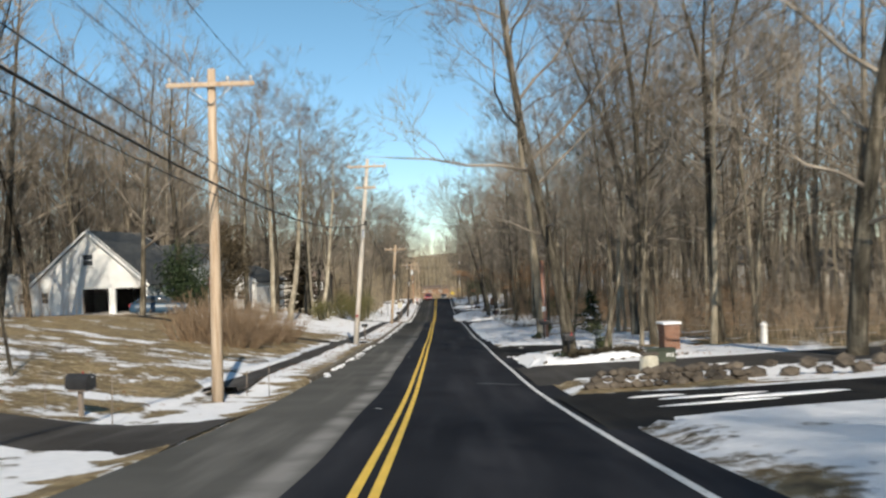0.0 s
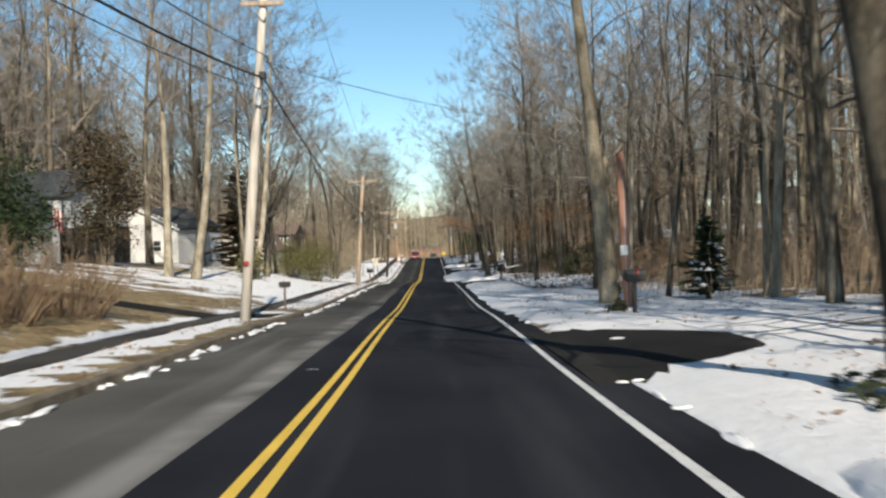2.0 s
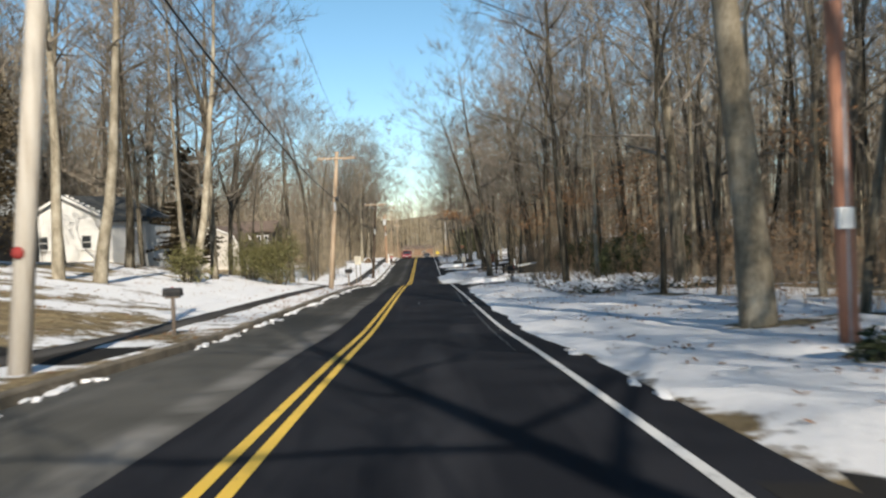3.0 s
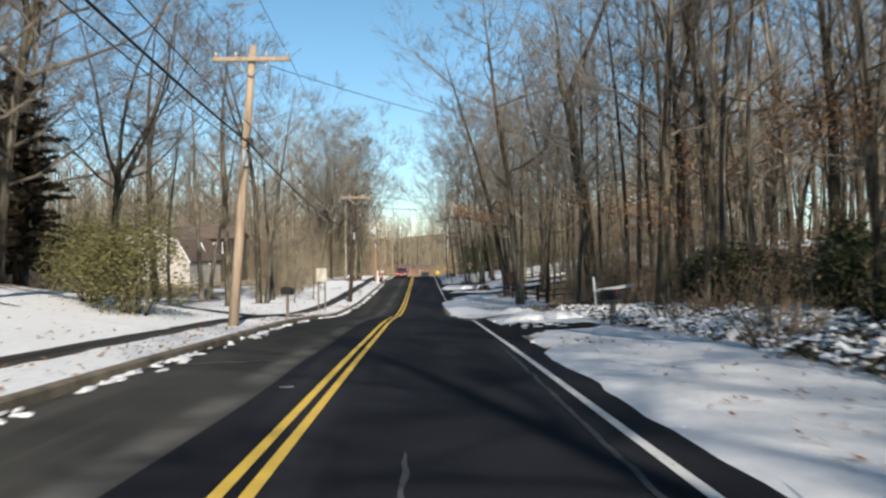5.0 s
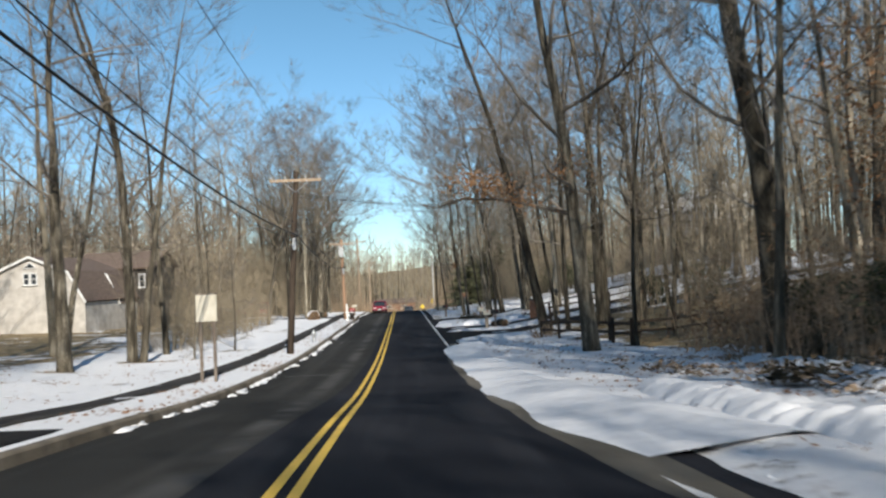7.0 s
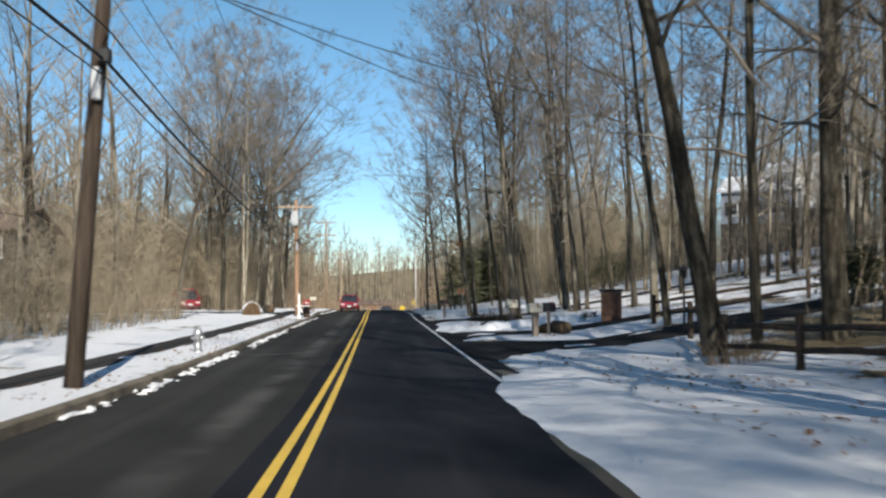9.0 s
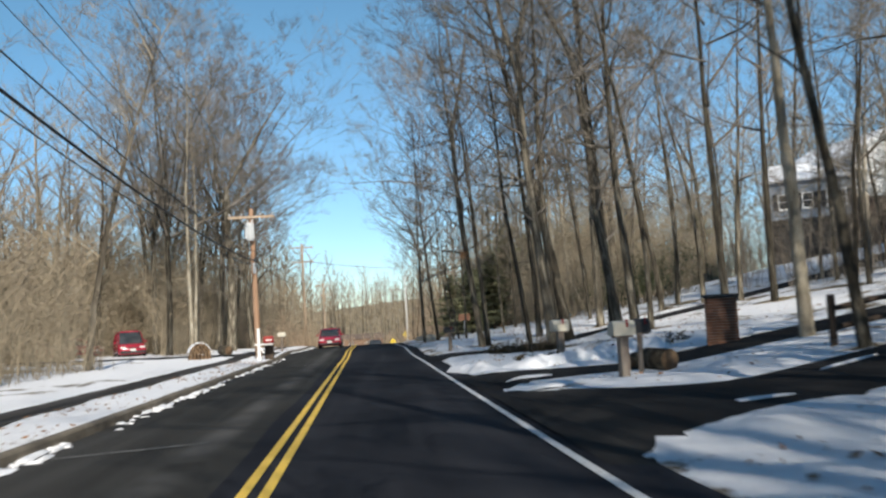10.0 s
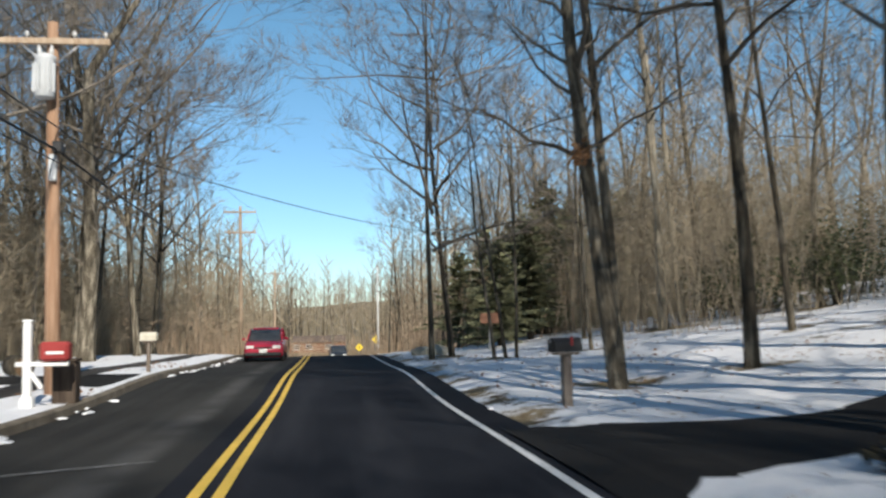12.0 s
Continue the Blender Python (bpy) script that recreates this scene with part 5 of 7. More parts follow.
# ---- cars ----
def car(x, y, turn, paint, label, size=(4.3, 1.75, 1.48), front_lights=True):
    """A hatchback: lofted body, dark glasshouse, wheels with rims, lamps, bumper, plate. Its nose points to local -y."""
    ln, wd, hg = size
    ob = thing("car", (x, y, (float(road_z(y)) + 0.01) if abs(x) < 4.7 else stand(x, y) + 0.01), label, "car", "", turn)

    def loft(sections, name, mat, parent=ob):
        verts, faces, n = [], [], len(sections[0])
        for s in sections:
            verts += s
        for i in range(len(sections) - 1):
            for k in range(n):
                faces.append((i * n + k, i * n + (k + 1) % n, (i + 1) * n + (k + 1) % n, (i + 1) * n + k))
        faces += [tuple(range(n))[::-1], tuple(range((len(sections) - 1) * n, len(sections) * n))]
        return mesh_object(name, verts, faces, mat, parent, True)

    def ring(y, half, low, high, pinch=0.93):
        h = half
        return [(-h * 0.9, y, low), (-h, y, low + 0.12), (-h, y, (low + high) / 2), (-h * pinch, y, high - 0.04), (-h * pinch * 0.9, y, high), (h * pinch * 0.9, y, high), (h * pinch, y, high - 0.04), (h, y, (low + high) / 2), (h, y, low + 0.12), (h * 0.9, y, low)]

    f, half = ln / 2, wd / 2
    loft([ring(-f, half * 0.80, 0.32, 0.62), ring(-f + 0.12, half * 0.93, 0.22, 0.76), ring(-f + 0.6, half, 0.18, 0.86), ring(-f + 1.2, half, 0.18, 0.94), ring(0.3, half, 0.18, 0.97), ring(f - 0.5, half, 0.2, 0.99), ring(f - 0.1, half * 0.95, 0.26, 0.95), ring(f, half * 0.86, 0.34, 0.8)], "body", paint)

    def cab(y, half, low, high):
        return [(-half, y, low), (-half * 0.84, y, high - 0.06), (-half * 0.74, y, high), (half * 0.74, y, high), (half * 0.84, y, high - 0.06), (half, y, low)]

    loft([cab(-f + 1.0, half * 0.9, 0.9, 0.95), cab(-f + 1.75, half * 0.92, 0.9, hg - 0.07), cab(-0.05, half * 0.93, 0.9, hg - 0.015), cab(f - 0.9, half * 0.92, 0.9, hg - 0.05), cab(f - 0.25, half * 0.88, 0.9, 1.02)], "glasshouse", "glass")
    loft([cab(-f + 1.8, half * 0.80, hg - 0.09, hg - 0.02), cab(-0.05, half * 0.86, hg - 0.09, hg + 0.02), cab(f - 0.8, half * 0.84, hg - 0.12, hg - 0.015)], "roof", paint)
    for s in (-1, 1):
        tube([(s * half * 0.90, -f + 1.0, 0.93), (s * half * 0.76, -f + 1.8, hg - 0.05)], 0.035, 5, "pillar", paint, ob)
        tube([(s * half * 0.91, f - 0.3, 0.96), (s * half * 0.76, f - 0.85, hg - 0.06)], 0.05, 5, "pillar", paint, ob)
        tube([(s * half * 0.94, 0.1, 0.95), (s * half * 0.79, 0.1, hg - 0.05)], 0.03, 5, "pillar", paint, ob)
        part("mirror", box((0.16, 0.1, 0.12), (s * (half + 0.08), -f + 1.45, 1.0), 0.03), paint, ob)
        part("headlight", box((0.34, 0.12, 0.15), (s * half * 0.66, -f + 0.06, 0.66), 0.03), "ceramic", ob)
        part("tail_light", box((0.2, 0.1, 0.3), (s * half * 0.78, f - 0.04, 0.82), 0.03), "red_paint", ob)
        for yy in (-f + 0.82, f - 0.82):
            w = new("wheel")
            w.parent = ob
            w.location = (s * (half - 0.09), yy, 0.31)
            prof = [(-0.09, 0.22), (-0.1, 0.29), (-0.06, 0.315), (0.06, 0.315), (0.1, 0.29), (0.09, 0.22)]
            v, fc = [], []
            for k in range(18):
                a = 2 * math.pi * k / 18
                v += [(px, pr * math.cos(a), pr * math.sin(a)) for px, pr in prof]
            for k in range(18):
                for j in range(6):
                    fc.append((k * 6 + j, k * 6 + (j + 1) % 6, ((k + 1) % 18) * 6 + (j + 1) % 6, ((k + 1) % 18) * 6 + j))
            mesh_object("tyre", v, fc, "black_metal", w, True)
            tube([(-0.07, 0, 0), (0.05 + 0.03 * s, 0, 0)], 0.215, 14, "rim", "steel", w)
    part("bumper", box((wd * 0.9, 0.14, 0.16), (0, -f + 0.03, 0.36), 0.04), "black_metal", ob)
    part("bumper", box((wd * 0.9, 0.14, 0.18), (0, f - 0.03, 0.40), 0.04), "black_metal", ob)
    part("number_plate", box((0.34, 0.02, 0.16), (0, -f - 0.05, 0.50), 0.005), "ceramic", ob)
    part("grille", box((0.8, 0.04, 0.09), (0, -f + 0.02, 0.62), 0.01), "black_metal", ob)
    return ob


car(-2.95, 219.0, 0, "car_red", "dark red hatchback in the oncoming lane")
car(-22.4, 73.5, 100, "car_blue", "blue hatchback parked before a white house")
car(-16.6, 212.5, 20, "car_red", "red car parked among bare brush", (4.6, 1.85, 1.75))
car(-20.4, 211.5, 70, "car_red", "low red car parked behind bare saplings", (4.5, 1.8, 1.4))
car(33.5, 172.0, 60, "car_dark", "dark car parked on a snowy drive")
car(0.9, 268.0, 0, "car_dark", "small dark car beyond the crest")


# ---- mailboxes, posts, pillars ----
def mailbox(x, y, turn, box_mat, post_mat, label, high=1.15, length=0.5, wide=0.2, tall=0.24, post=0.1, lean=0.0, flag=True):
    """A round-topped box on a post, its door facing local -y."""
    ob = thing("mailbox", (x, y, stand(x, y) - 0.05), label, "mailbox", "roadside mailboxes")
    ob.matrix_basis = ob.matrix_basis @ pose(0, 0, 0, 0, lean, turn)
    part("post", box((post, post, high - tall), (0, 0, (high - tall) / 2), 0.012), post_mat, ob)
    part("bracket", box((wide * 0.9, length * 0.8, 0.04), (0, 0, high - tall + 0.015), 0.005), post_mat, ob)
    v, f, n = [], [], 14
    prof = [(-wide / 2, 0), (wide / 2, 0)] + [(wide / 2 * math.cos(a), tall - wide / 2 + wide / 2 * math.sin(a)) for a in [math.pi * i / (n - 3) for i in range(n - 2)]]
    for yy in (-length / 2, length / 2):
        v += [(px, yy, high - tall + 0.04 + pz) for px, pz in prof]
    m = len(prof)
    for k in range(m):
        f.append((k, (k + 1) % m, m + (k + 1) % m, m + k))
    f += [tuple(range(m))[::-1], tuple(range(m, 2 * m))]
    mesh_object("box", v, f, box_mat, ob)
    part("door", box((wide * 0.94, 0.015, tall * 0.86), (0, -length / 2 - 0.012, high - tall / 2 + 0.03), 0.006), box_mat, ob)
    part("handle", box((0.03, 0.03, 0.03), (0, -length / 2 - 0.03, high - 0.03), 0.006), "steel", ob)
    if flag:
        part("flag", box((0.012, 0.05, 0.16), (wide / 2 + 0.012, length * 0.1, high - 0.02), 0.002), "red_paint", ob, "red signal flag")
    return ob


mailbox(5.6, 53.8, -78, "black_metal", "black_metal", "black mailbox on a dark post in snow", 1.2, 0.55, 0.26, 0.28)
mailbox(-5.75, 66.6, 85, "black_metal", "post_wood", "small dark mailbox on a grey post", 1.15, 0.42, 0.2, 0.2, 0.08)
mailbox(-5.35, 113.2, 60, "black_metal", "post_wood", "dark mailbox on a wooden post by a driveway", 1.25, 0.5, 0.26, 0.28, 0.1)
mailbox(5.7, 102.0, -80, "black_metal", "post_wood", "black mailbox on a grey post in lumpy snow", 1.05, 0.65, 0.28, 0.3, 0.14)
mailbox(-8.4, 20.8, 70, "black_metal", "post_wood", "black mailbox on a short post by a driveway", 0.95, 0.6, 0.3, 0.34, 0.1)
mailbox(5.7, 173.6, -80, "cream_metal", "post_wood", "cream mailbox on a thick wooden post", 1.25, 0.5, 0.3, 0.34, 0.2)
mailbox(5.4, 165.6, -80, "cream_metal", "post_wood", "weathered cream mailbox on a thick post", 1.2, 0.5, 0.3, 0.32, 0.2)
mailbox(6.1, 166.7, -60, "black_metal", "post_wood", "black mailbox on a post beside cut logs", 1.2, 0.5, 0.28, 0.32, 0.1)
mailbox(3.85, 190.4, -80, "black_metal", "post_wood", "dark mailbox on a leaning post in snow", 1.15, 0.5, 0.28, 0.24, 0.15, -2)
mailbox(-5.2, 202.6, 85, "cream_metal", "post_wood", "pale mailbox on a thin grey post", 1.15, 0.45, 0.24, 0.24, 0.1)


def white_post():
    ob = thing("mailbox", (-5.4, 192.4, stand(-5.4, 192.4) - 0.05), "red mailbox on an arm of a tall white post", "mailbox", "roadside mailboxes")
    part("post", box((0.14, 0.14, 1.55), (0, 0, 0.78), 0.015), "white_paint", ob, "white painted post")
    part("cap", box((0.17, 0.17, 0.06), (0, 0, 1.58), 0.02), "white_paint", ob)
    part("arm", box((0.9, 0.1, 0.08), (0.25, 0, 0.82), 0.01), "white_paint", ob)
    part("brace", box((0.08, 0.06, 0.5), (0.1, 0, 0.6), 0.01, turn=Matrix.Rotation(radians(-35), 4, "Y")), "white_paint", ob)
    b = part("box", box((0.5, 0.3, 0.34), (0.48, 0, 1.04), 0.05), "red_paint", ob)
    part("lettering_bar", box((0.3, 0.01, 0.05), (0.5, -0.155, 1.02), 0), "white_paint", b)
    part("base", box((0.22, 0.22, 0.25), (0, 0, 0.12), 0.02), "white_paint", ob)


white_post()
ob = thing("trash_bin", (-5.0, 193.4, stand(-5.0, 193.4) - 0.03), "dark brown bin standing behind the mailbox", "bin")
part("body", box((0.42, 0.42, 0.8), (0, 0, 0.4), 0.03), "dark_wood", ob)
part("lid", box((0.46, 0.46, 0.06), (0, 0, 0.83), 0.02), "dark_wood", ob)


def brick_pillar(x, y, wide, high, turn, label, cap="stone"):
    """A square pillar of single bricks round a mortar core, with a cap."""
    ob = thing("brick_pillar", (x, y, stand(x, y) - 0.08), label, "pillar", "brick pillars", turn)
    part("core", box((wide - 0.03, wide - 0.03, high), (0, 0, high / 2), 0), "mortar", ob)
    bm = box((0.205, 0.1, 0.062), (0, 0, 0), 0.006)
    me = bpy.data.meshes.new("brick")
    bm.to_mesh(me)
    bm.free()
    me.materials.append(M["brick"])
    rows, per = int(high / 0.075), max(2, round(wide / 0.215))
    for r in range(rows):
        for side in range(4):
            for k in range(per):
                off = (k + 0.5) / per - 0.5
                b = new("brick", me)
                b.parent = ob
                spin = Matrix.Rotation(math.pi / 2 * side, 4, "Z")
                b.matrix_basis = spin @ Matrix.Translation((off * (wide - 0.05) + (0.03 if r % 2 else -0.03), -wide / 2 + 0.045, r * 0.075 + 0.04)) @ Matrix.Diagonal((wide / per / 0.225, 1, 1, 1))
    part("cap", box((wide + 0.14, wide + 0.14, 0.09), (0, 0, high + 0.04), 0.02), cap, ob)
    return ob


brick_pillar(9.0, 38.2, 0.66, 1.15, 8, "red brick pillar with snow-dusted cap", "snow_lump")
brick_pillar(9.4, 170.2, 0.8, 1.3, -18, "reddish brick mailbox pillar with dark slab cap", "shingle")


def stones(name, spots_, size, label, mat="stone", seed=0, group=""):
    """Rounded field stones, each a part of one low wall or heap."""
    r = random.Random(seed)
    x0, y0 = spots_[0][0], spots_[0][1]
    ob = thing(name, (x0, y0, stand(x0, y0)), label, "stones", group)
    for x, y, h in spots_:
        bm = bmesh.new()
        bmesh.ops.create_icosphere(bm, subdivisions=1, radius=1)
        s = size * r.uniform(0.7, 1.3)
        for v in bm.verts:
            v.co = Vector((v.co.x * s * r.uniform(0.9, 1.35), v.co.y * s * r.uniform(0.8, 1.1), v.co.z * s * r.uniform(0.55, 0.75))) + Vector((x - x0, y - y0, stand(x, y) - stand(x0, y0) + h))
        part("stone", bm, mat, ob)
    return ob


r_ = random.Random(3)
stones("stone_wall", [(5.2 + 0.42 * i, 24.9 - 0.12 * i + r_.uniform(-0.1, 0.1), 0.08 + 0.22 * (i % 2)) for i in range(22)], 0.24, "low dry stone edging along a driveway, snow above", "brown_stone", 1)
# these boulders lie in sun; their shade is in the stone colour
stones("stone_wall", [(3.3 + 0.29 * (i % 14) + r_.uniform(-0.06, 0.06) + 0.14 * (i // 14), 23.1 + r_.uniform(-0.07, 0.07) + 0.07 * (i // 14), 0.05 + 0.15 * (i // 14)) for i in range(40)], 0.165, "low dry wall of dark boulders under a snowy bank", "brown_stone", 6)
# small stones added to stand for dark leaf debris along the snow edge
stones("stone_wall", [(3.4 + 0.4 * i, 33.4 + r_.uniform(-0.2, 0.2) + 0.05 * i, 0.05) for i in range(14)], 0.10, "low row of small stones in place of leaf debris at a snowy bank", "brown_stone", 2)
stones("stone_heap", [(7.9 + r_.uniform(-1.6, 1.6), 97.5 + r_.uniform(-5, 5), 0.1) for _ in range(26)], 0.3, "snow-dusted heap of rough stones and brush", "snow_stone", 3)
stones("stone_heap", [(4.3 + r_.uniform(-0.5, 0.5), 217.0 + r_.uniform(-1, 1), 0.15) for _ in range(8)], 0.4, "grey boulders with snow at the road edge", "stone", 4)


def boulder_post(x, y):
    ob = thing("stone_pillar", (x, y, stand(x, y) - 0.1), "short pale mossy stone pillar with flat dark top", "pillar")
    v, f, n = [], [], 10
    rr = random.Random(8)
    for z, rad in ((0, 0.27), (0.2, 0.29), (0.42, 0.26), (0.62, 0.25), (0.7, 0.2)):
        v += [(rad * rr.uniform(0.92, 1.08) * math.cos(2 * math.pi * k / n), rad * rr.uniform(0.92, 1.08) * math.sin(2 * math.pi * k / n), z) for k in range(n)]
    for i in range(4):
        for k in range(n):
            f.append((i * n + k, i * n + (k + 1) % n, (i + 1) * n + (k + 1) % n, (i + 1) * n + k))
    f.append(tuple(range(4 * n, 5 * n)))
    mesh_object("shaft", v, f, "stone", ob)
    part("top", box((0.5, 0.42, 0.07), (0, 0, 0.73), 0.02), "brown_stone", ob)


boulder_post(5.5, 26.3)
ob = thing("letter_box", (7.0, 31.3, stand(7.0, 31.3) - 0.02), "low dark green box with pale number bars", "letter box", turn=-8)
part("body", box((0.95, 0.4, 0.42), (0, 0, 0.25), 0.02), "dark_green", ob)
part("lid", box((1.0, 0.45, 0.05), (0, 0, 0.48), 0.015), "dark_green", ob)
for k in range(3):
    part("number_bar", box((0.05, 0.01, 0.11), (0.2 + 0.09 * k, -0.206, 0.3), 0), "white_paint", ob)
ob = thing("white_can", (12.9, 38.2, stand(12.9, 38.2) - 0.02), "small white lantern post standing in snow", "lantern")
tube([(0, 0, 0), (0, 0, 0.12), (0, 0, 0.75), (0, 0, 0.8), (0, 0, 0.95)], [0.16, 0.13, 0.13, 0.17, 0.02], 12, "body", "white_paint", ob)


def simple_post(x, y, high, wide, mat, label, name="fence_post", lean=0.0, cap=True):
    ob = thing(name, (x, y, stand(x, y) - 0.1), label, "post", "fence posts")
    ob.matrix_basis = ob.matrix_basis @ pose(0, 0, 0, 0, lean, 0)
    part("post", box((wide, wide, high), (0, 0, high / 2), 0.015), mat, ob)
    if cap:
        part("top", box((wide * 0.8, wide * 0.8, 0.05), (0, 0, high + 0.02), 0.02), mat, ob)
    return ob


for x, y, h in ((10.2, 117.2, 1.6), (11.4, 122.5, 1.5), (12.1, 127.0, 1.5), (12.3, 131.5, 1.4), (12.2, 135.6, 1.4), (11.9, 140.0, 1.2), (11.4, 144.0, 1.2)):
    simple_post(x, y, h, 0.16, "post_wood", "weathered grey fence post in snow", lean=r_.uniform(-3, 3))
ob = simple_post(6.77, 110.1, 1.55, 0.09, "light_grey", "pale leaning fence post with one broken rail", lean=-5, cap=False)
part("rail", box((1.5, 0.04, 0.11), (0.76, -0.06, 1.06), 0.01, turn=Matrix.Rotation(radians(-3), 4, "Y")), "light_grey", ob)


def rail_fence(points, label, rails=(0.45, 0.85), seed=0):
    """Split-rail fence: each post and each rail a part."""
    ob = thing("rail_fence", (*points[0], stand(*points[0])), label, "fence")
    o = Vector((*points[0], stand(*points[0])))
    for i, (x, y) in enumerate(points):
        p = Vector((x, y, stand(x, y))) - o
        part("post", box((0.13, 0.13, 1.2), p + Vector((0, 0, 0.5)), 0.015), "dark_wood", ob)
        if i + 1 < len(points):
            q = Vector((*points[i + 1], stand(*points[i + 1]))) - o
            for h in rails:
                tube([p + Vector((0, 0, h)), (p + q) / 2 + Vector((0, 0, h + 0.02)), q + Vector((0, 0, h - 0.02))], 0.06, 6, "rail", "dark_wood", ob)
    return ob


rail_fence([(8.9, 140.4), (8.6, 143.0), (8.1, 145.9), (7.3, 148.2), (6.8, 150.6), (7.9, 154.1), (8.4, 157.4)], "dark split-rail fence behind roadside trees")
rail_fence([(8.6, 142.4), (11.4, 143.0), (14.2, 143.8), (17.0, 144.8)], "dark split-rail fence running uphill from the road", (0.4, 0.8))
rail_fence([(9.4, 164.2), (11.5, 164.6), (13.6, 165.2), (16.0, 166.2), (18.6, 167.4)], "dark rail fence along the uphill driveway", (0.4, 0.8))


# red stub pole by the road
ob = thing("stub_pole", (6.1, 57.0, stand(6.1, 57.0) - 0.2), "short reddish wooden pole with a white box", "pole")
tube([(0, 0, 0), (-0.06, 0, 2.5), (-0.14, 0, 4.9)], [0.14, 0.13, 0.115], 12, "pole", "red_wood", ob)
part("meter_box", box((0.22, 0.14, 0.3), (-0.12, -0.18, 1.95), 0.02), "white_paint", ob, "white meter box")
tube([(-0.05, -0.14, 0.2), (-0.08, -0.14, 4.2)], 0.02, 6, "conduit", "steel", ob)


def board_sign(x, y):
    ob = thing("notice_board", (x, y, stand(x, y) - 0.1), "blank pale board on two posts beside the footpath", "sign")
    for s in (-1, 1):
        part("post", box((0.09, 0.09, 2.0), (s * 0.2, 0, 1.0), 0.01), "post_wood", ob)
    part("board", box((0.62, 0.05, 0.8), (0, -0.07, 2.3), 0.01), "cream_metal", ob)
    part("edge", box((0.68, 0.07, 0.05), (0, -0.07, 2.72), 0.01), "post_wood", ob)


board_sign(-5.95, 131.9)


def hydrant(x, y):
    ob = thing("fire_hydrant", (x, y, stand(x, y) - 0.03), "weathered grey fire hydrant in snow", "hydrant")
    tube([(0, 0, 0), (0, 0, 0.06), (0, 0, 0.07), (0, 0, 0.5), (0, 0, 0.52), (0, 0, 0.56), (0, 0, 0.66), (0, 0, 0.72)], [0.15, 0.15, 0.1, 0.1, 0.14, 0.14, 0.1, 0.03], 14, "barrel", "steel", ob)
    for d in ((1, 0), (-1, 0), (0, -1)):
        tube([(0, 0, 0.42), (d[0] * 0.18, d[1] * 0.18, 0.42)], 0.055, 10, "nozzle", "steel", ob)
    tube([(0, 0, 0.72), (0, 0, 0.78)], 0.03, 6, "nut", "steel", ob)


hydrant(-5.35, 158.3)


def wood_pile(x, y, turn, wide=1.5, high=1.0, rows=6):
    """Stacked log ends under a rounded snowy tarpaulin."""
    ob = thing("log_pile", (x, y, stand(x, y) - 0.02), "rounded stack of cut logs under a snowy cover", "log pile", turn=turn)
    rr = random.Random(12)
    for i in range(rows):
        z = 0.09 + i * high / rows
        half = wide / 2 * math.sqrt(max(0.05, 1 - (i / rows) ** 2)) - 0.06
        n = max(1, int(half * 2 / 0.18))
        for k in range(n):
            xx = -half + (k + 0.5) * 2 * half / n
            rad = rr.uniform(0.07, 0.095)
            tube([(xx, -0.25 + rr.uniform(-0.03, 0.03), z), (xx, 0.25, z)], rad, 9, "log", "log_end", ob, smooth=False)
    v, f = [], []
    for j, yy in enumerate((-0.3, 0.3)):
        for k in range(13):
            a = math.pi * (0.15 + 0.7 * k / 12)
            for g in (1.0, 1.035):
                v.append((wide / 2 * g * math.cos(a), yy, high * g * math.sin(a) + 0.02))
    for k in range(12):
        a = k * 2
        f += [(a, a + 2, a + 3, a + 1), (26 + a, 26 + a + 1, 26 + a + 3, 26 + a + 2), (a + 1, a + 3, 26 + a + 3, 26 + a + 1), (a + 2, a, 26 + a, 26 + a + 2)]
    mesh_object("cover", v, f, "snow_lump", ob)
    return ob


wood_pile(-8.9, 195.9, 20, 1.3, 0.9)
for x, y, t, r in ((6.6, 167.0, 20, 0.26), (6.2, 167.7, -30, 0.2), (-8.4, 201.5, 40, 0.28)):
    ob = thing("log", (x, y, stand(x, y) + r * 0.8), "short cut log lying in snow", "log", "cut logs", turn=t)
    tube([(0, -0.4, 0), (0, 0.4, 0.02)], r, 14, "bark", "bark", ob)
    tube([(0, -0.415, 0), (0, -0.405, 0)], r * 0.9, 14, "cut_end", "log_end", ob)


def road_sign(x, y, z, high, shape, mat, label):
    ob = thing("road_sign", (x, y, z), label, "road sign", "road signs")
    tube([(0, 0, 0), (0, 0, high)], 0.035, 8, "post", "steel", ob)
    if shape == "diamond":
        part("plate", box((0.76, 0.02, 0.76), (0, -0.05, high - 0.2), 0.01, turn=Matrix.Rotation(radians(45), 4, "Y")), mat, ob)
        part("symbol", box((0.1, 0.01, 0.4), (0, -0.068, high - 0.2), 0), "black_metal", ob)
    else:
        part("plate", box((0.9, 0.02, 0.5), (0, -0.05, high - 0.2), 0.02), mat, ob)


road_sign(6.2, 300.0, stand(6.2, 300.0) - 0.2, 3.4, "diamond", "yellow_sign", "yellow diamond warning sign on a post")
road_sign(7.6, 219.5, stand(7.6, 219.5) - 0.2, 1.9, "board", "brick", "brown sign board among roadside trees")
road_sign(4.0, 300.0, stand(4.0, 300) - 0.2, 2.4, "diamond", "yellow_sign", "yellow diamond warning sign on a post")
ob = thing("steel_pole", (6.3, 296.0, stand(6.3, 296.0) - 0.3), "tall white metal pole beside the road", "pole")
tube([(0, 0, 0), (0, 0, 6), (0, 0, 12.6)], [0.16, 0.13, 0.09], 10, "shaft", "ceramic", ob)
tube([(0, 0, 12.2), (-1.2, 0, 12.6)], 0.04, 6, "arm", "ceramic", ob)

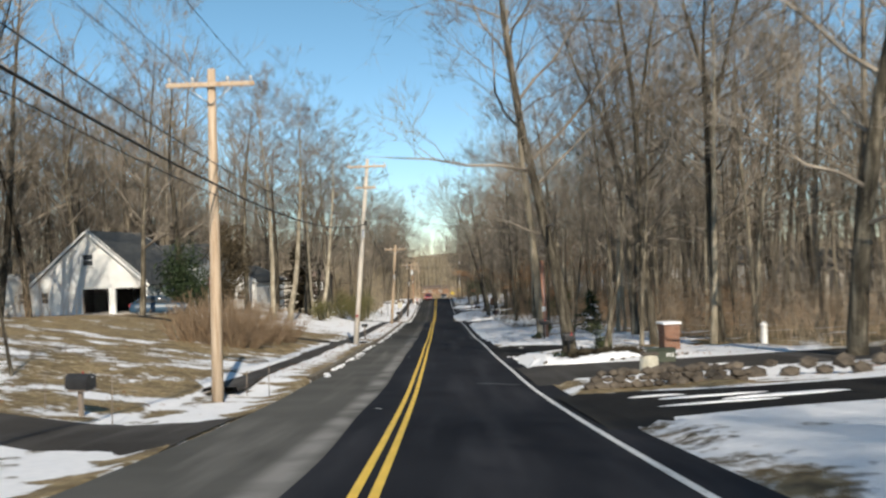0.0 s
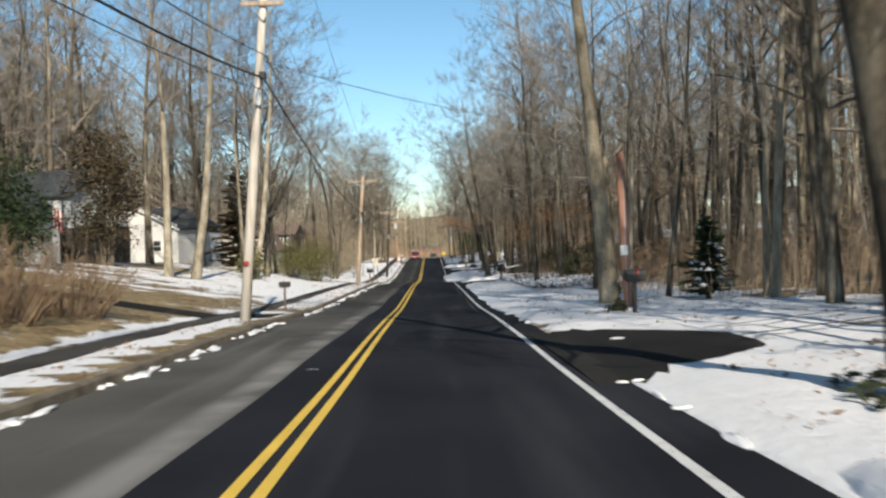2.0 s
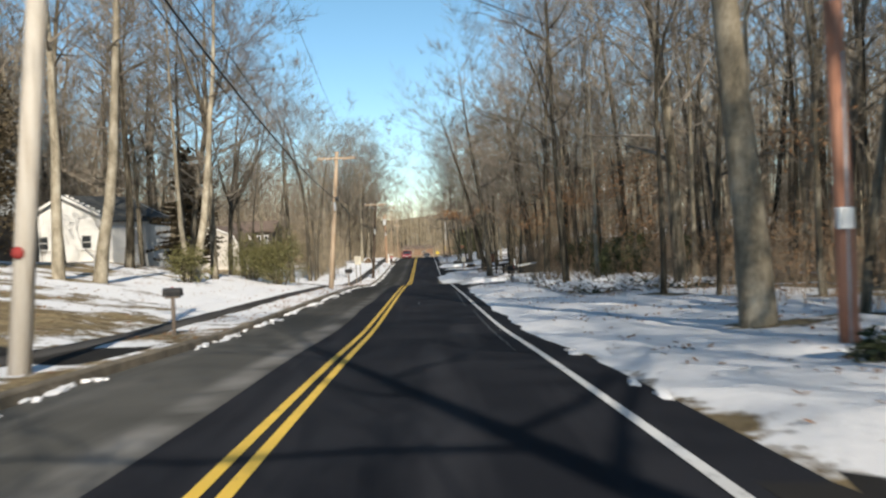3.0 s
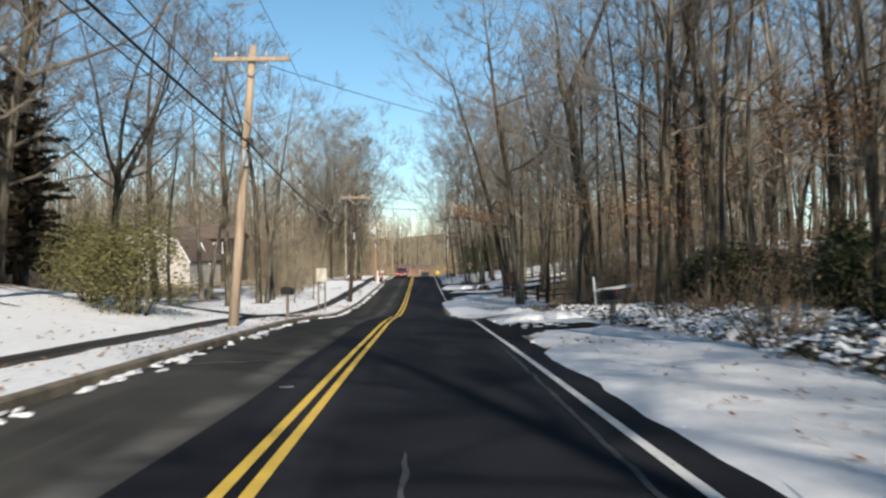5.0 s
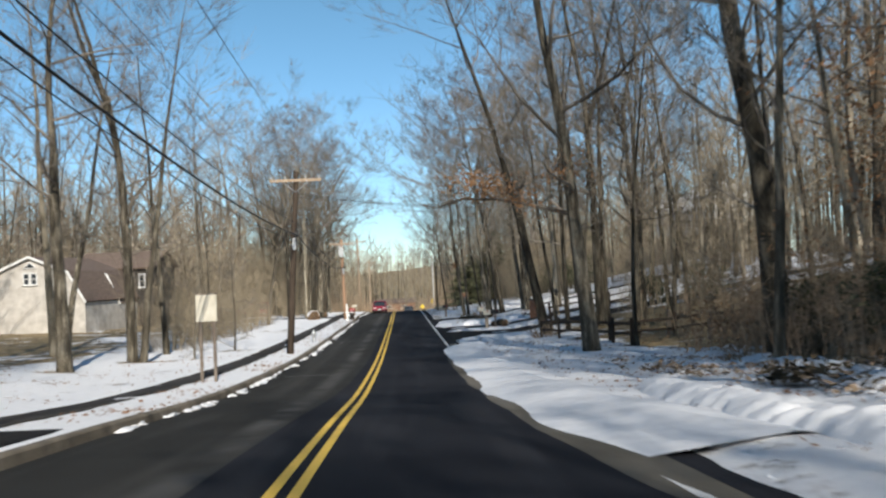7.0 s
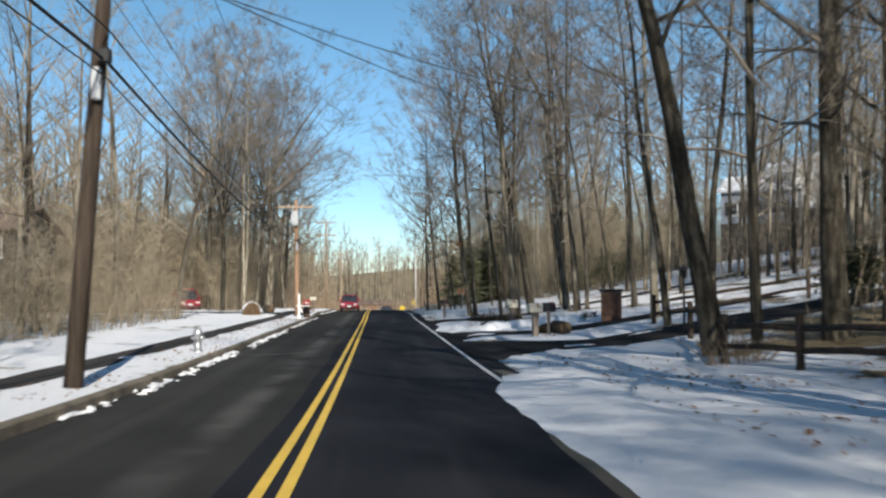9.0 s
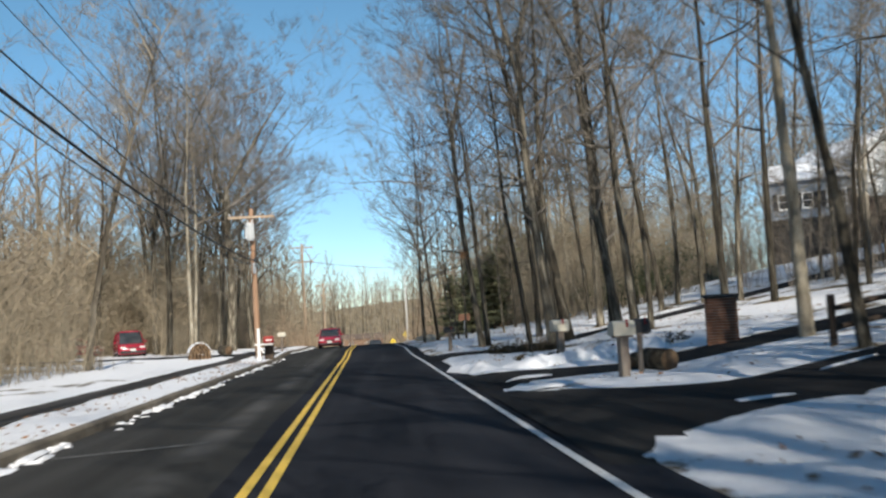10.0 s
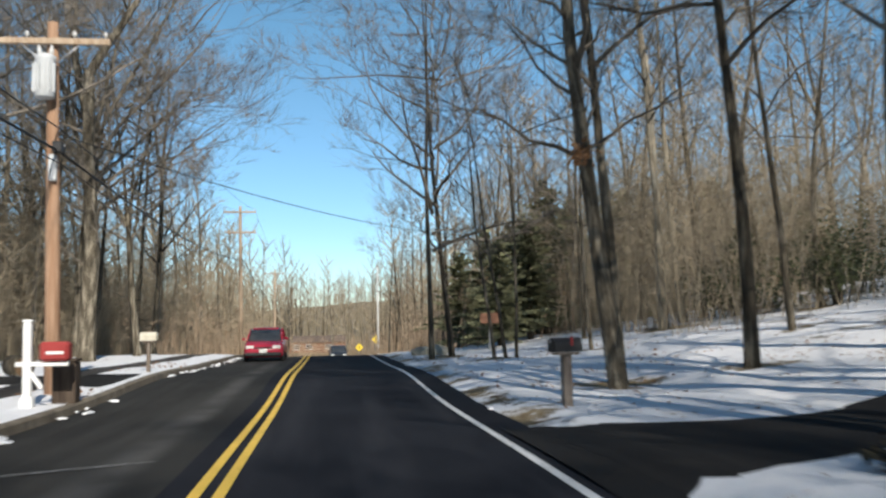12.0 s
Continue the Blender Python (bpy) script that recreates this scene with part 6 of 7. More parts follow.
# ---- transformer and boxes on the poles ----
x, y, h, dx, _ = POLES[4]
ob = thing("transformer", (x + dx * 0.9 - 0.05, y - 0.36, stand(x, y) + h - 1.95), "grey cylindrical pole transformer", "transformer")
tube([(0, 0, 0.25), (0, 0, 0.29), (0, 0, 1.05), (0, 0, 1.12), (0, 0, 1.18)], [0.18, 0.205, 0.205, 0.22, 0.1], 18, "tank", "light_grey", ob)
for s in (-1, 1):
    tube([(s * 0.11, 0, 1.15), (s * 0.12, 0, 1.24), (s * 0.13, 0, 1.36)], [0.035, 0.05, 0.02], 8, "bushing", "ceramic", ob)
part("bracket", box((0.12, 0.2, 0.5), (0, 0.24, 0.62), 0.01), "steel", ob)
for k in range(6):
    a = math.pi * (0.15 + 0.14 * k) + math.pi
    part("fin", box((0.015, 0.06, 0.6), (0.225 * math.cos(a), 0.225 * math.sin(a), 0.66), 0, turn=Matrix.Rotation(a + math.pi / 2, 4, "Z")), "light_grey", ob)
for i in (1, 2, 3, 4):
    x, y, h, dx, _ = POLES[i]
    for f, s, mat, nm in ((0.60, (0.16, 0.12, 0.55), "light_grey", "terminal_box"), (0.655, (0.2, 0.2, 0.24), "black_metal", "splice_box")):
        ob = thing(nm, (x + dx * f + (0.16 if mat == "black_metal" else 0.05), y - 0.2, stand(x, y) + h * f), ("slim pale cable terminal box" if mat == "light_grey" else "small black cable splice box") + " on a utility pole", "cable box", "cable boxes")
        part("case", box(s, (0, 0, 0), 0.02), mat, ob)
        part("strap", box((s[0] + 0.03, 0.02, 0.03), (0, s[1] / 2, 0.05), 0), "steel", ob)
# service drops over the road
for (i, f), far in (((1, 0.70), (9.5, 78.0, 8.5)), ((2, 0.95), (11.0, 135.0, 10.5)), ((3, 0.86), (14.0, 172.0, 8.0)), ((3, 0.88), (12.0, 178.0, 8.2)), ((4, 0.7), (7.5, 224.0, 6.0))):
    x, y, h, dx, _ = POLES[i]
    wire((x + dx * f, y, stand(x, y) + h * f), (far[0], far[1], stand(far[0], far[1]) + far[2]), 0.5, 0.014, "black service cable crossing over the road")

# red reflector on the pale pole
x, y, h, dx, _ = POLES[1]
ob = thing("reflector", (x + dx * 0.15, y - 0.19, stand(x, y) + 1.75), "small red round reflector on a pole", "reflector")
tube([(0, 0.03, 0), (0, 0, 0)], 0.09, 12, "lens", "red_paint", ob)

# ---- shrubs and evergreens ----
for k, (x, y, w, h, n) in enumerate(((-10.6, 46.5, 4.2, 2.5, 150), (-12.4, 50.0, 4.6, 2.7, 170), (-10.2, 51.0, 4.0, 2.3, 130), (-9.8, 54.5, 3.4, 2.0, 110), (-12.6, 46.6, 3.6, 2.3, 120))):
    shrub(x, y, w, h, "rust_twig", n, "dense bare tan-brown shrub on a lawn", k + 1)
leafy_bush(-9.2, 105.8, 4.4, 4.1, "yellow_green", 9000, 0.065, "large olive-green evergreen bush by the footpath", 1, 16)
leafy_bush(-11.6, 108.3, 4.0, 3.4, "yellow_green", 5200, 0.065, "olive-green evergreen bush behind a larger one", 2, 12)
for k, (x, y, w, h) in enumerate(((11.6, 124.5, 4.2, 3.2), (14.5, 128.0, 4.5, 3.6), (12.4, 131.0, 3.6, 2.8), (17.8, 123.0, 4.5, 3.6), (13.4, 113.5, 4.0, 3.6), (16.4, 117.5, 4.5, 3.8), (11.2, 108.5, 3.6, 2.8), (10.2, 93.0, 3.0, 2.0), (12.0, 99.0, 3.2, 2.6), (13.6, 103.5, 4.0, 3.2), (15.4, 95.0, 3.8, 3.0))):
    leafy_bush(x, y, w, h, "evergreen", 4600, 0.10, "dark green broadleaf evergreen thicket at the wood's edge", 10 + k, 10)
for k, (x, y, w, h) in enumerate(((19.0, 208.0, 5.0, 4.2), (22.0, 212.0, 5.5, 5.0), (16.5, 211.5, 4.5, 3.6), (15.2, 160.8, 3.0, 2.2), (18.0, 158.0, 3.5, 2.6))):
    leafy_bush(x, y, w, h, "evergreen", 2600, 0.09, "dark olive evergreen thicket behind bare trunks", 60 + k, 11)
leafy_bush(-20.3, 88.0, 4.2, 12.0, "brown_needle", 7500, 0.12, "tall dense brownish evergreen beside a lawn", 41, 24)
leafy_bush(-21.2, 76.8, 4.8, 6.8, "needle", 6500, 0.12, "dark rounded evergreen beside a white house", 30, 14)
leafy_bush(6.6, 41.0, 1.4, 1.3, "evergreen", 600, 0.07, "small dark evergreen shrub in snow", 32, 5)
leafy_bush(7.0, 63.0, 1.6, 0.7, "evergreen", 500, 0.06, "low green shrub poking through snow", 33, 5)
leafy_bush(5.5, 54.6, 1.3, 0.5, "evergreen", 420, 0.05, "low green ground shrub round a mailbox post", 34, 5)
conifer(9.3, 59.6, 2.8, "small conifer with snow-laden branches", 1.7, 1)
for k, (x, y, h) in enumerate(((8.4, 221.0, 5.5), (10.6, 224.0, 6.5), (12.6, 228.5, 9.0), (9.4, 231.0, 7.0), (19.5, 236.0, 9.0), (27.0, 238.0, 9.5), (13.6, 240.0, 8.0), (33.0, 236.0, 8.0), (11.4, 233.0, 7.5), (15.6, 234.0, 8.5), (17.4, 242.0, 9.0), (22.6, 240.0, 9.0), (7.4, 228.0, 5.5))):
    conifer(x, y, h, "soft green pine at the edge of snowy ground", 1.6, k, "soft_needle")
for k, (x, y, h) in enumerate(((-17.8, 116.8, 9.8),)):
    conifer(x, y, h, "dark brownish conifer beside a lawn", 1.4, k + 1, "brown_needle")
leafy_bush(-12.5, 94.5, 2.6, 3.4, "yellow_green", 1500, 0.09, "olive evergreen shrub beside pale trunks", 40, 8)
leaf_stuff("dead_leaves", "orange-brown leaves clinging to oak branches", [(2.6, 138.4, 6.8, 1.2), (4.7, 138.2, 5.9, 1.2), (6.4, 138.0, 6.8, 1.2), (3.6, 139.0, 6.4, 1.0)], "dead_leaf", 900, 0.075, 1)
leaf_stuff("dead_leaves", "pale brown leaves clinging to woodland saplings", [(9.5 + 2.2 * math.sin(k * 2.1), 84.0 + 4.2 * k, 3.0 + 2.6 * abs(math.sin(k * 1.3)), 1.7) for k in range(11)] + [(8.0, 78.0, 4.0, 1.6), (11.0, 70.0, 4.5, 1.8)], "dead_leaf", 4200, 0.06, 2)
r_ = random.Random(77)
leaf_stuff("dead_leaves", "brown leaves clinging to low woodland brush", [(r_.uniform(9.5, 17), r_.uniform(84, 134), r_.uniform(0.5, 2.8), 1.9) for _ in range(34)], "brown_leaf", 9000, 0.06, 5)
leaf_stuff("dead_leaves", "tan and brown leaves in the understorey", [(r_.uniform(12, 22), r_.uniform(46, 84), r_.uniform(0.5, 2.6), 2.2) for _ in range(30)], "brown_leaf", 8000, 0.06, 6)
leaf_stuff("dead_leaves", "pale tan leaves high on young oaks", [(r_.uniform(9.5, 15), r_.uniform(96, 130), r_.uniform(4.0, 9.0), 1.5) for _ in range(16)], "dead_leaf", 3000, 0.06, 7)
leaf_stuff("dead_leaves", "tuft of russet leaves on a leaning trunk", [(5.1, 193.5, 4.9, 0.35), (5.0, 193.4, 4.7, 0.25)], "dead_leaf", 160, 0.06, 3)
for k, (x, y) in enumerate(((6.4, 91.0), (7.6, 95.0), (6.8, 99.0), (9.0, 103.5), (8.2, 88.0), (7.0, 150.5), (6.5, 181.8))):
    shrub(x, y, 1.8, 1.0, "brown_twig", 34, "low bare brush poking through snow", 50 + k)

# broken snow along the gutter and on the verge
r_ = random.Random(21)
verts, faces = [], []
for _ in range(1500):
    y = r_.uniform(33, 225)
    if noise.noise((y * 0.35, 7.0, 1.0)) < r_.uniform(-0.35, 0.25) or (y > 170 and r_.random() < 0.55):
        continue
    near_left = r_.random() < 0.9
    x = KERB + abs(r_.gauss(0.02, 0.16)) if near_left else 2.62 + abs(r_.gauss(0, 0.2))
    ln, wd, h = r_.uniform(0.04, 0.1) if r_.random() < 0.6 else r_.uniform(0.12, 0.45), r_.uniform(0.025, 0.12), r_.uniform(0.012, 0.05)
    if on_drive(x + (0.6 if x > 0 else -0.6), y):
        continue
    z, n, k = float(road_z(y)) + 0.004, 9, len(verts)
    for ring_, (s, hh) in enumerate(((1.0, 0.0), (0.85, 0.6), (0.5, 1.0))):
        for i in range(n):
            a = 2 * math.pi * i / n
            q = r_.uniform(0.55, 1.45)
            verts.append((x + wd * s * q * math.cos(a), y + ln * s * q * math.sin(a), z + h * hh))
    for ring_ in range(2):
        for i in range(n):
            faces.append((k + ring_ * n + i, k + ring_ * n + (i + 1) % n, k + (ring_ + 1) * n + (i + 1) % n, k + (ring_ + 1) * n + i))
    faces.append(tuple(k + 2 * n + i for i in range(n)))
tagged(mesh_object("snow_lumps", verts, faces, "snow_lump", None, True), "broken lumps of old snow along the kerb", "snow", kind="stuff")


def litter(name, label, areas, mat, count, seed, size=(0.03, 0.075)):
    """Fallen leaves and broken twigs lying on the snow, in loose drifts."""
    r = random.Random(seed)
    v, f = [], []
    while len(f) < count:
        x0, x1, y0, y1 = r.choice(areas)
        x, y = r.uniform(x0, x1), r.uniform(y0, y1)
        if on_drive(x, y) or noise.noise((x * 0.5, y * 0.35, 12.0)) < r.uniform(-0.3, 0.5):
            continue
        edge = min(1.0, max(0.0, (x - 3.0) / 1.2 if x > 0 else (KERB - 0.3 - x) / 0.8))
        z = stand(x, y) + edge * (0.09 * noise.noise((x * 0.45, y * 0.33, 1.7)) + 0.045 * noise.noise((x * 1.3, y * 1.1, 4.2)) + 0.03) + 0.02
        if 3.0 < x < 9:
            z += 0.14 * max(0.0, noise.noise((x * 0.6, y * 0.16, 8.1))) * edge
        s, w = r.uniform(*size), r.uniform(0, 6.28)
        a, b = Vector((math.cos(w), math.sin(w), r.uniform(-0.3, 0.6))) * s, Vector((-math.sin(w), math.cos(w), r.uniform(-0.2, 0.5))) * s * r.uniform(0.15, 0.7)
        k, p = len(v), Vector((x, y, z))
        v += [p - a, p + b, p + a, p - b]
        f.append((k, k + 1, k + 2, k + 3))
    return tagged(mesh_object(name, v, f, mat), label, "leaf litter", kind="stuff")


litter("leaf_litter", "brown fallen leaves scattered on snow", [(3.2, 13, 20, 110), (3.2, 16, 150, 215), (3.5, 14, 110, 150)], "dead_leaf", 9000, 71)
litter("leaf_litter", "brown fallen leaves on lawn and verge", [(-26, -7.5, 10, 75), (-20, -7.6, 75, 150), (-6.3, -4.9, 30, 210)], "dead_leaf", 6000, 72)

mailbox(4.78, 37.3, -80, "black_metal", "black_metal", "black mailbox in front of a leaning trunk", 1.0, 0.45, 0.28, 0.28, 0.07)
tree("sapling", -12.6, 26.6, 0.14, 4.2, (-9, 0), "thin bare sapling leaning over a lawn")
for x, y, h in ((-7.4, 19.9, 1.1), (-9.2, 20.8, 0.9), (-5.3, 26.6, 1.0), (-6.1, 27.4, 0.75)):
    ob = thing("marker_stake", (x, y, stand(x, y) - 0.05), "thin grey wooden marker stake on the verge", "stake", "marker stakes")
    tube([(0, 0, 0), (0.01, 0, h * 0.5), (0.03, 0, h)], [0.014, 0.013, 0.011], 6, "stake", "post_wood", ob)


def ground_cover(name, label, area, count, mat, seed, high=(0.05, 0.3), snow=False):
    """Low plants, or the small caps of snow that lie on them, as one object."""
    r = random.Random(seed)
    v, f = [], []
    x0, x1, y0, y1 = area
    for _ in range(count):
        x, y = r.uniform(x0, x1), r.uniform(y0, y1)
        if noise.noise((x * 0.5, y * 0.4, 31.0)) < r.uniform(-0.45, 0.3) or on_drive(x, y):
            continue
        z, h = stand(x, y) + 0.06, r.uniform(*high)
        k = len(v)
        if snow:
            s, n = r.uniform(0.03, 0.11), 6
            v.append((x, y, z + h + s * 0.35))
            v += [(x + s * r.uniform(0.6, 1.4) * math.cos(a), y + s * r.uniform(0.6, 1.4) * math.sin(a), z + h - s * 0.25) for a in [2 * math.pi * i / n for i in range(n)]]
            f += [(k, k + 1 + i, k + 1 + (i + 1) % n) for i in range(n)]
        else:
            for _ in range(6):
                w, s = r.uniform(0, 6.28), r.uniform(0.05, 0.12)
                p = Vector((x + r.uniform(-0.12, 0.12), y + r.uniform(-0.12, 0.12), z + h * r.uniform(0.1, 1.0)))
                a, b = Vector((math.cos(w), math.sin(w), r.uniform(-0.5, 0.7))) * s, Vector((-math.sin(w), math.cos(w), r.uniform(-0.5, 0.5))) * s * 0.45
                k = len(v)
                v += [p - a, p + b, p + a, p - b]
                f.append((k, k + 1, k + 2, k + 3))
    return tagged(mesh_object(name, v, f, mat), label, "ground cover", kind="stuff")


ground_cover("ground_cover", "low dark evergreen ground cover under snow", (5.8, 11.5, 79.0, 112.0), 3200, "evergreen", 81)
ground_cover("ground_cover", "low dry brown ground cover under snow", (5.6, 12.0, 79.0, 130.0), 2200, "brown_twig", 82)
ground_cover("snow_caps", "small caps of snow lying on ground cover", (5.6, 11.5, 79.0, 112.0), 6500, "snow_lump", 83, (0.08, 0.32), True)
ground_cover("ground_cover", "tangled dead leaves and brush on a snow bank", (4.6, 7.2, 180.4, 183.0), 520, "brown_needle", 84, (0.03, 0.32))
shrub(5.8, 181.7, 2.6, 0.6, "twig", 46, "flattened heap of cut brush on snow", 90)


# ---- marks on the road, snow on the driveways, small things ----
M["salt"] = paint_material("dried_road_salt", (0.085, 0.085, 0.086), (0.022, 0.022, 0.026), 0.5)
M["crack_fill"] = paint_material("pale_crack_filler", (0.34, 0.335, 0.32), (0.07, 0.068, 0.062), 0.55)


def road_mark(points, width, mat, label, category, lift=0.016):
    """A thin wandering ribbon lying on the road."""
    verts, faces = [], []
    pts = []
    for (ax, ay), (bx, by) in zip(points, points[1:]):
        n = max(4, int(math.hypot(bx - ax, by - ay) / 0.18))
        pts += [(ax + (bx - ax) * k / n, ay + (by - ay) * k / n) for k in range(n)]
    pts.append(points[-1])
    for k, (x, y) in enumerate(pts):
        a, b = pts[max(k - 1, 0)], pts[min(k + 1, len(pts) - 1)]
        d = Vector((b[0] - a[0], b[1] - a[1], 0)).normalized()
        wob = 0.05 * noise.noise((x * 1.7, y * 1.7, 2.0))
        taper = min(1.0, 4.0 * k / len(pts) + 0.15, 4.0 * (len(pts) - 1 - k) / len(pts) + 0.15)
        half = width / 2 * taper * (1 + 0.7 * noise.noise((x * 2.3, y * 2.3, 7.0)))
        for s in (-1, 1):
            q = Vector((x + wob, y + wob, 0)) + Vector((-d.y, d.x, 0)) * half * s
            verts.append((q.x, q.y, float(road_z(q.y)) + lift))
    for k in range(len(pts) - 1):
        faces.append((k * 2, k * 2 + 2, k * 2 + 3, k * 2 + 1))
    return tagged(mesh_object("road_mark", verts, faces, mat), label, category, kind="structure")


for x0, y0, x1, y1 in ((-4.2, 184.7, -2.0, 185.9), (-4.3, 135.3, -2.2, 134.8), (-4.4, 158.6, -2.3, 159.4), (-4.2, 92.0, -2.6, 92.6)):
    road_mark([(x0, y0), (x1, y1)], 0.06, "crack_fill", "pale sealed crack across the worn lane", "road crack")
for x0, y0, x1, y1, w in ((0.0, 80.5, -0.02, 83.0, 0.05), (0.6, 27.9, 1.95, 26.6, 0.3), (1.75, 60.0, 1.85, 76.0, 0.05), (1.7, 77.5, 1.9, 96.0, 0.06)):
    road_mark([(x0, y0), (x1, y1)], w, "salt", "pale streak of dried road salt", "salt streak")
for x, y in ((-1.78, 20.8), (-1.75, 88.0), (-1.78, 44.0)):
    road_mark([(x - 0.14, y), (x + 0.1, y + 0.02)], 0.07, "white_line", "short white survey tick by the centre line", "road mark", 0.018)


def snow_patch(x, y, wide, long, turn, high=0.09, seed=0):
    """A low, uneven patch of leftover snow with a ragged edge."""
    r = random.Random(seed + 700)
    verts, faces, n = [], [], 22
    ca, sa = math.cos(radians(turn)), math.sin(radians(turn))
    edge = [r.uniform(0.4, 1.5) for _ in range(n)]
    edge = [(edge[k] + edge[k - 1] + edge[(k + 1) % n]) / 3 * r.uniform(0.8, 1.2) for k in range(n)]
    for s, h in ((1.0, -0.03), (0.93, 0.45), (0.7, 0.8), (0.35, 1.0)):
        for k in range(n):
            a = 2 * math.pi * k / n
            u, v = wide / 2 * s * edge[k] * math.cos(a), long / 2 * s * edge[k] * math.sin(a)
            px, py = x + u * ca - v * sa, y + u * sa + v * ca
            base = max(stand(px, py), float(road_z(py)) if -4.7 < px < 3.4 else -99) + 0.035
            verts.append((px, py, base + high * h * r.uniform(0.8, 1.2)))
    for i in range(3):
        for k in range(n):
            faces.append((i * n + k, i * n + (k + 1) % n, (i + 1) * n + (k + 1) % n, (i + 1) * n + k))
    faces.append(tuple(3 * n + k for k in range(n)))
    return tagged(mesh_object("snow_patch", verts, faces, "snow_lump", None, True), "low patch of leftover snow on dark asphalt", "snow", "snow patches")


for k, (x, y, w, ln, t, h) in enumerate(((3.75, 164.6, 1.7, 1.3, 20, 0.06), (3.6, 167.2, 1.1, 0.4, 12, 0.04),
                                         (2.75, 38.6, 0.22, 0.10, 10, 0.02), (2.6, 40.9, 0.2, 0.08, 0, 0.02), (2.8, 41.0, 0.16, 0.08, 0, 0.02), (3.6, 46.2, 0.28, 0.1, 0, 0.02), (8.2, 28.6, 1.2, 0.3, 5, 0.04), (5.2, 18.9, 2.6, 0.22, 9, 0.03), (6.4, 18.2, 3.0, 0.3, 9, 0.04), (5.0, 17.4, 2.2, 0.2, 9, 0.03), (4.2, 19.6, 1.2, 0.16, 6, 0.03), (5.6, 158.9, 1.2, 0.25, 16, 0.03), (8.4, 161.7, 1.5, 0.2, 16, 0.03))):
    snow_patch(x, y, w, ln, t, h, k)



def berm(points, wide, high, seed, label="lumpy ploughed snow heaped beside a driveway"):
    """A low ridge of ploughed snow in uneven lumps, with a ragged foot."""
    pts = []
    for (ax, ay), (bx, by) in zip(points, points[1:]):
        n = max(3, int(math.hypot(bx - ax, by - ay) / 0.08))
        pts += [(ax + (bx - ax) * k / n, ay + (by - ay) * k / n) for k in range(n)]
    verts, faces, cols = [], [], 17
    for k, (x, y) in enumerate(pts):
        a, b = pts[max(k - 5, 0)], pts[min(k + 5, len(pts) - 1)]
        d = Vector((b[0] - a[0], b[1] - a[1], 0)).normalized()
        end = min(1.0, k / 12, (len(pts) - 1 - k) / 12)
        w = wide / 2 * (0.35 + 0.65 * end) * (1 + 0.35 * noise.noise((x * 0.8, y * 0.8, seed)) + 0.3 * noise.noise((x * 2.6, y * 2.6, seed)) + 0.2 * noise.noise((x * 7.0, y * 7.0, seed)))
        for j in range(cols):
            u = 2 * j / (cols - 1) - 1
            px, py = x - d.y * w * u, y + d.x * w * u
            lump = 1 + 0.6 * noise.noise((px * 1.3, py * 1.3, seed + 3)) + 0.5 * noise.noise((px * 3.6, py * 3.6, seed + 7)) + 0.45 * abs(noise.noise((px * 8.0, py * 8.0, seed + 9)))
            base = max(stand(px, py), float(road_z(py)) if px < 3.2 else -99)
            verts.append((px, py, base - 0.03 + (high * end * lump + 0.05) * (1 - u * u) ** 0.8 + (0.02 if abs(u) < 0.99 else 0)))
    for k in range(len(pts) - 1):
        for j in range(cols - 1):
            faces.append((k * cols + j, k * cols + j + 1, (k + 1) * cols + j + 1, (k + 1) * cols + j))
    return tagged(mesh_object("snow_bank", verts, faces, "snow_lump", None, True), label, "snow", "ploughed snow ridges")


berm([(2.55, 175.2), (2.7, 173.9), (3.1, 172.7), (3.7, 171.7)], 0.8, 0.16, 1.0)
berm([(3.6, 172.2), (4.4, 171.6), (5.3, 171.7), (6.4, 172.1), (7.8, 172.9), (9.4, 173.5)], 1.1, 0.26, 2.0)
berm([(5.2, 174.4), (6.4, 174.3), (7.8, 174.9), (9.0, 175.2)], 0.9, 0.2, 3.0, "old ploughed snow ridge under roadside trees")
berm([(3.15, 35.4), (3.25, 34.3), (3.7, 33.6), (4.4, 33.4), (5.1, 33.9), (6.0, 34.5), (7.6, 35.0)], 0.95, 0.17, 8.0)
ground_cover("ground_cover", "brown leaves and brush heaped in snow round trunks", (4.7, 7.6, 35.4, 38.6), 700, "brown_needle", 88, (0.03, 0.3))
ground_cover("ground_cover", "low green plants poking through snow", (4.2, 7.4, 36.2, 39.4), 160, "evergreen", 89, (0.03, 0.2))
berm([(3.1, 108.0), (4.2, 107.4), (5.8, 107.6), (7.6, 108.2)], 0.9, 0.16, 4.0)
berm([(5.6, 110.4), (6.8, 111.2), (7.9, 112.9), (8.6, 115.3)], 1.5, 0.2, 5.0, "high lumpy snow ridge at the wood's edge")
berm([(6.0, 114.2), (6.6, 116.6), (7.6, 119.8), (8.4, 123.5), (8.9, 128.0)], 1.3, 0.18, 6.0, "high lumpy snow ridge at the wood's edge")
berm([(4.2, 109.6), (4.4, 113.0), (4.3, 117.5), (4.7, 122.0)], 1.0, 0.16, 7.0, "long low snow ridge along the road")
ground_cover("ground_cover", "brown leaves and twigs poking out of a snow ridge", (6.0, 9.2, 113.6, 121.0), 420, "brown_needle", 86, (0.1, 0.4))
ground_cover("ground_cover", "brown leaves and twigs poking out of a snow ridge", (4.4, 9.6, 172.8, 174.4), 260, "brown_needle", 87, (0.05, 0.26))

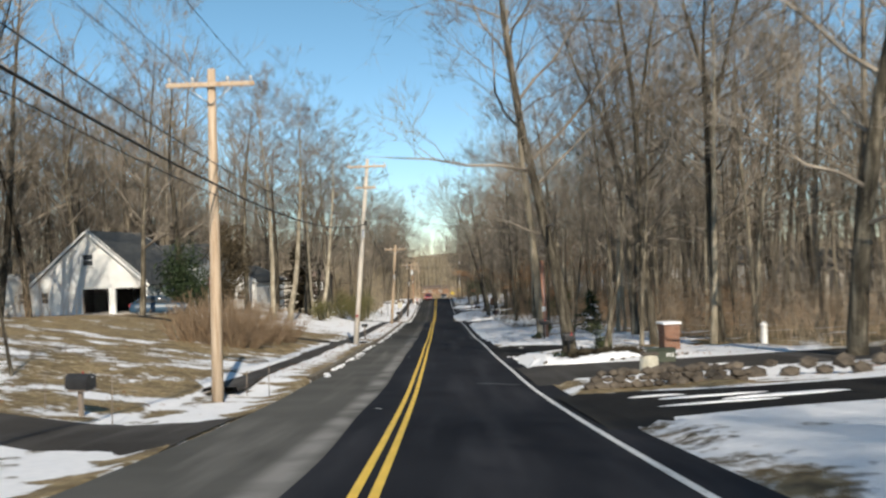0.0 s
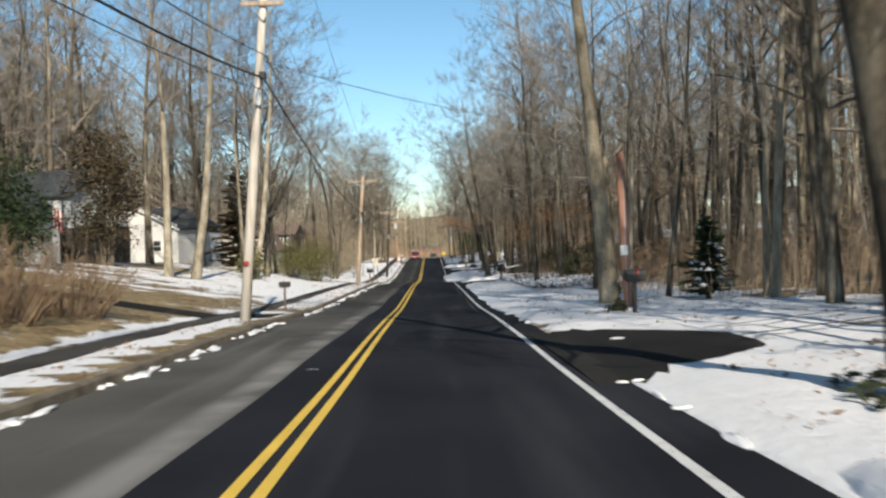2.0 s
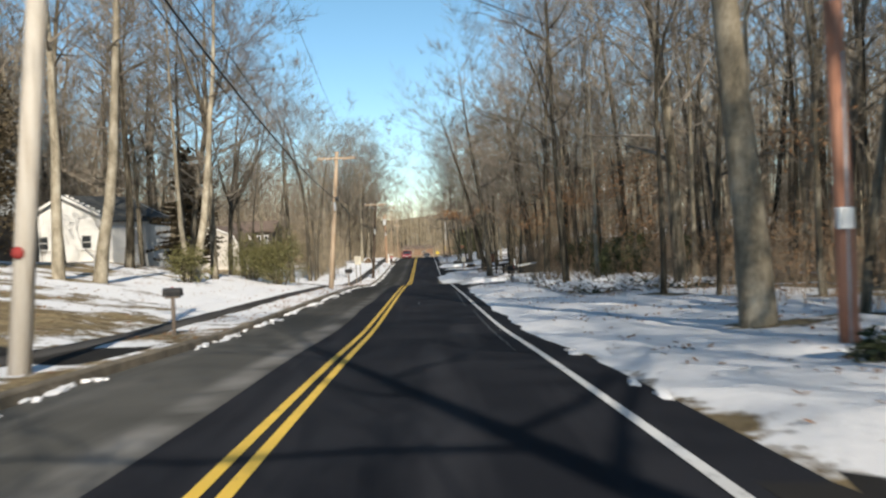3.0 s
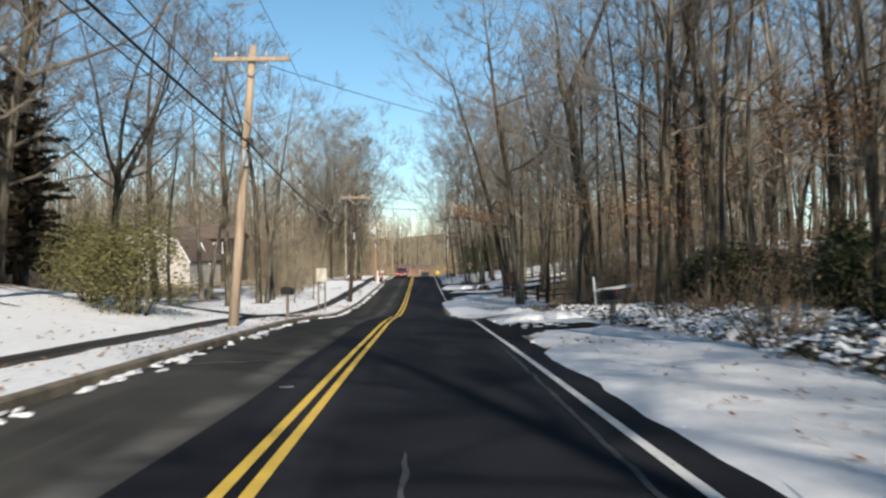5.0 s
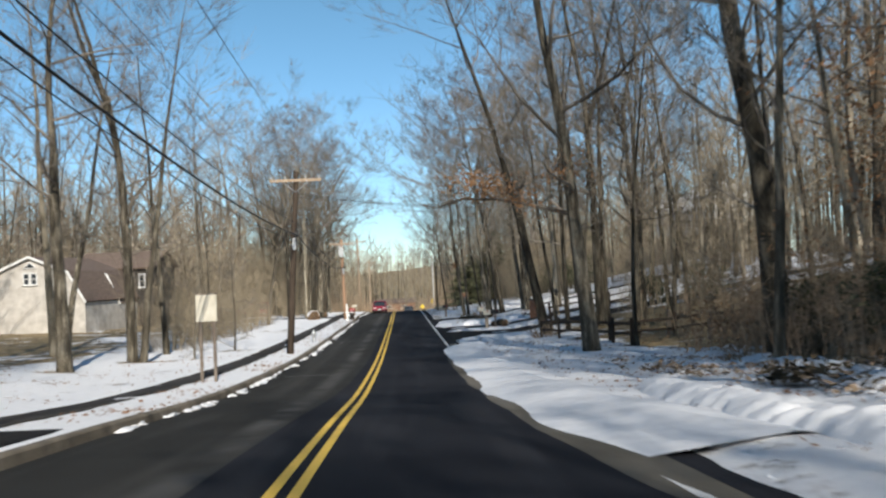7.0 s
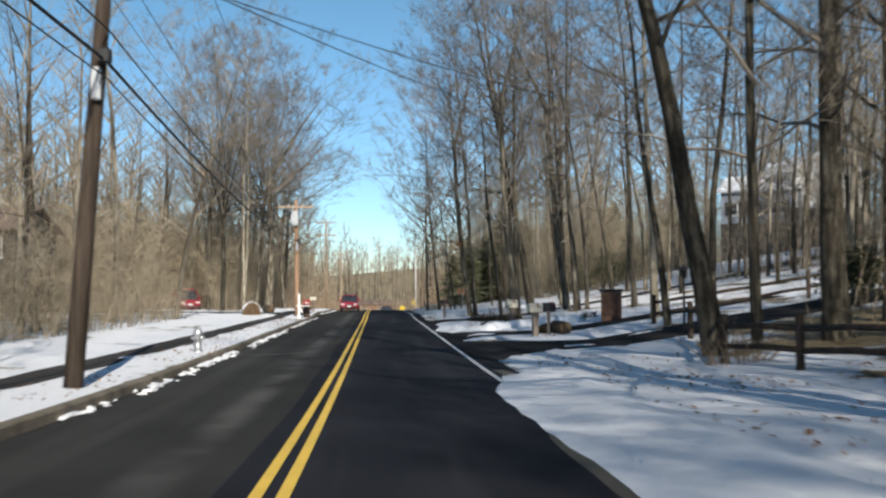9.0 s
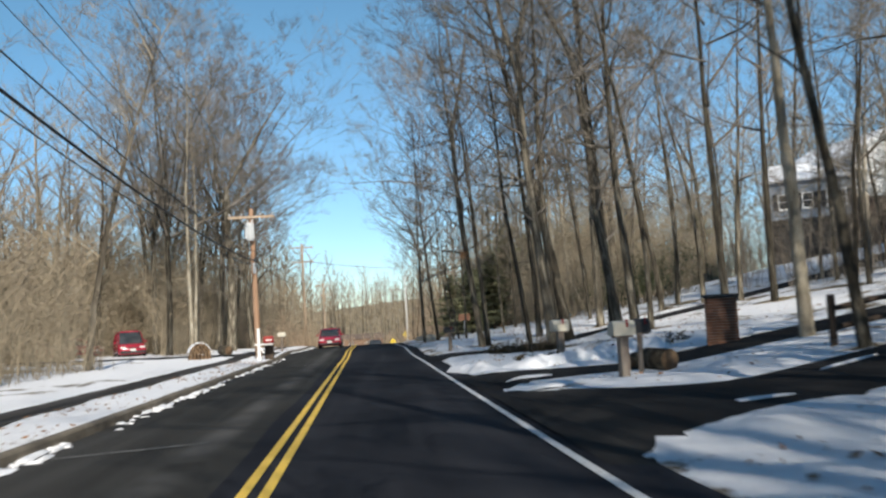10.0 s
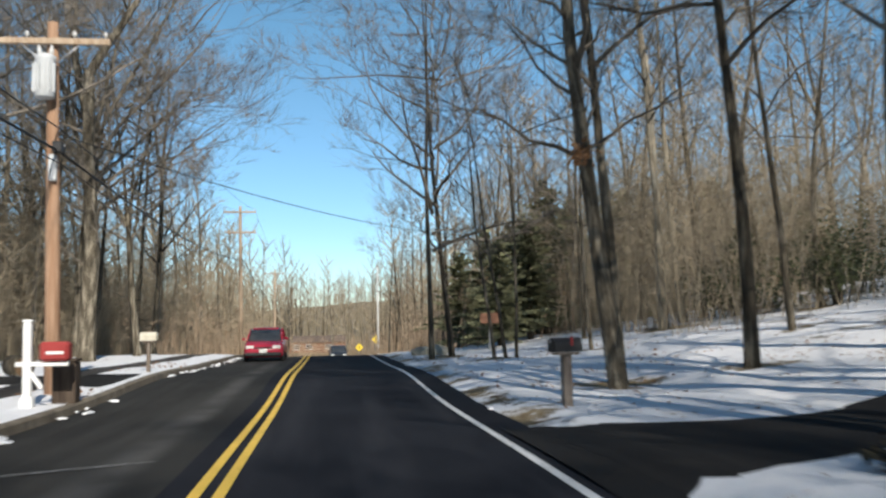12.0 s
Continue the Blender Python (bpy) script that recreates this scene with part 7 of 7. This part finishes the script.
r_ = random.Random(33)
for k in range(26):
    x = r_.uniform(2.9, 4.8)
    y = 102.8 + r_.uniform(-1, 1) * (5.4 - x)
    snow_patch(x, y, r_.uniform(0.12, 0.36), r_.uniform(0.07, 0.15), r_.uniform(-10, 25), 0.02, 100 + k)

# snow lying on the small conifer
r_ = random.Random(44)
verts, faces = [], []
z0 = stand(9.3, 59.6)
for _ in range(46):
    f = r_.uniform(0.12, 0.9)
    a, reach = r_.uniform(0, 6.28), 1.0 * (1 - f) ** 0.75 * r_.uniform(0.45, 1.0)
    cx, cy, cz, k = 9.3 + reach * math.cos(a), 59.6 + reach * math.sin(a), z0 + 2.8 * f, len(verts)
    sx = r_.uniform(0.07, 0.2)
    verts.append((cx, cy, cz + 0.07))
    verts += [(cx + sx * r_.uniform(0.6, 1.3) * math.cos(w), cy + sx * r_.uniform(0.6, 1.3) * math.sin(w), cz - 0.03) for w in [2 * math.pi * i / 7 for i in range(7)]]
    faces += [(k, k + 1 + i, k + 1 + (i + 1) % 7) for i in range(7)]
tagged(mesh_object("snow_caps", verts, faces, "snow_lump", None, True), "small caps of snow on conifer branches", "snow", kind="stuff")


def lantern_post(x, y):
    ob = thing("lamp_post", (x, y, stand(x, y) - 0.1), "black garden lamp post beside an uphill driveway", "lamp post")
    tube([(0, 0, 0), (0, 0, 0.3), (0, 0, 0.34), (0, 0, 1.75)], [0.06, 0.06, 0.035, 0.03], 10, "post", "black_metal", ob)
    tube([(0, 0, 1.75), (0, 0, 1.8), (0, 0, 2.02), (0, 0, 2.06), (0, 0, 2.18)], [0.05, 0.08, 0.12, 0.14, 0.02], 6, "lantern", "black_metal", ob)
    tube([(0, 0, 1.81), (0, 0, 2.01)], [0.07, 0.1], 6, "pane", "ceramic", ob)


lantern_post(9.3, 160.6)


def tyre_track(points, width):
    """A narrow melted wheel track lying on snow."""
    verts, faces, n = [], [], 40
    (ax, ay), (bx, by) = points
    d = Vector((bx - ax, by - ay, 0)).normalized()
    for k in range(n + 1):
        x, y = ax + (bx - ax) * k / n, ay + (by - ay) * k / n
        half = width / 2 * (1 + 0.5 * noise.noise((x * 2.1, y * 2.1, 3.0)))
        for s in (-1, 1):
            px, py = x - d.y * half * s, y + d.x * half * s
            verts.append((px, py, stand(px, py) + 0.13 + 0.02))
    faces = [(k * 2, k * 2 + 1, k * 2 + 3, k * 2 + 2) for k in range(n)]
    tagged(mesh_object("tyre_track", verts, faces, "drive_asphalt"), "dark melted wheel track through thin snow", "tyre track", kind="structure")


tyre_track([(5.3, 44.4), (11.6, 48.3)], 0.13)
tyre_track([(5.2, 46.2), (11.2, 50.0)], 0.10)

ob = thing("flag_pole", (-19.9, 79.2, stand(-19.9, 79.2) - 0.1), "short flag pole with limp red and white flag", "flag pole")
tube([(0, 0, 0), (0, 0, 3.4)], 0.03, 8, "pole", "light_grey", ob)
fl = new("flag")
fl.parent = ob
for k in range(5):
    v = [(0.03 + 0.09 * k + 0.09 * a, 0.04 * math.sin(2.2 * k + 2.2 * a + b), 3.35 - 1.15 * b - 0.05 * k) for b in (0.0, 0.5, 1.0) for a in (0, 1)]
    mesh_object("stripe", v + [(q[0], q[1] + 0.012, q[2]) for q in v], [(0, 1, 3, 2), (2, 3, 5, 4), (6, 8, 9, 7), (8, 10, 11, 9)], "red_paint" if k % 2 == 0 else "white_paint", fl)

# ---- the woods beyond the roadside trees ----
def spots(count, xr, yr, seed, gap=0.0):
    r = random.Random(seed)
    out = []
    while len(out) < count:
        x, y = r.uniform(*xr), r.uniform(*yr)
        if not on_drive(x, y) and not any(a < x < b and c < y < d for a, b, c, d in KEEP_CLEAR):
            out.append((x, y))
    return out


woods("woodland", "dense bare grey-brown winter woodland", spots(90, (19, 50), (-10, 70), 1) + spots(130, (17, 48), (70, 140), 9), "twig_far", 0.95, 1.35, seed=11)
woods("woodland", "dense bare grey-brown winter woodland", spots(100, (24, 62), (150, 215), 2) + spots(150, (12, 60), (214, 300), 62), "olive_twig", seed=12)
woods("woodland", "bare winter woodland behind the houses", spots(290, (-70, -24), (30, 172), 3), "twig_far", 1.2, 1.75, seed=13)
woods("woodland", "dense bare brown winter thicket trees", spots(150, (-60, -12), (160, 300), 4), "olive_twig", low=0.65, high=1.1, seed=14)
woods("woodland", "bare winter trees in the valley ahead", spots(80, (-60, -10), (255, 380), 5) + spots(80, (8, 60), (245, 380), 6) + spots(130, (-75, 75), (385, 460), 8) + spots(170, (-45, 45), (332, 430), 81) + spots(110, (-70, -12), (262, 340), 83) + spots(70, (10, 70), (270, 340), 84), "olive_twig", low=0.55, high=1.15, seed=15, kinds=DISTANT_TREES)
woods("woodland", "distant bare wooded hillside", spots(260, (-150, 150), (440, 700), 7), "twig_far", low=0.45, high=1.1, seed=16, kinds=DISTANT_TREES)
brush("undergrowth", "thin brown bare undergrowth in the woods", spots(3400, (9, 34), (56, 136), 21) + spots(1600, (12, 40), (20, 60), 22), "brown_twig", (0.6, 2.4), 31)
brush("undergrowth", "dense brown bare thicket beside the footpath", spots(5200, (-34, -11.5), (154, 245), 23), "olive_twig", (1.0, 4.2), 32)
brush("undergrowth", "brown bare undergrowth behind the lawns", spots(2600, (-60, -24), (40, 160), 24), "brown_twig", (1.0, 3.5), 33)
brush("undergrowth", "brown bare scrub in the valley ahead", spots(2400, (-40, -6.5), (228, 330), 25) + spots(2400, (5, 50), (222, 330), 26) + spots(1200, (-30, 30), (330, 366), 27), "brown_twig", (1.0, 5.0), 34, 12, 2.0)
brush("undergrowth", "tall grey-brown thicket of thin saplings", spots(4200, (-44, -12), (152, 262), 41), "olive_twig", (2.5, 7.5), 42, 22)
brush("undergrowth", "tall grey-brown saplings behind the lawns", spots(1500, (-64, -25), (60, 165), 43), "twig_far", (3.0, 9.0), 44, 22, 1.6)
brush("undergrowth", "tall grey-brown saplings in the woods", spots(1500, (13, 44), (30, 136), 45) + spots(1300, (11, 50), (205, 300), 46), "twig_far", (2.5, 8.0), 47, 22)
brush("undergrowth", "tall olive-brown saplings behind a snowy slope", spots(1500, (12, 36), (207, 236), 51) + spots(260, (11, 24), (140, 158), 52), "olive_twig", (3.0, 11.0), 53, 22)
brush("undergrowth", "tall grey-brown saplings round the barn-roofed house", spots(1500, (-72, -38), (115, 235), 55) + spots(700, (-40, -15), (194, 216), 56), "twig_far", (3.0, 9.0), 57, 22, 1.8)
woods("woodland", "bare winter woodland around the barn-roofed house", spots(70, (-75, -38), (120, 235), 58) + spots(8, (-42, -16), (195, 225), 59), "twig_far", 0.9, 1.4, seed=17)
woods("woodland", "hazy bare woodland behind the barn-roofed house", spots(150, (-85, -20), (203, 245), 91) + spots(90, (-85, -42), (150, 205), 96), "twig_far", 0.75, 1.1, seed=92, kinds=DISTANT_TREES)
brush("undergrowth", "tall brown saplings beyond the house", spots(1500, (-80, -22), (203, 240), 93) + spots(900, (-24, -13), (198, 224), 94), "olive_twig", (3.5, 9.5), 95, 22, 2.2)
brush("undergrowth", "dense brown bare thicket behind a snow ridge", spots(520, (9.2, 13), (111, 136), 101), "brown_twig", (0.8, 3.4), 102, 20, 1.3)
brush("undergrowth", "tall hazy brown saplings far behind the houses", spots(2600, (-110, -42), (205, 300), 103), "olive_twig", (5.0, 13.0), 104, 24, 3.2)
woods("woodland", "hazy bare woodland far behind the houses", spots(110, (-115, -44), (215, 310), 105), "twig_far", 0.85, 1.15, seed=106, kinds=DISTANT_TREES)
brush("undergrowth", "tall brown saplings in the valley", spots(1500, (-60, -9), (235, 330), 107), "olive_twig", (4.0, 10.0), 108, 22, 2.6)
brush("undergrowth", "tall thin saplings below a hillside house", spots(420, (21, 40), (190, 200), 109), "twig_far", (4.0, 10.5), 110, 24, 1.3)
woods("woodland", "bare trees below a hillside house", spots(26, (20, 44), (186, 200), 111), "twig_far", 0.7, 1.0, seed=112)
